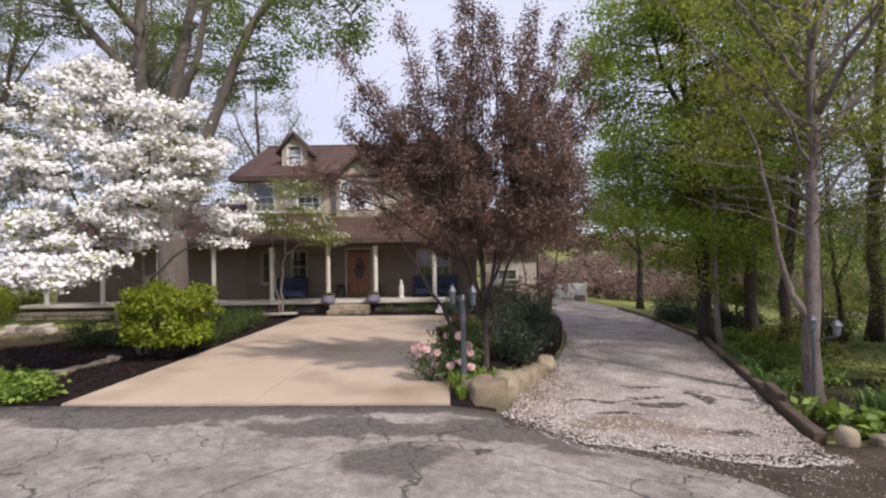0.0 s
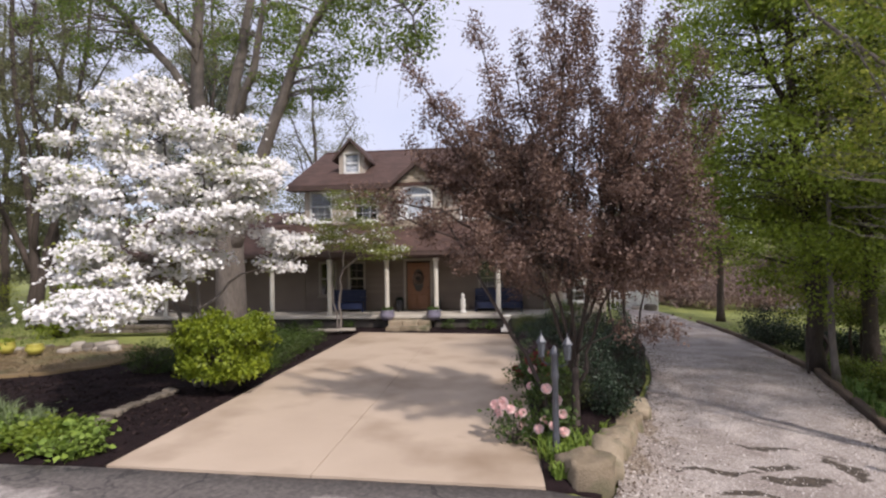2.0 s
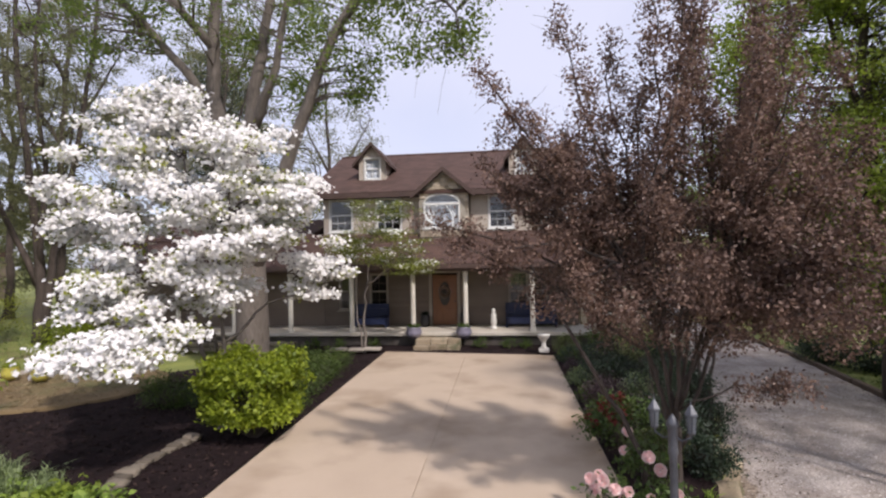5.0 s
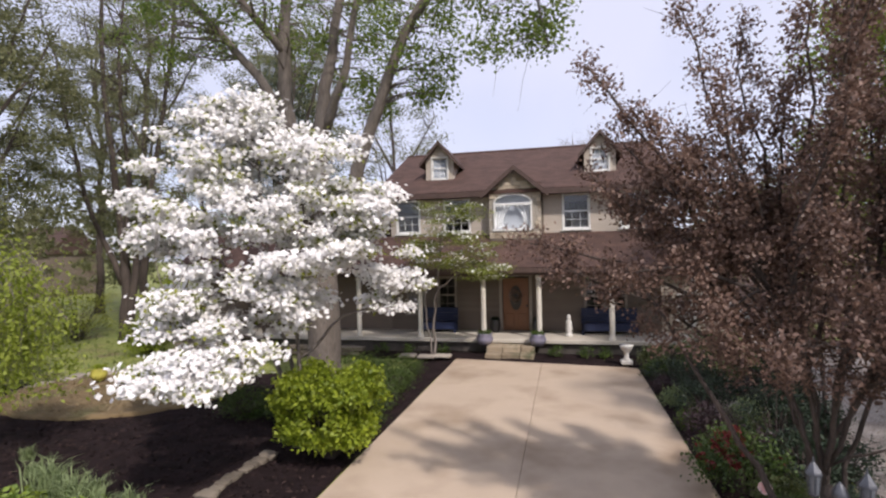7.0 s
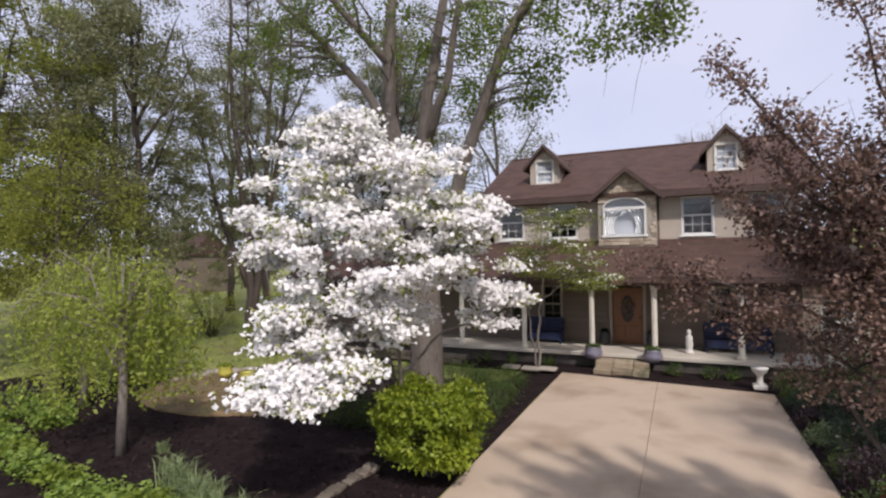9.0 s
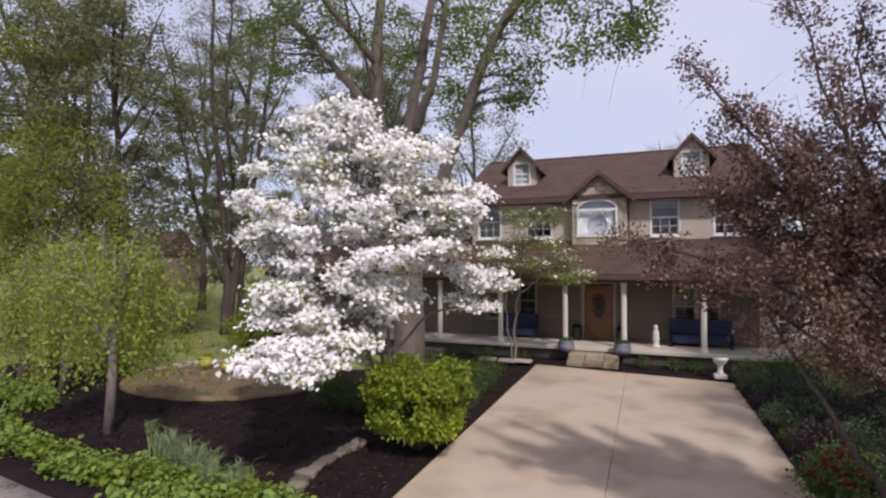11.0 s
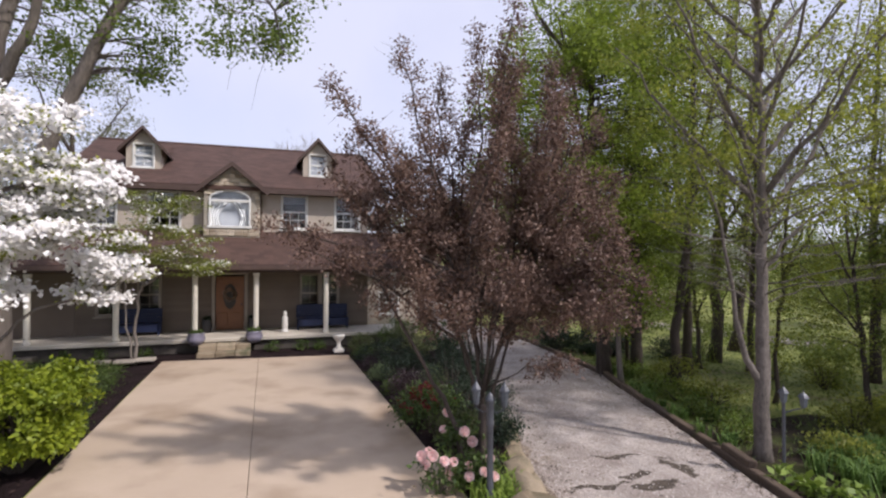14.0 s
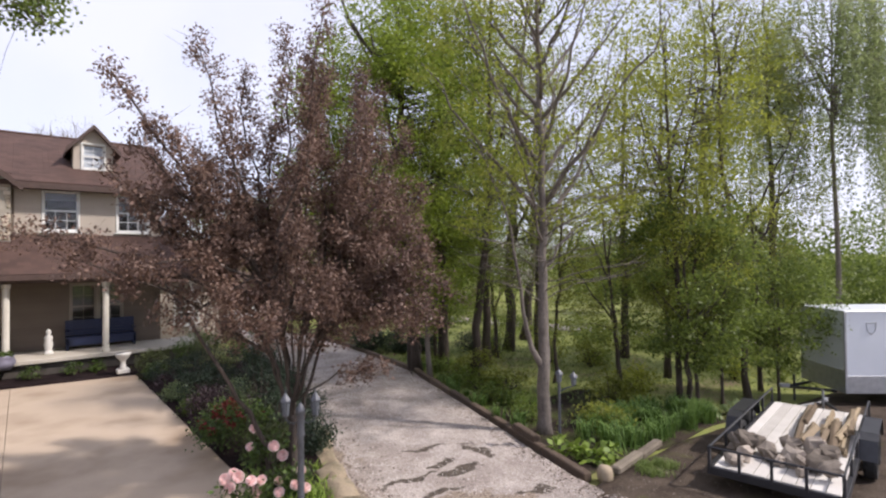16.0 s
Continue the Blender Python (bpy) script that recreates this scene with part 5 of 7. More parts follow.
ARMS, SPOTS = crab_arms()
tree("crabapple_tree", (0.76, 11.35, 0),
     [([(0.76, 11.35, -0.1), (0.76, 11.35, 0.48), (0.77, 11.35, 0.95)], 0.075, 0.06),
      ([(0.42, 11.1, 0), (-0.05, 11.0, 1.25), (-0.68, 10.95, 2.3), (-1.3, 10.95, 3.46)], 0.044, 0.013),
      ([(0.8, 11.3, 1.2), (1.4, 11.0, 1.63), (2.0, 10.8, 1.54)], 0.018, 0.007)] + ARMS,
     [((0.82, 11.1, 3.5), (1.73, 1.5, 1.15), 95), ((1.7, 9.5, 2.85), (0.5, 0.55, 0.45), 20), ((1.8, 10.85, 1.6), (0.55, 0.2, 0.05), 6), ((0.72, 11.1, 2.5), (1.5, 1.2, 0.4), 36), ((0.55, 10.1, 2.8), (1.44, 0.58, 0.48), 24), ((1.7, 9.8, 3.5), (0.6, 0.6, 0.7), 24), ((1.5, 10.5, 4.6), (0.9, 0.7, 0.6), 16), ((-0.7, 10.9, 4.4), (0.85, 0.6, 0.6), 24)],
     "purple-leaved crabapple tree with a fan of thin stems", bark=BARK_DARK, crowns=[("crown", L_CRAB, 108000, 0.051, 0.03, 0.2, False, 1.0)], clump=(0.115, 0.115, 0.13), seed=9, twig=0.008, twigs=2, spots=SPOTS)

tree("plum_sapling", (2.6, 15.6, 0),
     [([(2.6, 15.6, -0.1), (2.55, 15.6, 1.4), (2.6, 15.7, 3.4)], 0.05, 0.015), ([(2.8, 15.7, -0.1), (2.95, 15.7, 1.4), (3.3, 15.8, 3.2)], 0.04, 0.012), ([(2.5, 15.7, -0.1), (2.25, 15.8, 1.4), (2, 15.9, 3)], 0.035, 0.012)],
     [((2.8, 15.7, 3.6), (1.3, 1.2, 1.1), 60), ((3.6, 15.8, 2.6), (0.7, 0.6, 0.35), 14)], "thin-stemmed plum sapling with purple-brown leaves", bark=BARK_DARK, crowns=[("crown", L_CRAB, 6000, 0.08, 0.05, 0.2, False, 1.0)], clump=(0.18, 0.18, 0.18), seed=10, twig=0.008, twigs=1)

# the half-green dogwood by the porch
tree("young_dogwood_tree", (-6.65, 22.2, 0),
     [([(-6.65, 22.2, -0.1), (-6.65, 22.2, 1.4), (-6.45, 22, 2.8), (-6.15, 21.9, 4.8)], 0.06, 0.02), ([(-6.7, 22.25, -0.1), (-6.95, 22.3, 1.6), (-7.15, 22.3, 3.4)], 0.045, 0.015), ([(-6.45, 22, 2.5), (-5.45, 21.9, 3.2), (-4.45, 21.8, 3.3)], 0.035, 0.01)],
     [((-6.05, 21.9, 3.8), (1.6, 1.2, 0.75), 60), ((-4.75, 21.8, 3.1), (1, 0.8, 0.3), 26), ((-5.85, 21.9, 5.2), (1.2, 0.9, 0.5), 22), ((-7.15, 22.2, 3.9), (0.6, 0.6, 0.6), 16)],
     "young dogwood with yellow-green tiers and few white bracts", bark=BARK_PALE, crowns=[("crown", L_OLIVE, 9500, 0.075, 0.045, 1.0, False, 1.0), ("blossom", F_WHITE, 800, 0.09, 0.08, 1.2, True, 0.45)], clump=(0.3, 0.3, 0.06), seed=12, twig=0.009)

# the tree at the head of the timber kerb
def upswept_arms():
    rng = np.random.default_rng(16)
    out = []
    for k in range(26):
        z = 4.5 + 0.27 * k
        a = 2.4 * k + rng.normal() * 0.2
        ln = (4.3 - 0.09 * k) * rng.uniform(0.8, 1.1)
        o = Vector((7.34, 11.55, z - 0.3))
        d = Vector((math.cos(a), math.sin(a), 0))
        m = o + d * ln * 0.33 + Vector((0, 0, ln * 0.38))
        e = o + d * ln * 0.72 + Vector((0, 0, ln * 0.9))
        out.append(([o, m, e], 0.07 - 0.0012 * k, 0.014))
        for q in (0.35, 0.6):
            s0 = o.lerp(m, q * 1.4)
            b = a + rng.choice((-0.8, 0.8))
            out.append(([s0, s0 + Vector((math.cos(b), math.sin(b), 0.9)) * ln * 0.22, s0 + Vector((math.cos(b), math.sin(b), 1.1)) * ln * 0.4], 0.022, 0.006))
    for k in range(34):
        z, a = 2.3 + 0.085 * k, 2.4 * k + 1.1
        ln = rng.uniform(1.3, 2.7)
        o = Vector((7.12 + 0.07 * (z - 2.3), 11.4, z))
        d = Vector((math.cos(a), math.sin(a), 0))
        e = o + d * ln + Vector((0, 0, ln * rng.uniform(0.15, 0.5)))
        m = o.lerp(e, 0.5) + Vector((rng.normal() * 0.08, rng.normal() * 0.08, 0.12))
        out.append(([o, m, e], 0.017, 0.005))
        for q in (0.15, 0.4, 0.6, 0.8):
            s0, b = m.lerp(e, q), a + rng.choice((-0.9, 0.9)) * rng.uniform(0.5, 1.0)
            out.append(([s0, s0 + Vector((math.cos(b), math.sin(b), 0.15)) * ln * 0.17, s0 + Vector((math.cos(b), math.sin(b), 0.35)) * ln * 0.34], 0.008, 0.003))
    return out


tree("young_maple_tree", (7.55, 11.45, float(gz(6.95, 11.25))),
     [([(6.95, 11.25, -0.85), (6.95, 11.25, 0.8), (7.12, 11.4, 2.6), (7.3, 11.5, 4.5), (7.3, 11.6, 8), (7.35, 11.7, 13)], 0.172, 0.035),
      ([(6.95, 11.25, 0.75), (6.68, 11.4, 1.35), (6.52, 11.5, 2.2), (6.3, 11.65, 4.2), (5.6, 12.1, 6.4)], 0.085, 0.012),
      ([(7.2, 11.45, 3.2), (8.4, 11.4, 4.2), (9.6, 11.3, 4.9), (10.4, 11.3, 5.3)], 0.04, 0.01), ([(7.25, 11.45, 3.8), (6.3, 11, 5), (5.5, 10.8, 6.2)], 0.04, 0.01)] + upswept_arms(),
     [((7.4, 11.6, 8.4), (3.3, 3, 4), 250), ((9.2, 11.3, 4.9), (1.4, 1.2, 0.8), 26), ((5.9, 11.8, 5), (0.9, 0.9, 1.4), 20)],
     "slender forked tree with upswept branches and thin new leaves", bark=BARK_MID, crowns=[("crown", L_FRESH, 16000, 0.08, 0.055, 0.4, False, 1.0)], clump=(0.34, 0.34, 0.13), seed=15, twig=0.008, twigs=1)


def wood_tree(x, y, h, r, low, rad, mat, count, seed, label, bark=None, ll=0.13, n=150, clump=0.33, forks=3, group="woodland trees", name="woodland_tree"):
    rng = np.random.default_rng(seed)
    limbs, base = upright(x, y, h, r, rng)
    trunk = limbs[0][0]
    for k in range(forks):
        t = rng.uniform(0.25, 0.7)
        i = min(3, int(t * 4))
        a = Vector(trunk[i]).lerp(Vector(trunk[i + 1]), t * 4 - i)
        g = rng.random() * 6.28
        q = rad * rng.uniform(0.5, 0.9)
        limbs.append(([a, a + Vector((math.cos(g) * q * 0.5, math.sin(g) * q * 0.5, h * 0.12)), a + Vector((math.cos(g) * q, math.sin(g) * q, h * 0.28))], r * 0.45, r * 0.1))
    z = base[2]
    c = trunk[3]
    ells = [((c[0], c[1], z + (low + h) / 2), (rad, rad, (h - low) / 2 * 1.05), n)]
    ll, count = ll * 0.64, int(count * 2.6)
    return tree(name, base, limbs, ells, label, "tree", group, bark or BARK_DARK, [("crown", mat, count, ll, ll * 0.65, 0.35, False, 1.0)], (clump * 1.15, clump * 1.15, clump * 0.62), seed, 0.011, sides=8, twigs=1)


WOODS = [
    (8.9, 19.1, 15.0, 0.24, 2.2, 4.2, L_GREEN, 30000, 0.175), (14.2, 28.0, 12.5, 0.26, 2.6, 3.4, L_MAPLE, 5200, 0.19), (12.0, 33.5, 11.5, 0.22, 2.4, 3.3, L_MAPLE, 6000, 0.19),
    (10.3, 17.4, 15.5, 0.17, 3.0, 2.6, L_MAPLE, 4600, 0.146), (10.7, 19.6, 17.0, 0.22, 3.0, 3.0, L_MAPLE, 5000, 0.146), (12.6, 19.0, 15.5, 0.18, 3.4, 2.9, L_MAPLE, 3200, 0.146),
    (16.2, 19.4, 15.3, 0.13, 5.0, 2.4, L_WOOD, 3000, 0.146), (16.5, 21.5, 17.5, 0.26, 3.5, 3.6, L_WOOD, 2800, 0.157), (20.5, 24.0, 17.0, 0.28, 3.0, 4.0, L_WOOD, 3000, 0.17),
    (12.3, 10.6, 12.5, 0.1, 4.4, 2.4, L_FRESH, 4000, 0.15), (16.6, 13.2, 13.8, 0.13, 2.6, 2.3, L_FRESH, 4200, 0.134), (19.8, 17.0, 15.3, 0.2, 2.6, 2.8, L_WOOD, 3800, 0.157),
    (15.4, 9.9, 14.9, 0.11, 3.6, 2.2, L_FRESH, 3600, 0.123), (21.5, 13.8, 18.3, 0.20, 3.0, 3.4, L_WOOD, 4200, 0.157), (23.5, 11.6, 16.8, 0.19, 3.0, 3.0, L_WOOD, 3600, 0.157),
]
for k, (x, y, h, r, low, rad, mat, count, ll) in enumerate(WOODS):
    wood_tree(x, y, h, r, low, rad, mat, count, 100 + k, {L_GREEN: "large maple in dense broad green leaf", L_DEEP: "tall woodland tree in dense deep green leaf", L_MAPLE: "woodland maple in fresh green leaf", L_WOOD: "thin woodland tree in light olive leaf", L_FRESH: "young woodland tree in yellow-green leaf"}[mat], ll=ll, n=400 if mat is L_GREEN else 150, clump=0.45 if mat is L_GREEN else 0.33)
z = float(gz(17.2, 22.0))
tree("flowering_dogwood_tree", (17.2, 22.0, z), [([(17.2, 22.0, z - 0.1), (17.3, 22.0, 1.0), (17.1, 22.0, 3.4)], 0.07, 0.025), ([(17.25, 22.0, 0.6), (17.9, 21.9, 2.2), (18.4, 21.8, 3.2)], 0.04, 0.015)],
     [((17.3, 21.9, 3.2), (1.5, 1.2, 1.3), 46)], "small dogwood with sparse white bloom deep in the wood", "tree", "", BARK_DARK, [("blossom", F_WHITE, 2400, 0.085, 0.075, 0.6, True, 1.0), ("foliage", L_HAZEL, 1400, 0.08, 0.05, 0.4, False, 1.0)], (0.3, 0.3, 0.1), 505, 0.008, twigs=1)
wood_tree(8.75, 18.0, 9.5, 0.1, 5.0, 1.4, L_WOOD, 1800, 131, "bare pole-like young tree beside the timber kerb", BARK_PALE, n=24, forks=1)
for k, (x, y, h, r) in enumerate([(9.3, 19.3, 7.0, 0.06), (11.65, 12.1, 6.5, 0.08), (12.0, 15.0, 7.5, 0.07), (13.0, 10.6, 7.0, 0.08), (12.7, 10.3, 6.5, 0.06), (17.3, 10.2, 7.5, 0.09), (11.4, 21.0, 7.0, 0.09), (14.2, 20.0, 8.0, 0.09)]):
    wood_tree(x, y, h, r, 1.6, 1.5, L_WOOD if k % 2 else L_FRESH, 2600, 140 + k, "thin dark sapling with sparse yellow-green leaves", ll=0.09, n=36, clump=0.35, forks=4)

for k, (x, y, h, s) in enumerate([(12.0, 10.2, 6.8, 1.75), (13.4, 9.9, 6.2, 1.4), (16.2, 9.3, 5.0, 1.4), (11.0, 20.9, 5.0, 1.3)]):
    wood_tree(x, y, h, 0.05, 1.0, s, L_UNDER, int(2300 * s), 600 + k, "bushy understorey tree in broad green leaf", ll=0.15, n=50, clump=0.3, forks=6, name="understorey_tree", group="understorey")

# light foliage that hangs at the eastern edge of the wood
def hanging_tree(x, y, h, rad, count, seed, limbs, label, mat, drop=(0.8, 3.2), group="", thick=0.26, per=15, ll=0.11, low=0.3, start=(0.35, 0.7)):
    """A tree of arching limbs, from which thin leafy strands hang."""
    rng = np.random.default_rng(seed)
    z = float(gz(x, y))
    ob = thing("weeping_tree", (x, y, z), label, "tree", group)
    wood = Shape()
    wood.tube([(x, y, z - 0.1), (x + 0.1, y, z + h * 0.3), (x, y + 0.1, z + h * 0.62), (x + 0.1, y, z + h * 0.93)], [thick, thick * 0.77, thick * 0.5, thick * 0.1], 9)
    p = []
    for _ in range(limbs):
        a, q = rng.random() * 6.28, rad * rng.uniform(0.35, 1.0)
        z0 = z + h * rng.uniform(*start)
        z1 = z + h * rng.uniform(0.62, 1.02)
        d = Vector((math.cos(a), math.sin(a), 0))
        o = Vector((x, y, 0))
        arch = [o + Vector((0, 0, z0)), o + d * q * 0.35 + Vector((0, 0, z0 + (z1 - z0) * 0.8)), o + d * q * 0.75 + Vector((0, 0, z1)), o + d * q + Vector((0, 0, z1 - 0.5))]
        wood.tube(arch, [thick * 0.23, thick * 0.15, thick * 0.09, 0.01], 6, caps=False)
        for _ in range(count):
            t = rng.uniform(0.8, 2.99)
            k = int(t)
            s0 = arch[k].lerp(arch[k + 1], t - k) + Vector((rng.normal() * 0.3, rng.normal() * 0.3, 0))
            ln = min(rng.uniform(*drop), s0.z - z - low)
            e = s0 + Vector((rng.normal() * 0.25, rng.normal() * 0.25, -ln))
            wood.tube([s0, s0.lerp(e, 0.5) + Vector((rng.normal() * 0.08, rng.normal() * 0.08, 0)), e], [0.0035, 0.003, 0.002], 3, caps=False)
            n = int(ln * per)
            for u in rng.random(n):
                p.append(s0.lerp(e, u) + Vector(rng.normal(size=3)) * 0.09)
    part("trunk", wood, BARK_PALE, ob, smooth=True)
    part("crown", leaf_mesh("crown", np.array(p) - np.array((x, y, z)), ll, ll * 0.5, rng, up=-0.2), mat, ob)


hanging_tree(24.4, 9.6, 17.0, 6.8, 15, 160, 44, "tall tree with drooping pale leaves over the trailers", L_PALE, (1.5, 6.5), group="woodland trees", low=3.8, ll=0.13, per=22, thick=0.13, start=(0.62, 0.85))

# trees west of the garden
hanging_tree(-13.1, 12.0, 4.4, 1.8, 13, 171, 13, "small weeping tree with lime-green trailing leaves", L_WEEP, (0.7, 3.2), thick=0.12, per=22, ll=0.11, low=1.2)
hanging_tree(-17.8, 14.0, 4.6, 1.9, 18, 173, 10, "small weeping tree with lime-green trailing leaves", L_WEEP, (0.5, 3.1), thick=0.12, per=26, ll=0.1, low=1.1)
tree("weeping_tree", (-21.0, 14.8, float(gz(-21, 14.8))),
     [([(-21, 14.8, -0.4), (-21.1, 14.9, 2.0), (-20.8, 15.0, 4.5), (-20.6, 15.0, 7.5)], 0.14, 0.04), ([(-21, 14.9, 2.5), (-19.6, 14.9, 4.6), (-18.6, 14.9, 6.0)], 0.06, 0.02)],
     [((-20.2, 14.9, 6.2), (2.6, 2.2, 2.6), 120), ((-19.6, 15.4, 3.2), (2.2, 1.8, 1.8), 60)],
     "taller weeping tree with hazy yellow-green leaves", bark=BARK_DARK, crowns=[("crown", L_FRESH, 11000, 0.1, 0.055, -0.2, False, 1.0)], clump=(0.3, 0.3, 0.3), sag=0.8, seed=172, twig=0.01)
rng = np.random.default_rng(180)
z = float(gz(-23.5, 26))
tree("woodland_tree", (-23.5, 26, z),
     [([(-23.5, 26, z - 0.1), (-23.5, 26, z + 3), (-24.2, 26, 9), (-25, 26, 21)], 0.3, 0.06), ([(-23.4, 26, z - 0.1), (-23.0, 26.2, 4), (-21.6, 26.3, 10), (-20.2, 26.2, 18)], 0.22, 0.05), ([(-23.6, 25.9, 2.5), (-25.4, 25.5, 7), (-27.4, 25, 16)], 0.16, 0.04), ([(-23.5, 26.1, 3.0), (-22.6, 25.4, 8), (-22.4, 24.8, 19)], 0.16, 0.04)],
     [((-23.6, 26, 12.5), (5.0, 3.4, 7.5), 240)], "many-stemmed tree with dark trunk and thin brown-green leaf", "tree", "woodland trees", BARK_DARK, [("crown", L_GREY, 15000, 0.11, 0.07, 0.3, False, 1.0)], (0.55, 0.55, 0.45), 181, 0.018, twigs=3)
for k, (x, y, h, r, low, rad, mat, count) in enumerate([(-29, 33, 23, 0.3, 3, 4.5, L_GREY, 15000), (-35, 26, 22, 0.3, 2.5, 4.5, L_GREY, 15000), (-31, 20, 19, 0.25, 3, 4, L_GREY, 15000), (-20, 36, 22, 0.3, 3, 4, L_GREY, 13000), (-38, 38, 24, 0.3, 2, 5, L_GREY, 15000),
    (-27, 15.5, 17, 0.22, 2.5, 4, L_WOOD, 13000), (-34, 14.0, 18, 0.22, 2, 4.4, L_WOOD, 13000), (-16.5, 30, 15, 0.25, 3.5, 2.6, L_DARK, 9000), (-13, 38, 16, 0.25, 4, 3.5, L_GREY, 5000), (-25, 42, 23, 0.3, 3, 5, L_GREY, 13000), (-24, 20, 17, 0.2, 4, 3.6, L_GREY, 13000)]):
    wood_tree(x, y, h, r, low, rad, mat, count, 190 + k, "tall dark evergreen beside the house wing" if mat is L_DARK else "tall thin tree in hazy spring leaf beyond the lawn", ll=0.2 if mat is not L_DARK else 0.12, n=150, clump=0.42, forks=7)


def bare_tree(x, y, h, seed):
    """A leafless tree with fine upswept twigs, far behind the house."""
    rng = np.random.default_rng(seed)
    z = float(gz(x, y))
    limbs = []

    def fork(p, d, ln, r, deep):
        e = p + d * ln
        limbs.append(([p, p.lerp(e, 0.5) + Vector(rng.normal(size=3)) * 0.05 * ln, e], r, r * 0.6))
        if deep:
            for _ in range(3 if deep > 1 else 4):
                q = (d + Vector(rng.normal(size=3)) * 0.42 + Vector((0, 0, 0.12))).normalized()
                fork(p.lerp(e, rng.uniform(0.6, 1.0)), q, ln * rng.uniform(0.6, 0.8), r * 0.55, deep - 1)

    fork(Vector((x, y, z - 0.1)), Vector((0, 0, 1)), h * 0.36, 0.22, 5)
    tree("bare_tree", (x, y, z), limbs, [((x, y, z + h * 0.72), (h * 0.2, h * 0.2, h * 0.25), 10)], "bare leafless tree beyond the roof", "tree", "bare trees", BARK_PALE, [("buds", L_GREY, 300, 0.06, 0.04, 0, False, 1.0)], (0.5, 0.5, 0.5), seed, 0.01, sides=6)


bare_tree(-0.5, 46, 14.5, 210)
bare_tree(3.5, 48, 13.0, 211)
bare_tree(-11.5, 46, 12.5, 212)


def far_woods(name, rows, mat, seed, label, ll=0.5, per=260):
    """A distant belt of woodland, one piece."""
    rng = np.random.default_rng(seed)
    p = []
    for x, y, h, r in rows:
        z = float(gz(x, y))
        m = max(20, per // 22)
        d = rng.normal(size=(m, 3))
        d /= np.linalg.norm(d, axis=1, keepdims=True)
        q = rng.random(m) ** 0.4
        c = d * q[:, None] * np.array([r, r, h * 0.46])
        p.append(np.array([x, y, z + h * 0.55]) + c[rng.integers(0, m, per)] + rng.normal(size=(per, 3)) * np.array([0.1, 0.1, 0.07]) * r)
    solid(name, leaf_mesh(name, np.concatenate(p), ll, ll * 0.7, rng, up=0.3), mat, label, "woods", kind="stuff")


rng = np.random.default_rng(230)
tall = [(x, float(y), h, q) for x, y, h, q in zip(rng.uniform(26, 44, 22), rng.uniform(22, 50, 22), rng.uniform(6.5, 9.0, 22), rng.uniform(2.6, 4.0, 22))]
far_woods("far_woods", tall, L_HAZEL, 231, "tall light green woods behind the trailers", ll=0.15, per=1500)
rng = np.random.default_rng(220)
thick = [(x, float(y), h, r) for x, y, h, r in zip(rng.uniform(20, 26.5, 40), rng.uniform(6, 42, 40), rng.uniform(0.7, 1.9, 40), rng.uniform(1.2, 2.2, 40))]
far_woods("thicket", thick, L_HAZEL, 225, "olive thicket at the back of the wood", ll=0.15, per=420)
east = [(x, float(y), h, r) for x, y, h, r in zip(rng.uniform(28, 75, 70), rng.uniform(-5, 70, 70), rng.uniform(7.5, 11.0, 70), rng.uniform(3, 5, 70))]
far_woods("far_woods", east, L_UNDER, 221, "distant olive woods east of the drive", ll=0.24, per=1500)
edge = [(x, float(y), h, r) for x, y, h, r in zip(rng.uniform(29, 48, 34), rng.uniform(-8, 24, 34), rng.uniform(5.5, 8.0, 34), rng.uniform(2.4, 3.6, 34))]
far_woods("far_woods", edge, L_UNDER, 227, "green edge of the woods beyond the lane", ll=0.17, per=1500)
north = [(x, float(y), h, r) for x, y, h, r in zip(rng.uniform(10, 60, 40), rng.uniform(82, 120, 40), rng.uniform(6, 11, 40), rng.uniform(3, 5, 40))]
far_woods("far_woods", north, L_GREY, 222, "distant hazy woods on the rise", per=300)
brush = [(x, float(y), h, r) for x, y, h, r in zip(rng.uniform(7, 34, 110), rng.uniform(40, 70, 110), rng.uniform(0.6, 2.6, 110), rng.uniform(1.4, 2.8, 110))]
far_woods("brush", brush, L_BRUSH, 226, "dry brown brush on the rise beyond the drive", ll=0.2, per=800)
west = [(x, float(y), h, r) for x, y, h, r in zip(rng.uniform(-80, -38, 50), rng.uniform(8, 80, 50), rng.uniform(8, 15, 50), rng.uniform(3, 5, 50))]
far_woods("far_woods", west, L_GREY, 223, "distant hazy woods beyond the lawn", per=380)
back = [(x, float(y), h, r) for x, y, h, r in zip(rng.uniform(-36, 6, 24), rng.uniform(52, 75, 24), rng.uniform(6, 9, 24), rng.uniform(3, 5, 24))]
far_woods("far_woods", back, L_GREY, 224, "distant hazy woods behind the house", per=260)


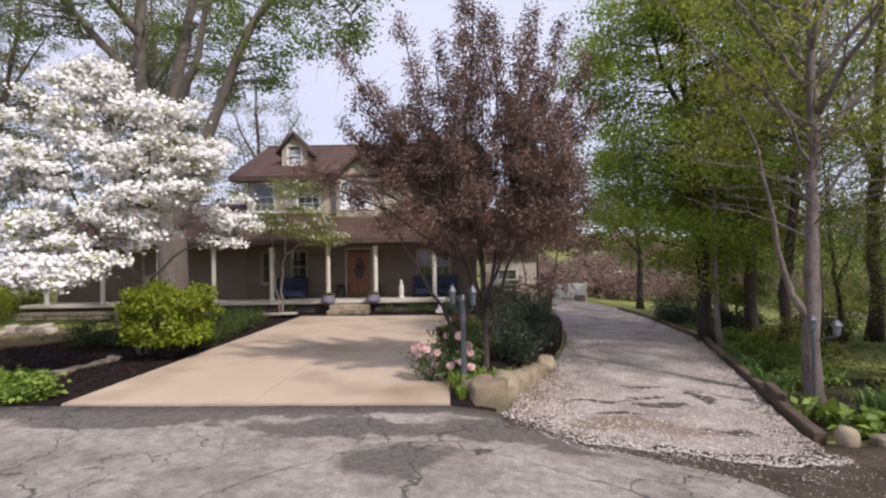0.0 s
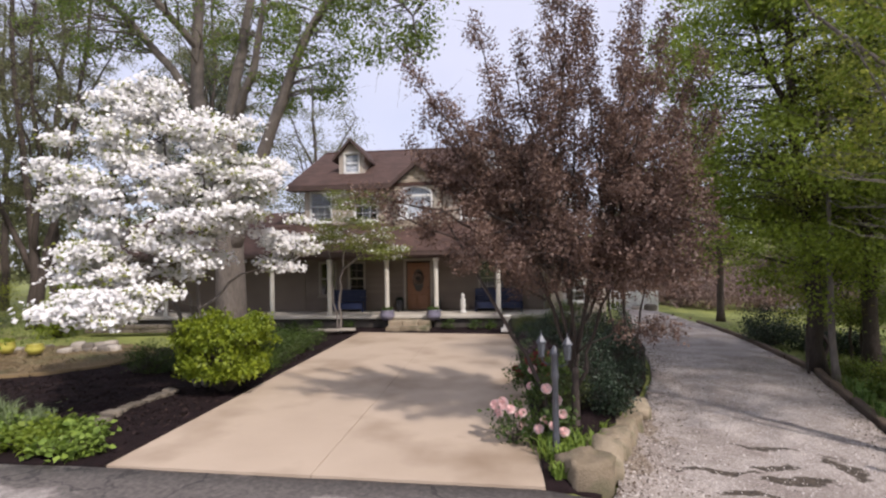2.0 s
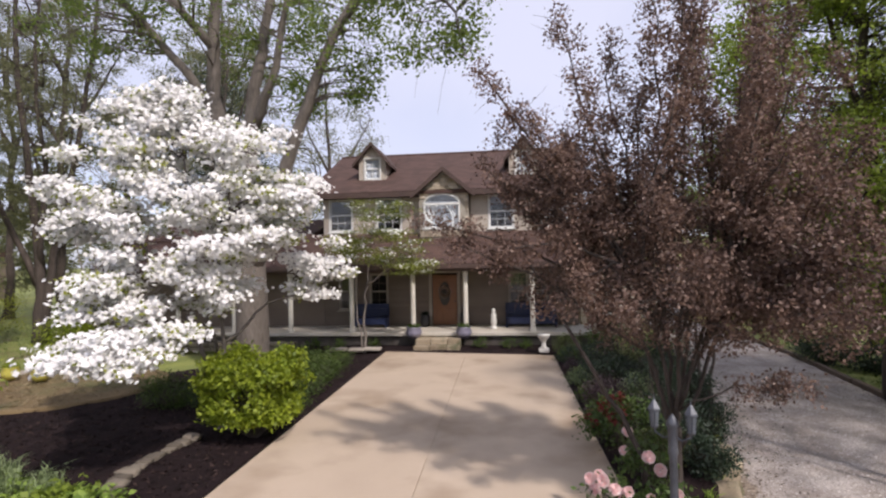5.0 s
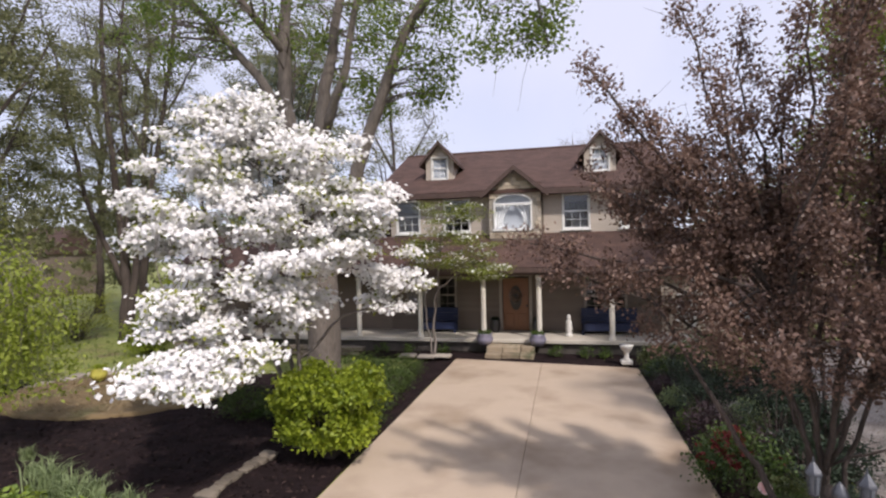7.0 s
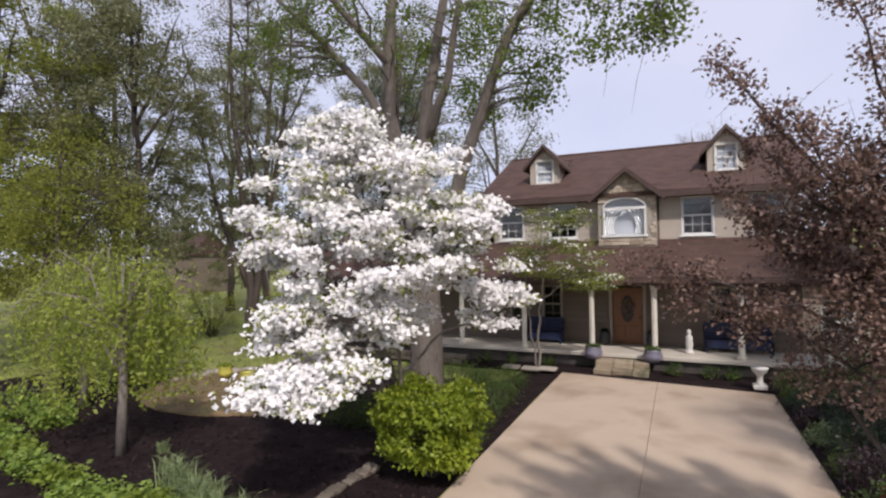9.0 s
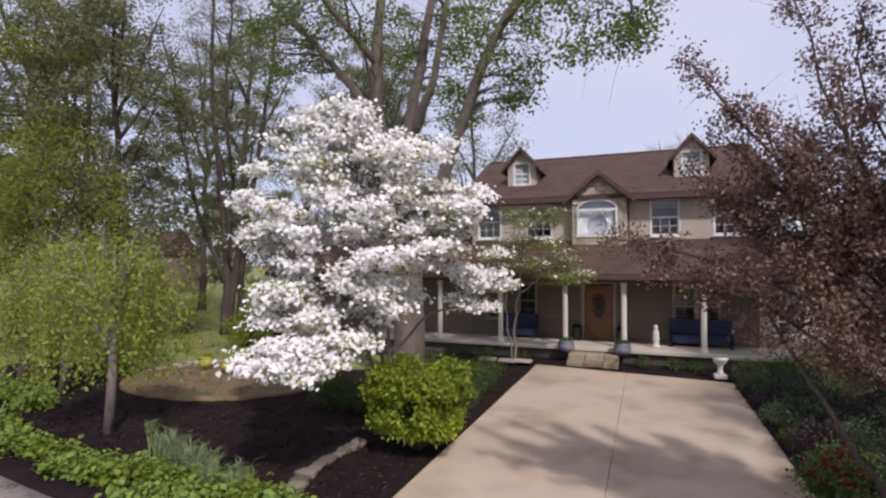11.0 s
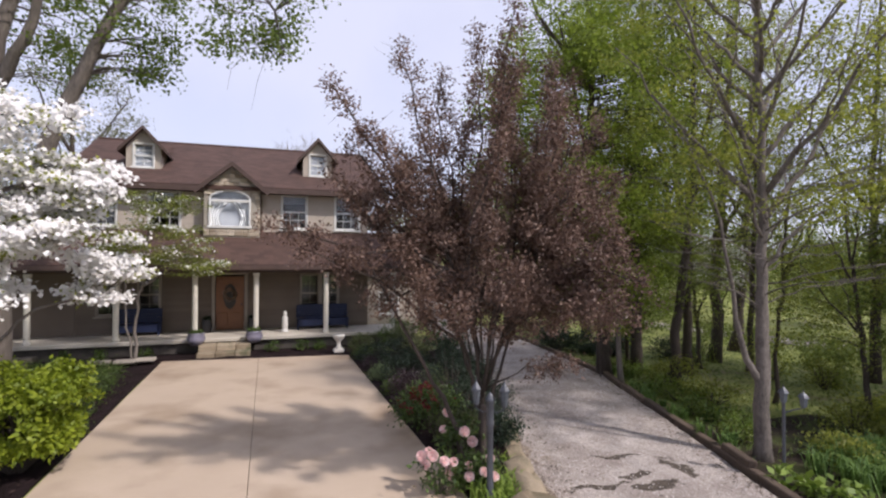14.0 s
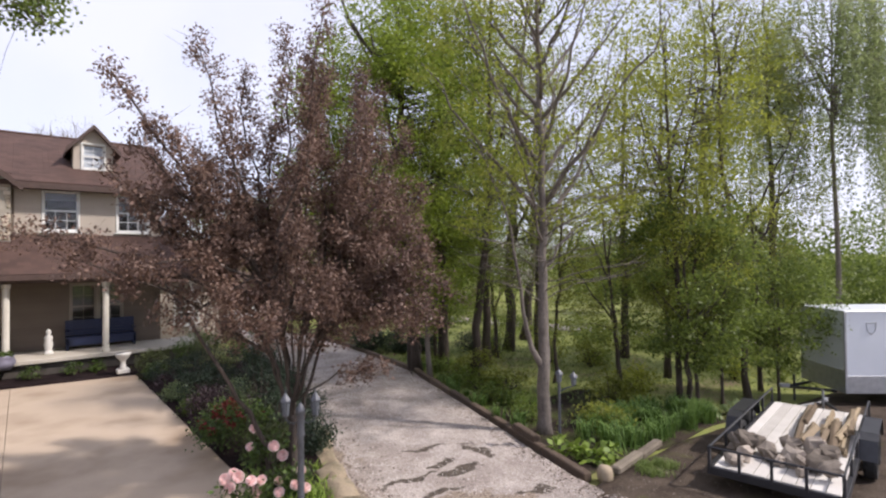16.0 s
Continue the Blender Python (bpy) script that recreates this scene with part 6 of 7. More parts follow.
# ---- shrubs, flowers and ground plants ----
def shrub(name, at, size, mat, count, label, seed, ll=0.07, lw=0.04, category="shrub", group="", extra=(), clumps=60, up=0.3, clump=0.16, low=0.0, square=1.0, floor=0.02, taper=0.0):
    """A shrub of short stems and leaf clumps filling a lumpy dome of the given size."""
    rng = np.random.default_rng(seed)
    x, y, z = at
    ob = thing(name, at, label, category, group)
    wood = Shape()
    cs = []
    for _ in range(clumps):
        d = rng.normal(size=3)
        d /= np.linalg.norm(d)
        q = rng.uniform(0.45, 1.0) ** 0.5 * (1 + 0.2 * noise.noise(Vector(d * 2 + seed)))
        d = np.sign(d) * np.abs(d) ** square
        c = np.array([d[0] * q * size[0] / 2, d[1] * q * size[1] / 2, size[2] * (0.52 + 0.46 * d[2] * q)])
        c[2] = max(c[2], low)
        c[:2] *= 1 - taper * (1 - c[2] / size[2])
        cs.append(c)
        wood.tube([(0.1 * c[0], 0.1 * c[1], 0), (0.5 * c[0], 0.5 * c[1], 0.55 * c[2]), tuple(c)], [0.012, 0.009, 0.004], 4, caps=False)
    part("woody_base", wood, BARK_DARK, ob, local=True)
    cs = np.array(cs)
    p = cs[rng.integers(0, len(cs), count)] + rng.normal(size=(count, 3)) * clump * np.array([1, 1, 0.7])
    p[:, 2] = np.maximum(p[:, 2], floor)
    part("foliage", leaf_mesh("foliage", p, ll, lw, rng, up=up), mat, ob)
    for ename, emat, n, el, ew, spread in extra:
        heads = cs[rng.permutation(len(cs))[:n]]
        heads = heads[np.argsort(-heads[:, 2])]
        for h in heads:
            q = h + np.clip(rng.normal(size=(40, 3)), -1.3, 1.3) * spread + np.array([0, 0, 0.1])
            part(ename, leaf_mesh(ename, q, el, ew, rng, up=0.8), emat, ob)
    return ob


shrub("burning_bush", (-6.42, 13.35, -0.03), (2.0, 1.7, 1.66), L_LIME, 15000, "broad flat-topped yellow-green shrub in the mulch", 301, 0.095, 0.055, clumps=230, clump=0.085, low=0.5, square=0.6, floor=0.3, taper=0.28)
for k, (x, y, sx, sy, h) in enumerate([(-6.75, 15.0, 1.3, 1.5, 0.6), (-6.85, 16.5, 1.4, 1.7, 0.6), (-7.0, 18.0, 1.5, 1.7, 0.55), (-7.2, 19.6, 1.6, 1.7, 0.55), (-8.3, 15.6, 1.4, 1.4, 0.5), (-8.6, 17.5, 1.6, 1.6, 0.6), (-8.6, 19.6, 1.8, 1.8, 0.6), (-9.6, 15.4, 1.2, 1.2, 0.7)]):
    shrub("spreading_juniper", (x, y, float(gz(x, y)) + 0.05), (sx, sy, h), L_DEEP, 3600, "low spreading dark green ground shrub", 310 + k, 0.06, 0.02, group="low shrubs", clumps=50, clump=0.14, up=0.8)

BED = [(0.65, 12.2, 0.8, 0.6, L_MOSS), (1.25, 13.3, 1.0, 0.95, L_DARK), (1.5, 14.9, 1.2, 1.2, L_DARK), (2.35, 15.6, 1.1, 0.9, L_DARK), (0.55, 15.3, 0.9, 0.7, L_PLUM), (0.7, 16.6, 1.1, 0.85, L_DARK), (2.05, 17.2, 1.4, 1.35, L_DARK), (2.95, 18.6, 1.2, 1.1, L_DARK), (1.05, 18.2, 1.2, 1.15, L_DARK), (1.95, 20.0, 1.5, 1.3, L_MOSS), (0.55, 19.7, 1.0, 0.7, L_DARK),
       (3.35, 20.6, 1.2, 1.2, L_DEEP), (2.15, 13.9, 0.9, 0.6, L_DARK), (1.45, 12.2, 0.8, 0.5, L_DARK), (1.85, 21.8, 1.6, 1.2, L_DEEP), (0.5, 21.3, 0.9, 0.75, L_MOSS), (0.4, 16.0, 0.5, 0.35, L_DEEP), (0.4, 17.6, 0.55, 0.4, L_SAGE), (0.4, 18.7, 0.5, 0.4, L_PLUM), (1.35, 16.0, 0.8, 0.6, L_SAGE), (1.05, 14.2, 0.7, 0.55, L_PLUM), (0.4, 20.6, 0.5, 0.4, L_DEEP)]
for k, (x, y, s, h, mat) in enumerate(BED):
    shrub("bed_shrub", (x, y, 0.0), (s, s, h), mat, 2600, {L_DARK: "dense dark evergreen shrub in the raised bed", L_MOSS: "rounded olive-green shrub in the raised bed", L_PLUM: "low plum-leaved shrub in the raised bed", L_SAGE: "low grey-green plant in the raised bed"}.get(mat, "leafy green shrub in the raised bed"), 330 + k, 0.055, 0.028, group="bed shrubs", clumps=46, clump=0.1)
stone_row("bed_rock", [(0.9, 17.3), (1.5, 17.5), (1.9, 18.1)], 0.5, GREYSTONE, "tan-grey rock among the bed shrubs", "rock", 16, drop=-0.3, group="bed rocks")
stone_row("bed_rock", [(0.5, 15.9), (0.95, 15.95)], 0.36, GREYSTONE, "tan-grey rock among the bed shrubs", "rock", 17, drop=0.0, group="bed rocks")
shrub("azalea", (0.45, 13.1, 0.0), (1.2, 1.3, 0.85), L_ROSE, 2400, "azalea with clusters of red flowers", 352, 0.06, 0.035, clumps=44, clump=0.11, extra=[("bloom", F_RED, 15, 0.06, 0.05, 0.034)])
shrub("azalea", (0.45, 14.0, 0.0), (0.9, 0.9, 0.6), L_ROSE, 1500, "azalea with clusters of red flowers", 353, 0.06, 0.035, clumps=30, clump=0.1, extra=[("bloom", F_RED, 7, 0.055, 0.045, 0.032)])


def rose_bloom(seed):
    """An open bloom: three rings of cupped petals."""
    rng = np.random.default_rng(seed)
    sh = Shape()
    for n, r, tilt, lift in ((6, 0.062, 0.25, 0.0), (6, 0.048, 0.7, 0.012), (4, 0.028, 1.15, 0.022)):
        for k in range(n):
            a = 6.283 * (k + 0.5 * rng.random()) / n
            w = 6.283 / n * 0.62
            pts = []
            for u in (0.12, 0.6, 1.0):
                for q in (-1, 0, 1):
                    rr = r * u * (1.0 if q == 0 else 0.94)
                    b = a + q * w * (0.6 + 0.4 * u)
                    z = lift + r * u * u * math.tan(tilt) * 0.55 + (0.006 * u if q else 0) + rng.normal() * 0.0015
                    pts.append((rr * math.cos(b), rr * math.sin(b), z))
            sh.add(pts, [(0, 1, 4, 3), (1, 2, 5, 4), (3, 4, 7, 6), (4, 5, 8, 7)])
    return sh.mesh("bloom", smooth=True)


def rose_bush(x, y, size, height, blooms, seed):
    """A rose bush of thin canes with its blooms set on it one by one."""
    ob = shrub("rose_bush", (x, y, 0.0), (size, size, height), L_ROSE, 420, "rose bush with large pale pink blooms", seed, 0.075, 0.042, group="roses", clumps=14, clump=0.08)
    rng = np.random.default_rng(seed)
    spots = []
    while len(spots) < blooms:
        a, q = rng.uniform(2.6, 5.6), size * 0.5 * rng.uniform(0.5, 1.25)
        p = Vector((q * math.cos(a), q * math.sin(a), height * rng.uniform(0.5, 1.15)))
        if all((p - o).length > 0.1 for o in spots):
            spots.append(p)
    for k, p in enumerate(spots):
        flower = part("bloom", ROSES[(seed + k) % 3], F_PINK, ob, "open pale pink rose bloom")
        flower.matrix_local = Matrix.Translation(p) @ look((0, 0, 0), (rng.normal() * 0.3 + 0.2, 0.8, -0.6 + rng.normal() * 0.2)) @ Matrix.Scale(rng.uniform(1.15, 1.5), 4)


ROSES = [rose_bloom(k) for k in (1, 2, 3)]
for k, (x, y, s, h, n) in enumerate([(-0.28, 10.5, 0.62, 0.6, 7), (0.12, 10.45, 0.5, 0.5, 3), (0.3, 11.2, 0.55, 0.95, 4), (0.4, 10.4, 0.42, 0.5, 3)]):
    rose_bush(x, y, s, h, n, 350 + k)


def blades(name, spots, height, count, mat, label, category, seed, lean=0.5, width=0.016, group=""):
    """A tuft of long arching blades at each spot."""
    rng = np.random.default_rng(seed)
    for x, y, s in spots:
        z = float(gz(x, y)) + 0.04
        sh = Shape()
        for _ in range(count):
            a, h = rng.random() * 6.28, height * s * rng.uniform(0.6, 1.15)
            b = Vector((math.cos(a), math.sin(a), 0)) * h * lean * rng.uniform(0.2, 1.0)
            o = Vector((rng.normal() * 0.1 * s, rng.normal() * 0.1 * s, 0))
            side = Vector((-math.sin(a), math.cos(a), 0)) * width
            m, t = o + b * 0.4 + Vector((0, 0, h * 0.75)), o + b + Vector((0, 0, h * 0.85))
            sh.add([o - side, o + side, m + side * 0.8, m - side * 0.8, t], [(0, 1, 2, 3), (3, 2, 4)])
        ob = thing(name, (x, y, z), label, category, group)
        part("foliage", sh, mat, ob, local=True)


rng = np.random.default_rng(360)
blades("daylily", [(-10.5 + 0.21 * k + rng.normal() * 0.08, 11.3 - 0.05 * k + rng.normal() * 0.14, rng.uniform(0.85, 1.2) * (1.0 if k < 6 else 0.75)) for k in range(12)] + [(-11.3, 11.7, 0.6), (-12.3, 12.4, 0.5)], 0.55, 64, L_SAGE, "tuft of pale green daylily blades in mulch", "plant", 361, lean=0.85, width=0.012, group="daylilies")
blades("iris", [(8.7 + rng.uniform(-1.5, 3.2), 10.0 + rng.uniform(-0.7, 0.9), rng.uniform(0.8, 1.2)) for _ in range(52)] + [(6.75, 12.6, 0.8), (7.25, 14.0, 0.9), (7.8, 15.5, 0.8), (8.1, 16.2, 0.8)], 0.5, 44, L_IRIS, "clump of green iris blades at the wood's edge", "plant", 362, lean=0.95, group="iris clumps")
blades("iris", [(0.55, 10.0, 0.9), (0.7, 10.3, 0.9), (0.42, 9.7, 0.7), (0.25, 9.75, 0.7), (0.55, 9.8, 0.7), (0.2, 10.15, 0.7), (0.5, 10.4, 0.8), (0.25, 9.35, 0.5), (0.85, 10.5, 0.8), (1.2, 11.5, 0.7), (1.6, 12.5, 0.8), (2.2, 14.7, 0.8), (2.0, 13.6, 0.7)], 0.45, 46, L_HOSTA, "arching green blades at the bed's edge", "plant", 363, lean=0.9, group="bed lilies")
blades("grass_tuft", [(6.5 + 0.9 * rng.random(), 8.25 + 0.5 * rng.random(), rng.uniform(0.6, 1.1)) for _ in range(16)], 0.16, 40, L_BLADE, "short tuft of grass on the dirt verge", "grass", 365, lean=1.1, width=0.008, group="verge grass")
KERB = [(y, gravel_right(y) + 0.55 + 0.35 * (k % 3)) for k, y in enumerate(np.linspace(11.9, 20.5, 26))]
blades("wild_lily", [(x, y, 0.75 + 0.25 * math.sin(7 * y)) for y, x in KERB if int(y * 10) % 3], 0.42, 34, L_IRIS, "green leafy blades behind the timber kerb", "plant", 364, lean=0.95, width=0.02, group="kerb plants")
for k, (y, x) in enumerate(KERB[::2]):
    shrub("fern", (x + 0.55, y + 0.3, float(gz(x + 0.55, y + 0.3)) + 0.02), (0.8, 0.8, 0.42), (L_UNDER, L_HOSTA, L_UNDER)[k % 3], 420, "low loose green plant at the wood's edge", 620 + k, 0.09, 0.045, "plant", "kerb ferns", clumps=22, clump=0.12, up=0.8)
MATS = [(-18.5 + 0.83 * k, 0.72 if k < 11 else 0.45) for k in range(15)] + [(-10.6 + 0.68 * k, 0.98 + 0.06 * (k % 2)) for k in range(6)]
for k, (x, off) in enumerate(MATS):
    y = road_edge(x) + off + 0.08 * math.sin(k * 2.1)
    shrub("groundcover_plant", (x, y, float(gz(x, y)) + 0.05), (0.95, 0.56, 0.26), L_GREEN if k % 3 == 1 else L_HOSTA, 400, "mat of broad bright green leaves beside the road", 370 + k, 0.11, 0.08, "plant", "roadside groundcover", clumps=40, clump=0.1, up=1.3)
for k, (x, y, s, h) in enumerate([(-17.6, 12.9, 1.1, 0.6), (-18.8, 12.6, 1.2, 0.7), (-16.6, 12.6, 0.8, 0.4)]):
    shrub("garden_plant", (x, y, float(gz(x, y)) + 0.05), (s, s, h), L_HOSTA, 800, "leafy green perennial at the bed's corner", 390 + k, 0.1, 0.06, "plant", "perennials", clumps=26, clump=0.12)
for k, (x, y, w) in enumerate([(6.12, 10.15, 0.5), (6.35, 9.75, 0.45), (6.15, 9.45, 0.5), (6.4, 9.15, 0.45), (6.65, 9.4, 0.5), (12.4, 9.5, 0.8), (13.1, 9.35, 0.8), (11.7, 9.6, 0.7)]):
    shrub("hosta", (x, y, float(gz(x, y)) + 0.06), (w, w, 0.26), L_HOSTA if k < 5 else L_SAGE, 46, "low hosta with broad yellow-green leaves", 395 + k, 0.17, 0.11, "plant", "hostas", clumps=12, clump=0.06, up=1.0)
rng = np.random.default_rng(400)
for k in range(13):
    x, y = 8.0 + rng.random() * 11, 10.3 + rng.random() * 11
    if x < gravel_right(y) + 0.8:
        continue
    s = rng.uniform(0.8, 1.5)
    shrub("woodland_shrub", (x, y, float(gz(x, y))), (s, s, s * rng.uniform(0.5, 1.0)), [L_WOOD, L_FRESH, L_MAPLE][k % 3], 1100, "loose green undergrowth shrub in the wood", 410 + k, 0.08, 0.05, group="undergrowth", clumps=30, clump=0.18)
for k, (x, y, s, h) in enumerate([(10.2, 24.5, 1.7, 0.95), (11.3, 23.7, 1.8, 0.95), (12.3, 23.0, 1.6, 0.9), (14.6, 21.9, 1.8, 0.95), (11.4, 27.0, 2.2, 1.3)]):
    shrub("dark_yew", (x, y, float(gz(x, y))), (s, s, h), L_DARK, 3200, "dark clipped evergreen mound beyond the gravel", 440 + k, 0.08, 0.04, group="yews", clumps=60, clump=0.2)
for k, (x, y, s, h) in enumerate([(-21, 18.5, 2.2, 2.0), (-23.5, 17.0, 2.5, 2.4), (-18.9, 22.4, 1.8, 1.6), (-25.5, 20.5, 2.6, 2.4), (-19.2, 16.6, 1.2, 1.1), (-20.6, 26.5, 2.4, 2.6), (-23.2, 28.5, 2.8, 3.0), (-26.5, 26.0, 3.0, 2.8), (-29.5, 22.5, 3.2, 3.0)]):
    shrub("garden_shrub", (x, y, float(gz(x, y))), (s, s, h), L_LIME if k % 2 == 0 else L_FRESH, 3000, "yellow-green garden shrub beyond the mulch", 450 + k, 0.09, 0.055, group="lawn shrubs", clumps=60, clump=0.22)
for k, x in enumerate([-8.9, -7.9, -6.6, -2.5, -1.4, -0.9]):
    shrub("porch_plant", (x, 22.9, 0.05), (0.5, 0.45, 0.32), L_DEEP, 240, "small dark green plant in the porch bed", 470 + k, 0.07, 0.045, "plant", "porch plants", clumps=14, clump=0.07)
tree("redbud_tree", (16.5, 47, float(gz(16.5, 47))), [([(16.5, 47, float(gz(16.5, 47)) - 0.1), (16.4, 47, 1.6), (16.2, 47, 3.6)], 0.1, 0.03)], [((16.2, 47, 3.4), (2.6, 2.0, 1.5), 70)], "redbud tree in dusky pink blossom", bark=BARK_DARK, crowns=[("blossom", F_MAUVE, 3500, 0.12, 0.09, 0.2, False, 1.0)], clump=(0.4, 0.4, 0.3), seed=480)


def lawn_tufts():
    rng = np.random.default_rng(490)
    p = []
    for _ in range(26000):
        if rng.random() < 0.6:
            x, y = rng.uniform(6.5, 26), rng.uniform(9.5, 30)
            if x < gravel_right(y) + 0.4:
                continue
        else:
            x, y = rng.uniform(-34, -17), rng.uniform(13, 34)
        p.append((x, y, float(gz(x, y)) + 0.03 + 0.05 * n2(x, y, 0.35)))
    solid("grass", leaf_mesh("grass", p, 0.14, 0.035, rng, up=0.2), L_BLADE, "loose tufts of spring grass", "grass", kind="stuff")


lawn_tufts()


def leaf_litter():
    """Dry leaves and crumbs along the edges of the gravel."""
    rng = np.random.default_rng(495)
    p = []
    for k in range(2600):
        y = 8.2 + 14 * rng.random() ** 1.6
        w = gravel_right(y) - gravel_left(y)
        u = abs(rng.normal()) * 0.16 if k % 3 else 1 - abs(rng.normal()) * 0.07
        x = gravel_left(y) + min(max(u, 0.01), 0.99) * w
        p.append((x, y, float(gz(x, y)) + 0.085 + 0.022 * (n2(x, y, 2.2) + 0.5 * n2(x, y, 6.82, 4.0))))
    solid("leaf_litter", leaf_mesh("leaf_litter", p, 0.05, 0.03, rng, up=1.6), L_LITTER, "dry brown leaf litter on the gravel's edge", "leaf litter", kind="stuff")


leaf_litter()


def straw():
    """Dry grass lying on the mound."""
    rng = np.random.default_rng(497)
    a, q = rng.random(3200) * 6.28, np.sqrt(rng.random(3200)) * 1.0
    p = [(x, y, float(gz(x, y)) + 0.13 + 0.05 * (n2(x, y, 1.7) + 0.5 * n2(x, y, 5.27, 4.0))) for x, y in zip(-14.7 + 3.36 * q * np.cos(a), 17.1 + 2.56 * q * np.sin(a))]
    solid("dry_grass", leaf_mesh("dry_grass", p, 0.16, 0.02, rng, up=1.2), L_STRAW, "matted dry straw-coloured grass on the mound", "grass", kind="stuff")


straw()


# ---- things ----
def lamp_post(x, y):
    z = -0.3
    ob = thing("lamp_post", (x, y, z), "slender blue-grey metal lamp post with two lanterns", "lamp post")
    ob.rotation_euler.z = radians(-33)
    part("post", Shape().lathe((0, 0, 0), [(0.1, 0), (0.1, 0.12), (0.075, 0.16), (0.066, 0.4), (0.05, 0.45), (0.042, 1.35), (0.058, 1.4), (0.05, 1.46), (0.053, 1.68), (0.07, 1.71), (0.066, 1.75), (0.03, 1.81), (0.006, 1.84)], 14), PEWTER, ob, local=True, smooth=True)
    for sg in (-1, 1):
        part("arm", Shape().tube([(0, 0, 1.6), (sg * 0.1, 0, 1.55), (sg * 0.19, 0, 1.6), (sg * 0.2, 0, 1.66)], 0.012, 6), PEWTER, ob, local=True)
        q = sg * 0.2
        lan = part("lantern", Shape().lathe((q, 0, 1.64), [(0.03, 0), (0.05, 0.02), (0.05, 0.035)], 6), PEWTER, ob, local=True)
        part("lantern_cap", Shape().lathe((q, 0, 1.86), [(0.078, 0), (0.072, 0.02), (0.036, 0.075), (0.012, 0.11), (0.005, 0.16)], 6), PEWTER, lan, local=True)
        part("lantern_glass", Shape().lathe((q, 0, 1.675), [(0.04, 0), (0.06, 0.185)], 6), FROST, lan, local=True)
        fr = Shape()
        for k in range(6):
            a = math.pi / 3 * k
            fr.tube([(q + 0.042 * math.cos(a), 0.042 * math.sin(a), 1.67), (q + 0.064 * math.cos(a), 0.064 * math.sin(a), 1.865)], 0.005, 4)
        part("lantern_frame", fr, PEWTER, lan, local=True)


lamp_post(0.3, 10.0)


def bench(x, y, z, w):
    ob = thing("porch_bench", (x, y, z), "dark blue painted wooden bench on the porch", "bench", "porch benches")
    for k in range(4):
        part("seat_slat", Shape().box((0, -0.18 + 0.115 * k, 0.43), (w, 0.1, 0.03), 0.006), BLUE, ob, local=True)
    for k in range(5):
        part("back_slat", Shape().box((0, 0.27, 0.5 + 0.105 * k), (w, 0.03, 0.1), 0.006), BLUE, ob, local=True)
    part("front_apron", Shape().box((0, -0.215, 0.28), (w, 0.03, 0.26), 0.006), BLUE, ob, local=True)
    for sx in (-1, 1):
        for sy in (-0.2, 0.25):
            part("leg", Shape().box((sx * (w / 2 - 0.05), sy, 0.21 if sy < 0 else 0.45), (0.07, 0.06, 0.42 if sy < 0 else 0.9), 0.008), BLUE, ob, local=True)
        part("armrest", Shape().box((sx * (w / 2 - 0.05), 0.0, 0.64), (0.08, 0.52, 0.035), 0.01), BLUE, ob, local=True)


bench(-0.5, 24.95, 0.52, 2.05)
bench(-7.15, 24.95, 0.52, 1.5)


def pot(x, y, z, r, h, mat, label, plant=None, seed=0):
    ob = thing("flower_pot", (x, y, z), label, "flower pot")
    part("bowl", Shape().lathe((0, 0, 0), [(r * 0.6, 0), (r * 0.95, h * 0.35), (r, h * 0.6), (r * 0.82, h * 0.9), (r * 0.95, h), (r * 0.8, h), (r * 0.7, h * 0.9)], 18), mat, ob, local=True, smooth=True)
    part("soil", Shape().lathe((0, 0, h * 0.86), [(r * 0.78, 0), (r * 0.7, 0.02)], 14), MULCH, ob, local=True)
    if plant:
        rng = np.random.default_rng(seed)
        p = np.clip(rng.normal(size=(260, 3)), -1.7, 1.7) * np.array([r * 0.4, r * 0.4, 0.04]) + np.array([0, 0, h + 0.04])
        part("plant", leaf_mesh("plant", p, 0.07, 0.04, rng, up=0.5), plant, ob)


pot(-5.0, 23.2, 0.36, 0.31, 0.4, CLAY, "round plum-grey glazed pot beside the steps", L_DEEP, 501)
pot(-3.1, 23.2, 0.36, 0.31, 0.4, CLAY, "round plum-grey glazed pot beside the steps", L_DEEP, 502)
for x in (-5.0, -3.15):
    pot(x + (0.15 if x < -4 else -0.05), 25.1, 0.52, 0.2, 0.5, BLACK, "tall black planter beside the front door", L_DARK, 503)
pot(-16.3, 17.7, 0.0, 0.24, 0.36, YELLOW, "yellow glazed pot on the grass mound", L_LIME, 504)
pot(-15.2, 17.6, 0.0, 0.26, 0.32, YELLOW, "yellow glazed pot on the grass mound", None)

solid("statue", Shape().lathe((-2.0, 24.35, 0.52), [(0.15, 0), (0.15, 0.06), (0.11, 0.08), (0.1, 0.18), (0.13, 0.3), (0.1, 0.45), (0.12, 0.56), (0.05, 0.62), (0.07, 0.68), (0.075, 0.74), (0.04, 0.8), (0.005, 0.82)], 14), PLASTER, "small white garden statue on the porch", "statue", at=(-2.0, 24.35, 0.52), smooth=True)
urn = thing("garden_urn", (-0.25, 21.85, 0.08), "white cast-stone urn on a square foot", "urn")
part("pedestal", Shape().box((0, 0, 0.06), (0.34, 0.34, 0.12), 0.015), PLASTER, urn, local=True)
part("bowl", Shape().lathe((0, 0, 0.12), [(0.13, 0), (0.08, 0.06), (0.07, 0.2), (0.1, 0.28), (0.18, 0.36), (0.21, 0.44), (0.23, 0.48), (0.19, 0.48), (0.16, 0.42)], 18), PLASTER, urn, local=True, smooth=True)

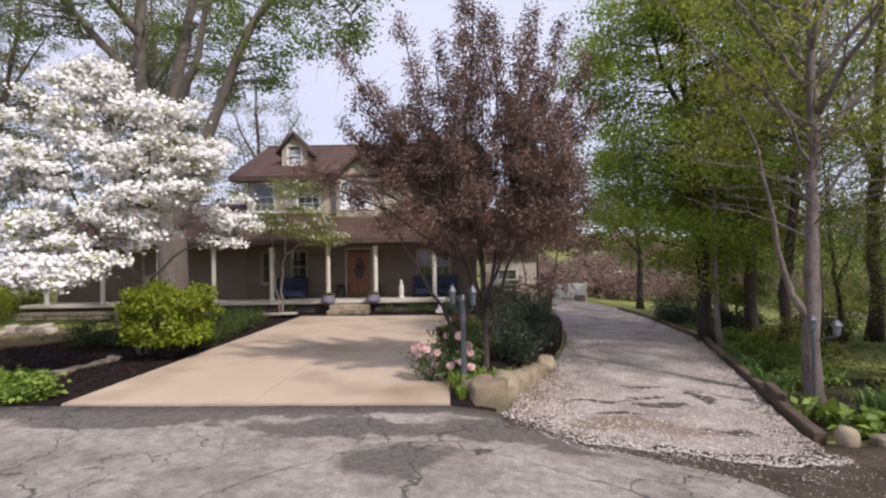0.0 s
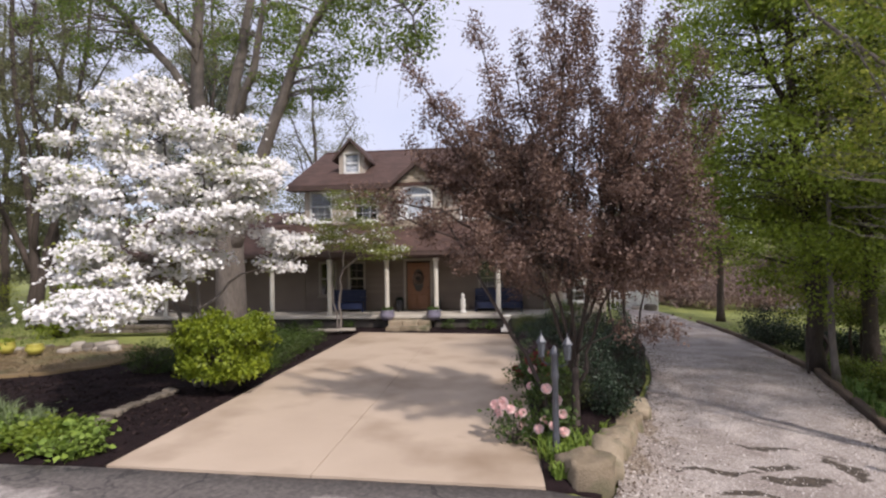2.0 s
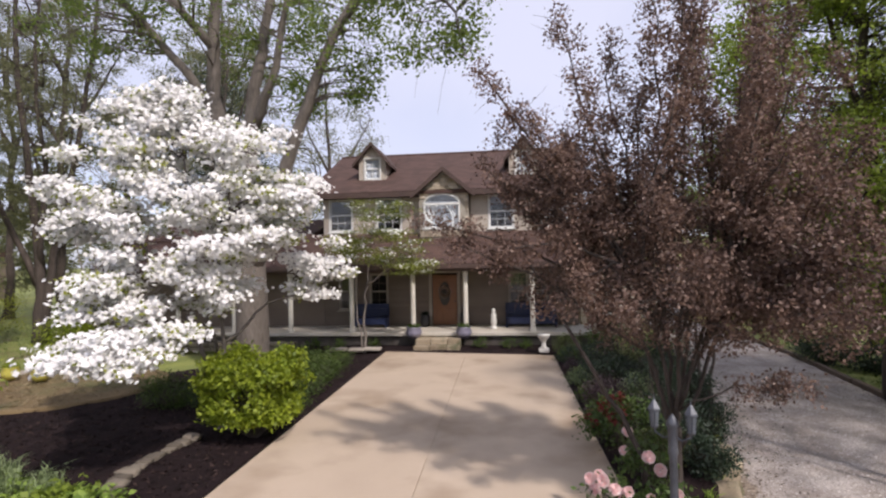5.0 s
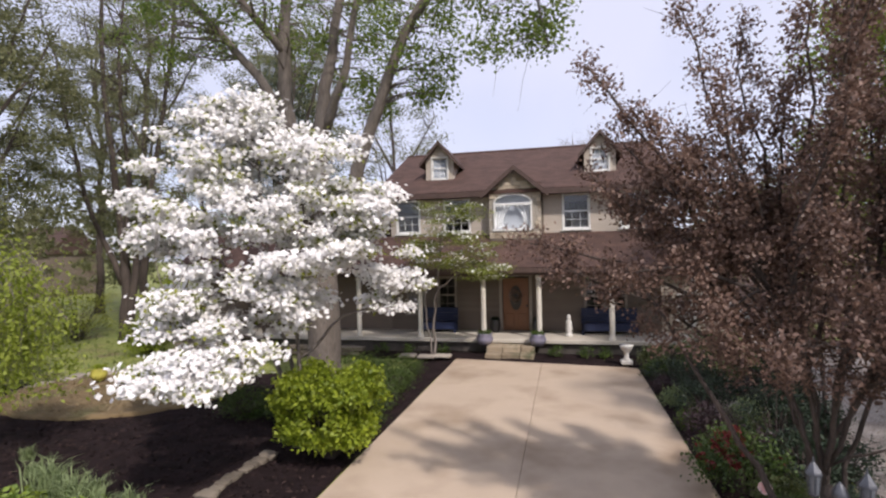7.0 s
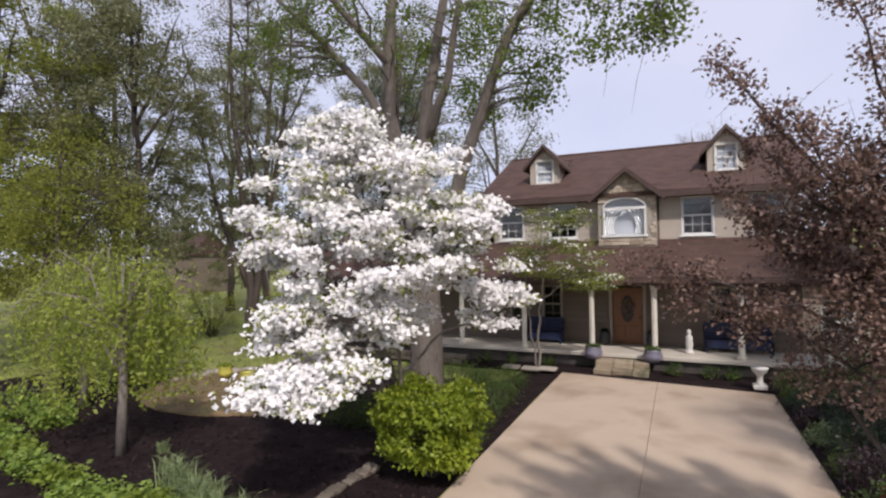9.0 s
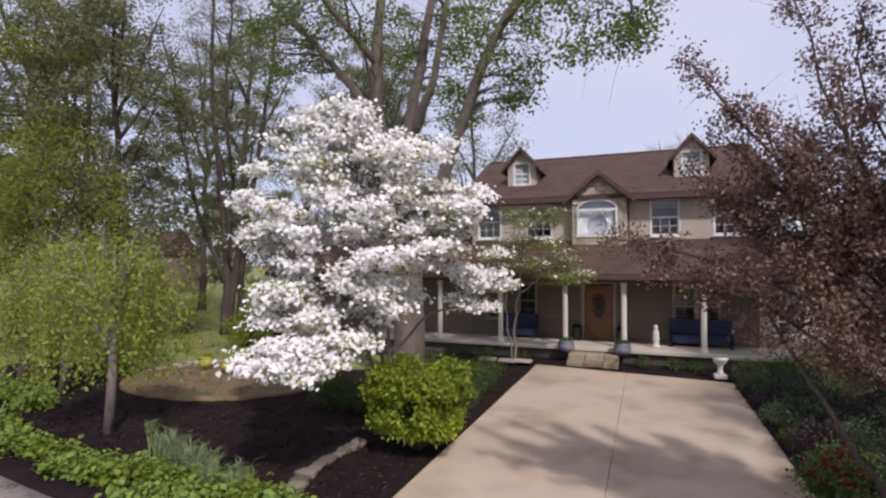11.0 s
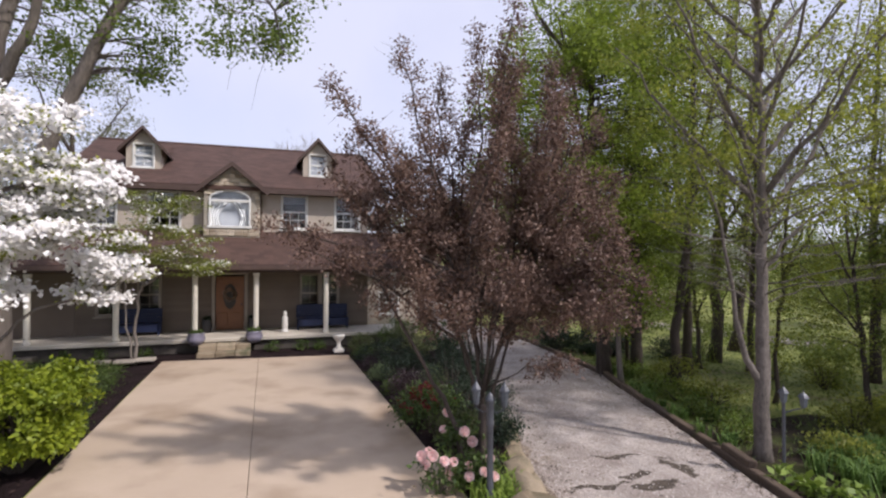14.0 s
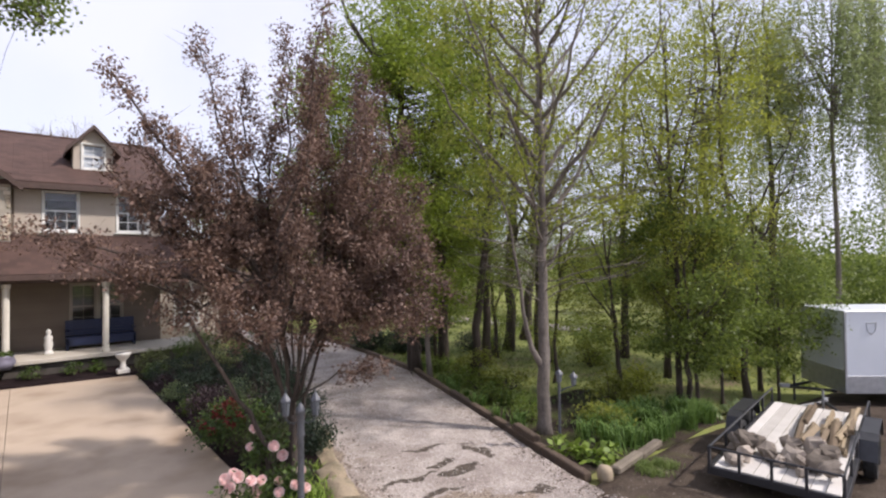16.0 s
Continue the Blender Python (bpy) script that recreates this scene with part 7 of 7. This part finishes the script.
steps = thing("porch_steps", (-4.05, 22.9, 0.0), "two broad tan stone steps up to the porch", "steps", kind="structure")
for k, (y0, y1, z1) in enumerate([(22.35, 23.0, 0.18), (22.85, 23.48, 0.36)]):
    for j, (xa, xb) in enumerate([(-4.9, -4.33), (-4.32, -3.7), (-3.69, -3.2)]):
        part("step_stone", Shape().box(((xa + xb) / 2, (y0 + y1) / 2 + 0.01 * ((j + k) % 2), z1 / 2), (xb - xa - 0.01, y1 - y0, z1), 0.02), SANDSTONE, steps)
# tree shade is put into this wall by giving it the darker edging stone
wall_low = thing("low_stone_wall", (-13, 22.6, -0.1), "low dry-laid brown stone wall before the porch, tree shade in its colour", "stone wall", kind="structure")
rng = np.random.default_rng(520)
for lay in range(2):
    x = -17.8 + 0.1 * lay
    while x < -9.8:
        w = rng.uniform(0.3, 0.6)
        part("stone", Shape().box((x + w / 2, 22.7 + rng.normal() * 0.02, -0.05 + 0.17 * lay + 0.08), (w - 0.02, 0.34, 0.155), 0.025), EDGESTONE, wall_low)
        x += w
for k, (x, y) in enumerate([(-6.9, 22.0), (-6.35, 22.15), (-7.6, 22.05)]):
    solid("flagstone", Shape().box((x, y, 0.12), (0.6, 0.4, 0.1), 0.03), GREYSTONE, "flat grey flagstone at the porch bed", "stone", at=(x, y, 0.05))

# stones of the gable face
rng = np.random.default_rng(530)


def veneer():
    z = 4.25
    while z < 6.95:
        h = rng.uniform(0.1, 0.17)
        x = -5.0
        while x < -2.97:
            w = min(rng.uniform(0.16, 0.4), -2.96 - x)
            cx, cz = x + w / 2, z + h / 2
            half = 1.02 if cz < 6.1 else max(0.0, 1.02 * (6.95 - cz) / 0.85)
            inside = abs(cx + 3.98) + w / 2 < half + 0.03
            open_ = (cx + w / 2 > -4.87 and cx - w / 2 < -3.26 and 4.52 < cz < 5.72) or ((cx + 4.065) / 0.83) ** 2 + ((cz - 5.66) / 0.46) ** 2 < 1.15 and cz > 5.6
            if inside and not open_ and w > 0.06:
                part("stone", Shape().box((cx, GY + 0.035 - rng.uniform(0, 0.025), cz), (w - 0.015, 0.05, h - 0.015), 0.014), VENEER, bayp)
            x += w
        z += h


veneer()


# white lattice gate and fence at the end of the gravel
fence = thing("white_fence", (8.4, 38.2, float(gz(8, 38))), "weathered white board fence with a barred gate", "fence")
gate = part("gate", Shape().box((7.35, 38.17, 0.42), (1.0, 0.06, 0.09), 0.01).box((7.35, 38.17, -0.75), (1.0, 0.06, 0.09), 0.01), WHITE, fence)
for k in range(4):
    part("gate_bar", Shape().box((6.9 + 0.3 * k, 38.17, -0.165), (0.07, 0.05, 1.2), 0.008), WHITE, gate)
part("gate_rail", Shape().box((7.35, 38.165, -0.15), (0.95, 0.04, 0.07), 0.008), WHITE, gate)
for k in range(4):
    part("post", Shape().box((7.95 + 0.66 * k, 38.2, -0.25), (0.1, 0.1, 1.5), 0.01), WHITE, fence)
for k in range(14):
    part("board", Shape().box((8.03 + 0.138 * k, 38.24, -0.25 + 0.03 * (k % 3)), (0.132, 0.025, 1.25), 0.004), WHITE, fence)
stone_row("rock", [(8.1, 37.7), (8.9, 37.75), (9.7, 37.6)], 0.6, GREYSTONE, "brown field rock piled against the white fence", "rock", 15, group="rocks by the fence")

# dark lamp post with two small lanterns behind the timber kerb
stake = thing("garden_lamp", (6.3, 10.3, float(gz(6.3, 10.3))), "dark metal garden lamp post with two small lanterns", "lamp post")
part("post", Shape().tube([(0, 0, 0), (0, 0, 1.48)], 0.03, 10), PEWTER, stake, local=True)
part("arm", Shape().tube([(0, 0, 1.3), (0.14, -0.08, 1.36), (0.29, -0.16, 1.4)], 0.014, 8), PEWTER, stake, local=True)
for x, y, z in ((0.0, 0.0, 1.48), (0.29, -0.16, 1.4)):
    lantern = part("lantern", Shape().lathe((x, y, z), [(0.03, 0), (0.055, 0.03), (0.075, 0.19)], 6), FROST, stake, "dark lantern with dull panes", local=True)
    part("lantern_cap", Shape().lathe((x, y, z + 0.19), [(0.1, 0), (0.07, 0.05), (0.012, 0.1), (0.012, 0.14)], 6), PEWTER, lantern, local=True)
solid("marker_post", Shape().tube([(8.35, 18.6, -0.85), (8.35, 18.6, 0.75)], 0.035, 8), BARK_DARK, "thin dark wooden post beside the gravel", "post", at=(8.35, 18.6, -0.85))
solid("marker_post", Shape().tube([(-9.4, 19.5, -0.1), (-9.4, 19.5, 1.3)], 0.03, 8), PLASTER, "thin pale post in the garden bed", "post", at=(-9.4, 19.5, -0.1))

# yellow metal bench far across the garden
yb = thing("garden_bench", (-23.1, 27.6, float(gz(-23.1, 27.6))), "yellow metal garden bench on the lawn", "bench")
part("seat", Shape().box((0, 0, 0.45), (1.3, 0.4, 0.04), 0.01), YELLOW, yb, local=True)
part("backrest", Shape().box((0, 0.2, 0.86), (1.3, 0.04, 0.06), 0.01).box((0, 0.2, 0.6), (1.3, 0.04, 0.06), 0.01).box((-0.62, 0.2, 0.73), (0.06, 0.04, 0.3)).box((0.62, 0.2, 0.73), (0.06, 0.04, 0.3)), YELLOW, yb, local=True)
for sx in (-0.58, 0.58):
    for sy in (-0.17, 0.19):
        part("leg", Shape().box((sx, sy, 0.22), (0.05, 0.05, 0.44), 0.006), YELLOW, yb, local=True)


# ---- trailers ----
def wheel(parent, x, y, z, r=0.33, w=0.2):
    m = [(r * 0.62, -w / 2), (r * 0.95, -w / 2), (r, -w * 0.3), (r, w * 0.3), (r * 0.95, w / 2), (r * 0.62, w / 2)]
    ty = Shape()
    n = 22
    vs, fs = [], []
    for k in range(n):
        a = 2 * math.pi * k / n
        for rr, o in m:
            vs.append((x + rr * math.cos(a), y + o, z + rr * math.sin(a)))
    q = len(m)
    for k in range(n):
        for i in range(q):
            i2, k2 = (i + 1) % q, (k + 1) % n
            fs.append((k * q + i, k * q + i2, k2 * q + i2, k2 * q + i))
    ty.add(vs, fs)
    wh = part("wheel", Shape().prism([(x + r * 0.62 * math.cos(2 * math.pi * k / 18), z + r * 0.62 * math.sin(2 * math.pi * k / 18)) for k in range(18)], "y", y - w * 0.25, y + w * 0.25), PLATE, parent, local=True)
    part("tyre", ty, RUBBER, wh, local=True)


def utility_trailer(m):
    """A flat trailer: length along x from 0 to 5.2, 2.0 wide, its bed 0.5 above the ground."""
    ob = thing("utility_trailer", (0, 0, 0), "black steel utility trailer with pale board deck", "trailer")
    L, W, H = 5.4, 1.9, 0.5
    fr = Shape()
    for sy in (-1, 1):
        fr.box((L / 2, sy * W / 2, H - 0.05), (L, 0.07, 0.14), 0.008)
    for x in (0.03, L - 0.03):
        fr.box((x, 0, H - 0.05), (0.07, W, 0.14), 0.008)
    fr.tube([(L, -0.5, H - 0.06), (L + 1.1, 0, H - 0.06)], 0.045, 6).tube([(L, 0.5, H - 0.06), (L + 1.1, 0, H - 0.06)], 0.045, 6)
    part("frame", fr, BLACK, ob, local=True)
    for k in range(9):
        part("deck_board", Shape().box((L / 2, -W / 2 + 0.14 + 0.2 * k, H + 0.015), (L - 0.1, 0.19, 0.04), 0.005), DECK, ob, local=True)
    for sy in (-1, 1):
        y = sy * W / 2
        part("rail", Shape().tube([(0, y, H + 0.36), (L, y, H + 0.36)], 0.022, 6), BLACK, ob, local=True)
        for k in range(6):
            part("stake", Shape().box((0.04 + (L - 0.08) * k / 5, y, H + 0.17), (0.045, 0.045, 0.38), 0.005), BLACK, ob, local=True)
        fn = Shape()
        prof = [(2.2, 0.48), (2.35, 0.8), (2.6, 0.88), (3.8, 0.88), (4.05, 0.8), (4.2, 0.48)]
        for (xa, za), (xb, zb) in zip(prof[:-1], prof[1:]):
            ang = math.atan2(zb - za, xb - xa)
            fn.box(((xa + xb) / 2, sy * (W / 2 + 0.16), (za + zb) / 2), (math.dist((xa, za), (xb, zb)) + 0.02, 0.27, 0.025), 0, Matrix.Rotation(-ang, 3, "Y"))
        part("fender", fn, BLACK, ob, local=True)
        for x in (2.75, 3.65):
            wheel(ob, x, sy * (W / 2 + 0.16), 0.33)
    part("rail", Shape().tube([(0, -W / 2, H + 0.36), (0, W / 2, H + 0.36)], 0.022, 6), BLACK, ob, local=True)
    for k in range(5):
        part("stake", Shape().box((0.0, -W / 2 + W * k / 4, H + 0.17), (0.045, 0.045, 0.38), 0.005), BLACK, ob, local=True)
    part("coupler", Shape().box((L + 1.15, 0, H - 0.03), (0.3, 0.12, 0.12), 0.02), PLATE, ob, local=True)
    part("jack", Shape().tube([(L + 0.85, 0, 0.02), (L + 0.85, 0, H + 0.3)], 0.03, 8), PLATE, ob, local=True)
    ob.matrix_world = m
    ORIGIN[ob] = m.translation
    return ob


TM = Matrix.Translation((6.9, 6.45, float(gz(8.5, 6.5)) + 0.02)) @ Matrix.Rotation(radians(8), 4, "Z")
utility_trailer(TM)
rng = np.random.default_rng(540)
for k in range(24):
    p = TM @ Vector((0.3 + rng.random() * 1.3, -0.78 + 1.56 * rng.random(), 0))
    sz = rng.uniform(0.2, 0.5)
    h = sz * rng.uniform(0.5, 0.85)
    z = TM.translation.z + 0.535 + 0.12 * (k % 3 == 0)
    sh = Shape().blob((0, 0, 0), (sz, sz * rng.uniform(0.6, 0.95), h), seed=600 + k, rough=0.55, rings=5, sides=7, block=0.85)
    ob = solid("rock", sh, ROCK, "brown-grey angular field rock loaded on the trailer", "rock", "rocks on the trailer")
    ob.matrix_world = Matrix.Translation((p.x, p.y, z + h * 0.46)) @ Matrix.Rotation(rng.random() * 6.28, 4, "Z") @ Matrix.Rotation(rng.normal() * 0.15, 4, "X")
for k in range(30):
    p = TM @ Vector((2.2 + rng.random() * 1.9, -0.78 + 0.85 * rng.random() ** 1.3, 0))
    z = TM.translation.z + 0.56 + 0.04 * (k % 6)
    a, b = rng.uniform(0.5, 1.0), rng.uniform(0.45, 1.0)
    w, h = rng.uniform(0.035, 0.07), rng.uniform(0.025, 0.05)
    ob = solid("split_log", Shape().prism([(-w, -h), (w, -h * 0.8), (w * 0.5, h), (-w * 0.4, h * 1.2)], "x", -a, b), PLANK, "split rail of pale weathered wood lying on the trailer", "log", "wood on the trailer")
    ob.matrix_world = Matrix.Translation((p.x, p.y, z)) @ Matrix.Rotation(radians(8) + rng.normal() * 0.07, 4, "Z") @ Matrix.Rotation(rng.normal() * 0.35, 4, "X") @ Matrix.Rotation(rng.normal() * 0.03, 4, "Y")


def box_trailer(m):
    ob = thing("cargo_trailer", (0, 0, 0), "white enclosed cargo trailer with grey stone guard", "trailer")
    W, L, H = 2.0, 4.6, 2.42
    part("body", Shape().prism([(0, -W / 2), (0.0, W / 2), (L, W / 2), (L, -W / 2)], "z", 0.5, 0.5 + H), ALLOY, ob, local=True)
    part("stone_guard", Shape().box((-0.012, 0, 0.84), (0.02, W - 0.04, 0.68), 0.004), PLATE, ob, local=True)
    part("roof_cap", Shape().box((L / 2, 0, 0.5 + H + 0.02), (L + 0.06, W + 0.06, 0.06), 0.02), ALLOY, ob, local=True)
    for sy in (-1, 1):
        part("corner_trim", Shape().box((0.0, sy * W / 2, 0.5 + H / 2), (0.07, 0.07, H), 0.015), PLATE, ob, local=True)
        part("side_guard", Shape().box((L / 2, sy * (W / 2 + 0.008), 0.76), (L - 0.1, 0.016, 0.52), 0.004), PLATE, ob, local=True)
        for x in (2.2, 3.0):
            wheel(ob, x, sy * (W / 2 - 0.08), 0.34)
    part("emblem", Shape().tube([(0.9, -W / 2 - 0.012, 2.62), (0.62, -W / 2 - 0.012, 2.6), (0.64, -W / 2 - 0.012, 2.38), (0.76, -W / 2 - 0.012, 2.26), (0.88, -W / 2 - 0.012, 2.38), (0.9, -W / 2 - 0.012, 2.62)], 0.012, 5), PLATE, ob, local=True)
    tg = Shape().tube([(0, -0.6, 0.47), (-1.1, 0, 0.47)], 0.05, 6).tube([(0, 0.6, 0.47), (-1.1, 0, 0.47)], 0.05, 6)
    part("tongue", tg, BLACK, ob, local=True)
    part("coupler", Shape().box((-1.2, 0, 0.5), (0.3, 0.12, 0.12), 0.02), PLATE, ob, local=True)
    part("jack", Shape().tube([(-0.9, 0, 0.02), (-0.9, 0, 0.85)], 0.035, 8), BLACK, ob, local=True)
    ob.matrix_world = m
    ORIGIN[ob] = m.translation


box_trailer(Matrix.Translation((17.1, 8.34, float(gz(17, 8.5)) + 0.02)) @ Matrix.Rotation(radians(-42), 4, "Z"))

# a neighbour's house far beyond the lawn
far = thing("far_house", (-70, 61, float(gz(-70, 61))), "distant brown-roofed house among the trees", "house")
part("wall", Shape().box((-70, 61, 1.9), (7, 7, 6.0)), PORCH_WALL, far)
part("roof", Shape().prism([(57.0, 4.7), (61, 8.4), (65.0, 4.7)], "x", -73.8, -66.2), ROOFING, far)
for x in (-71.7, -68.3):
    window(far, x - 0.5, x + 0.5, 1.2, 2.6, 57.45, 2, 2, paint=TRIM)
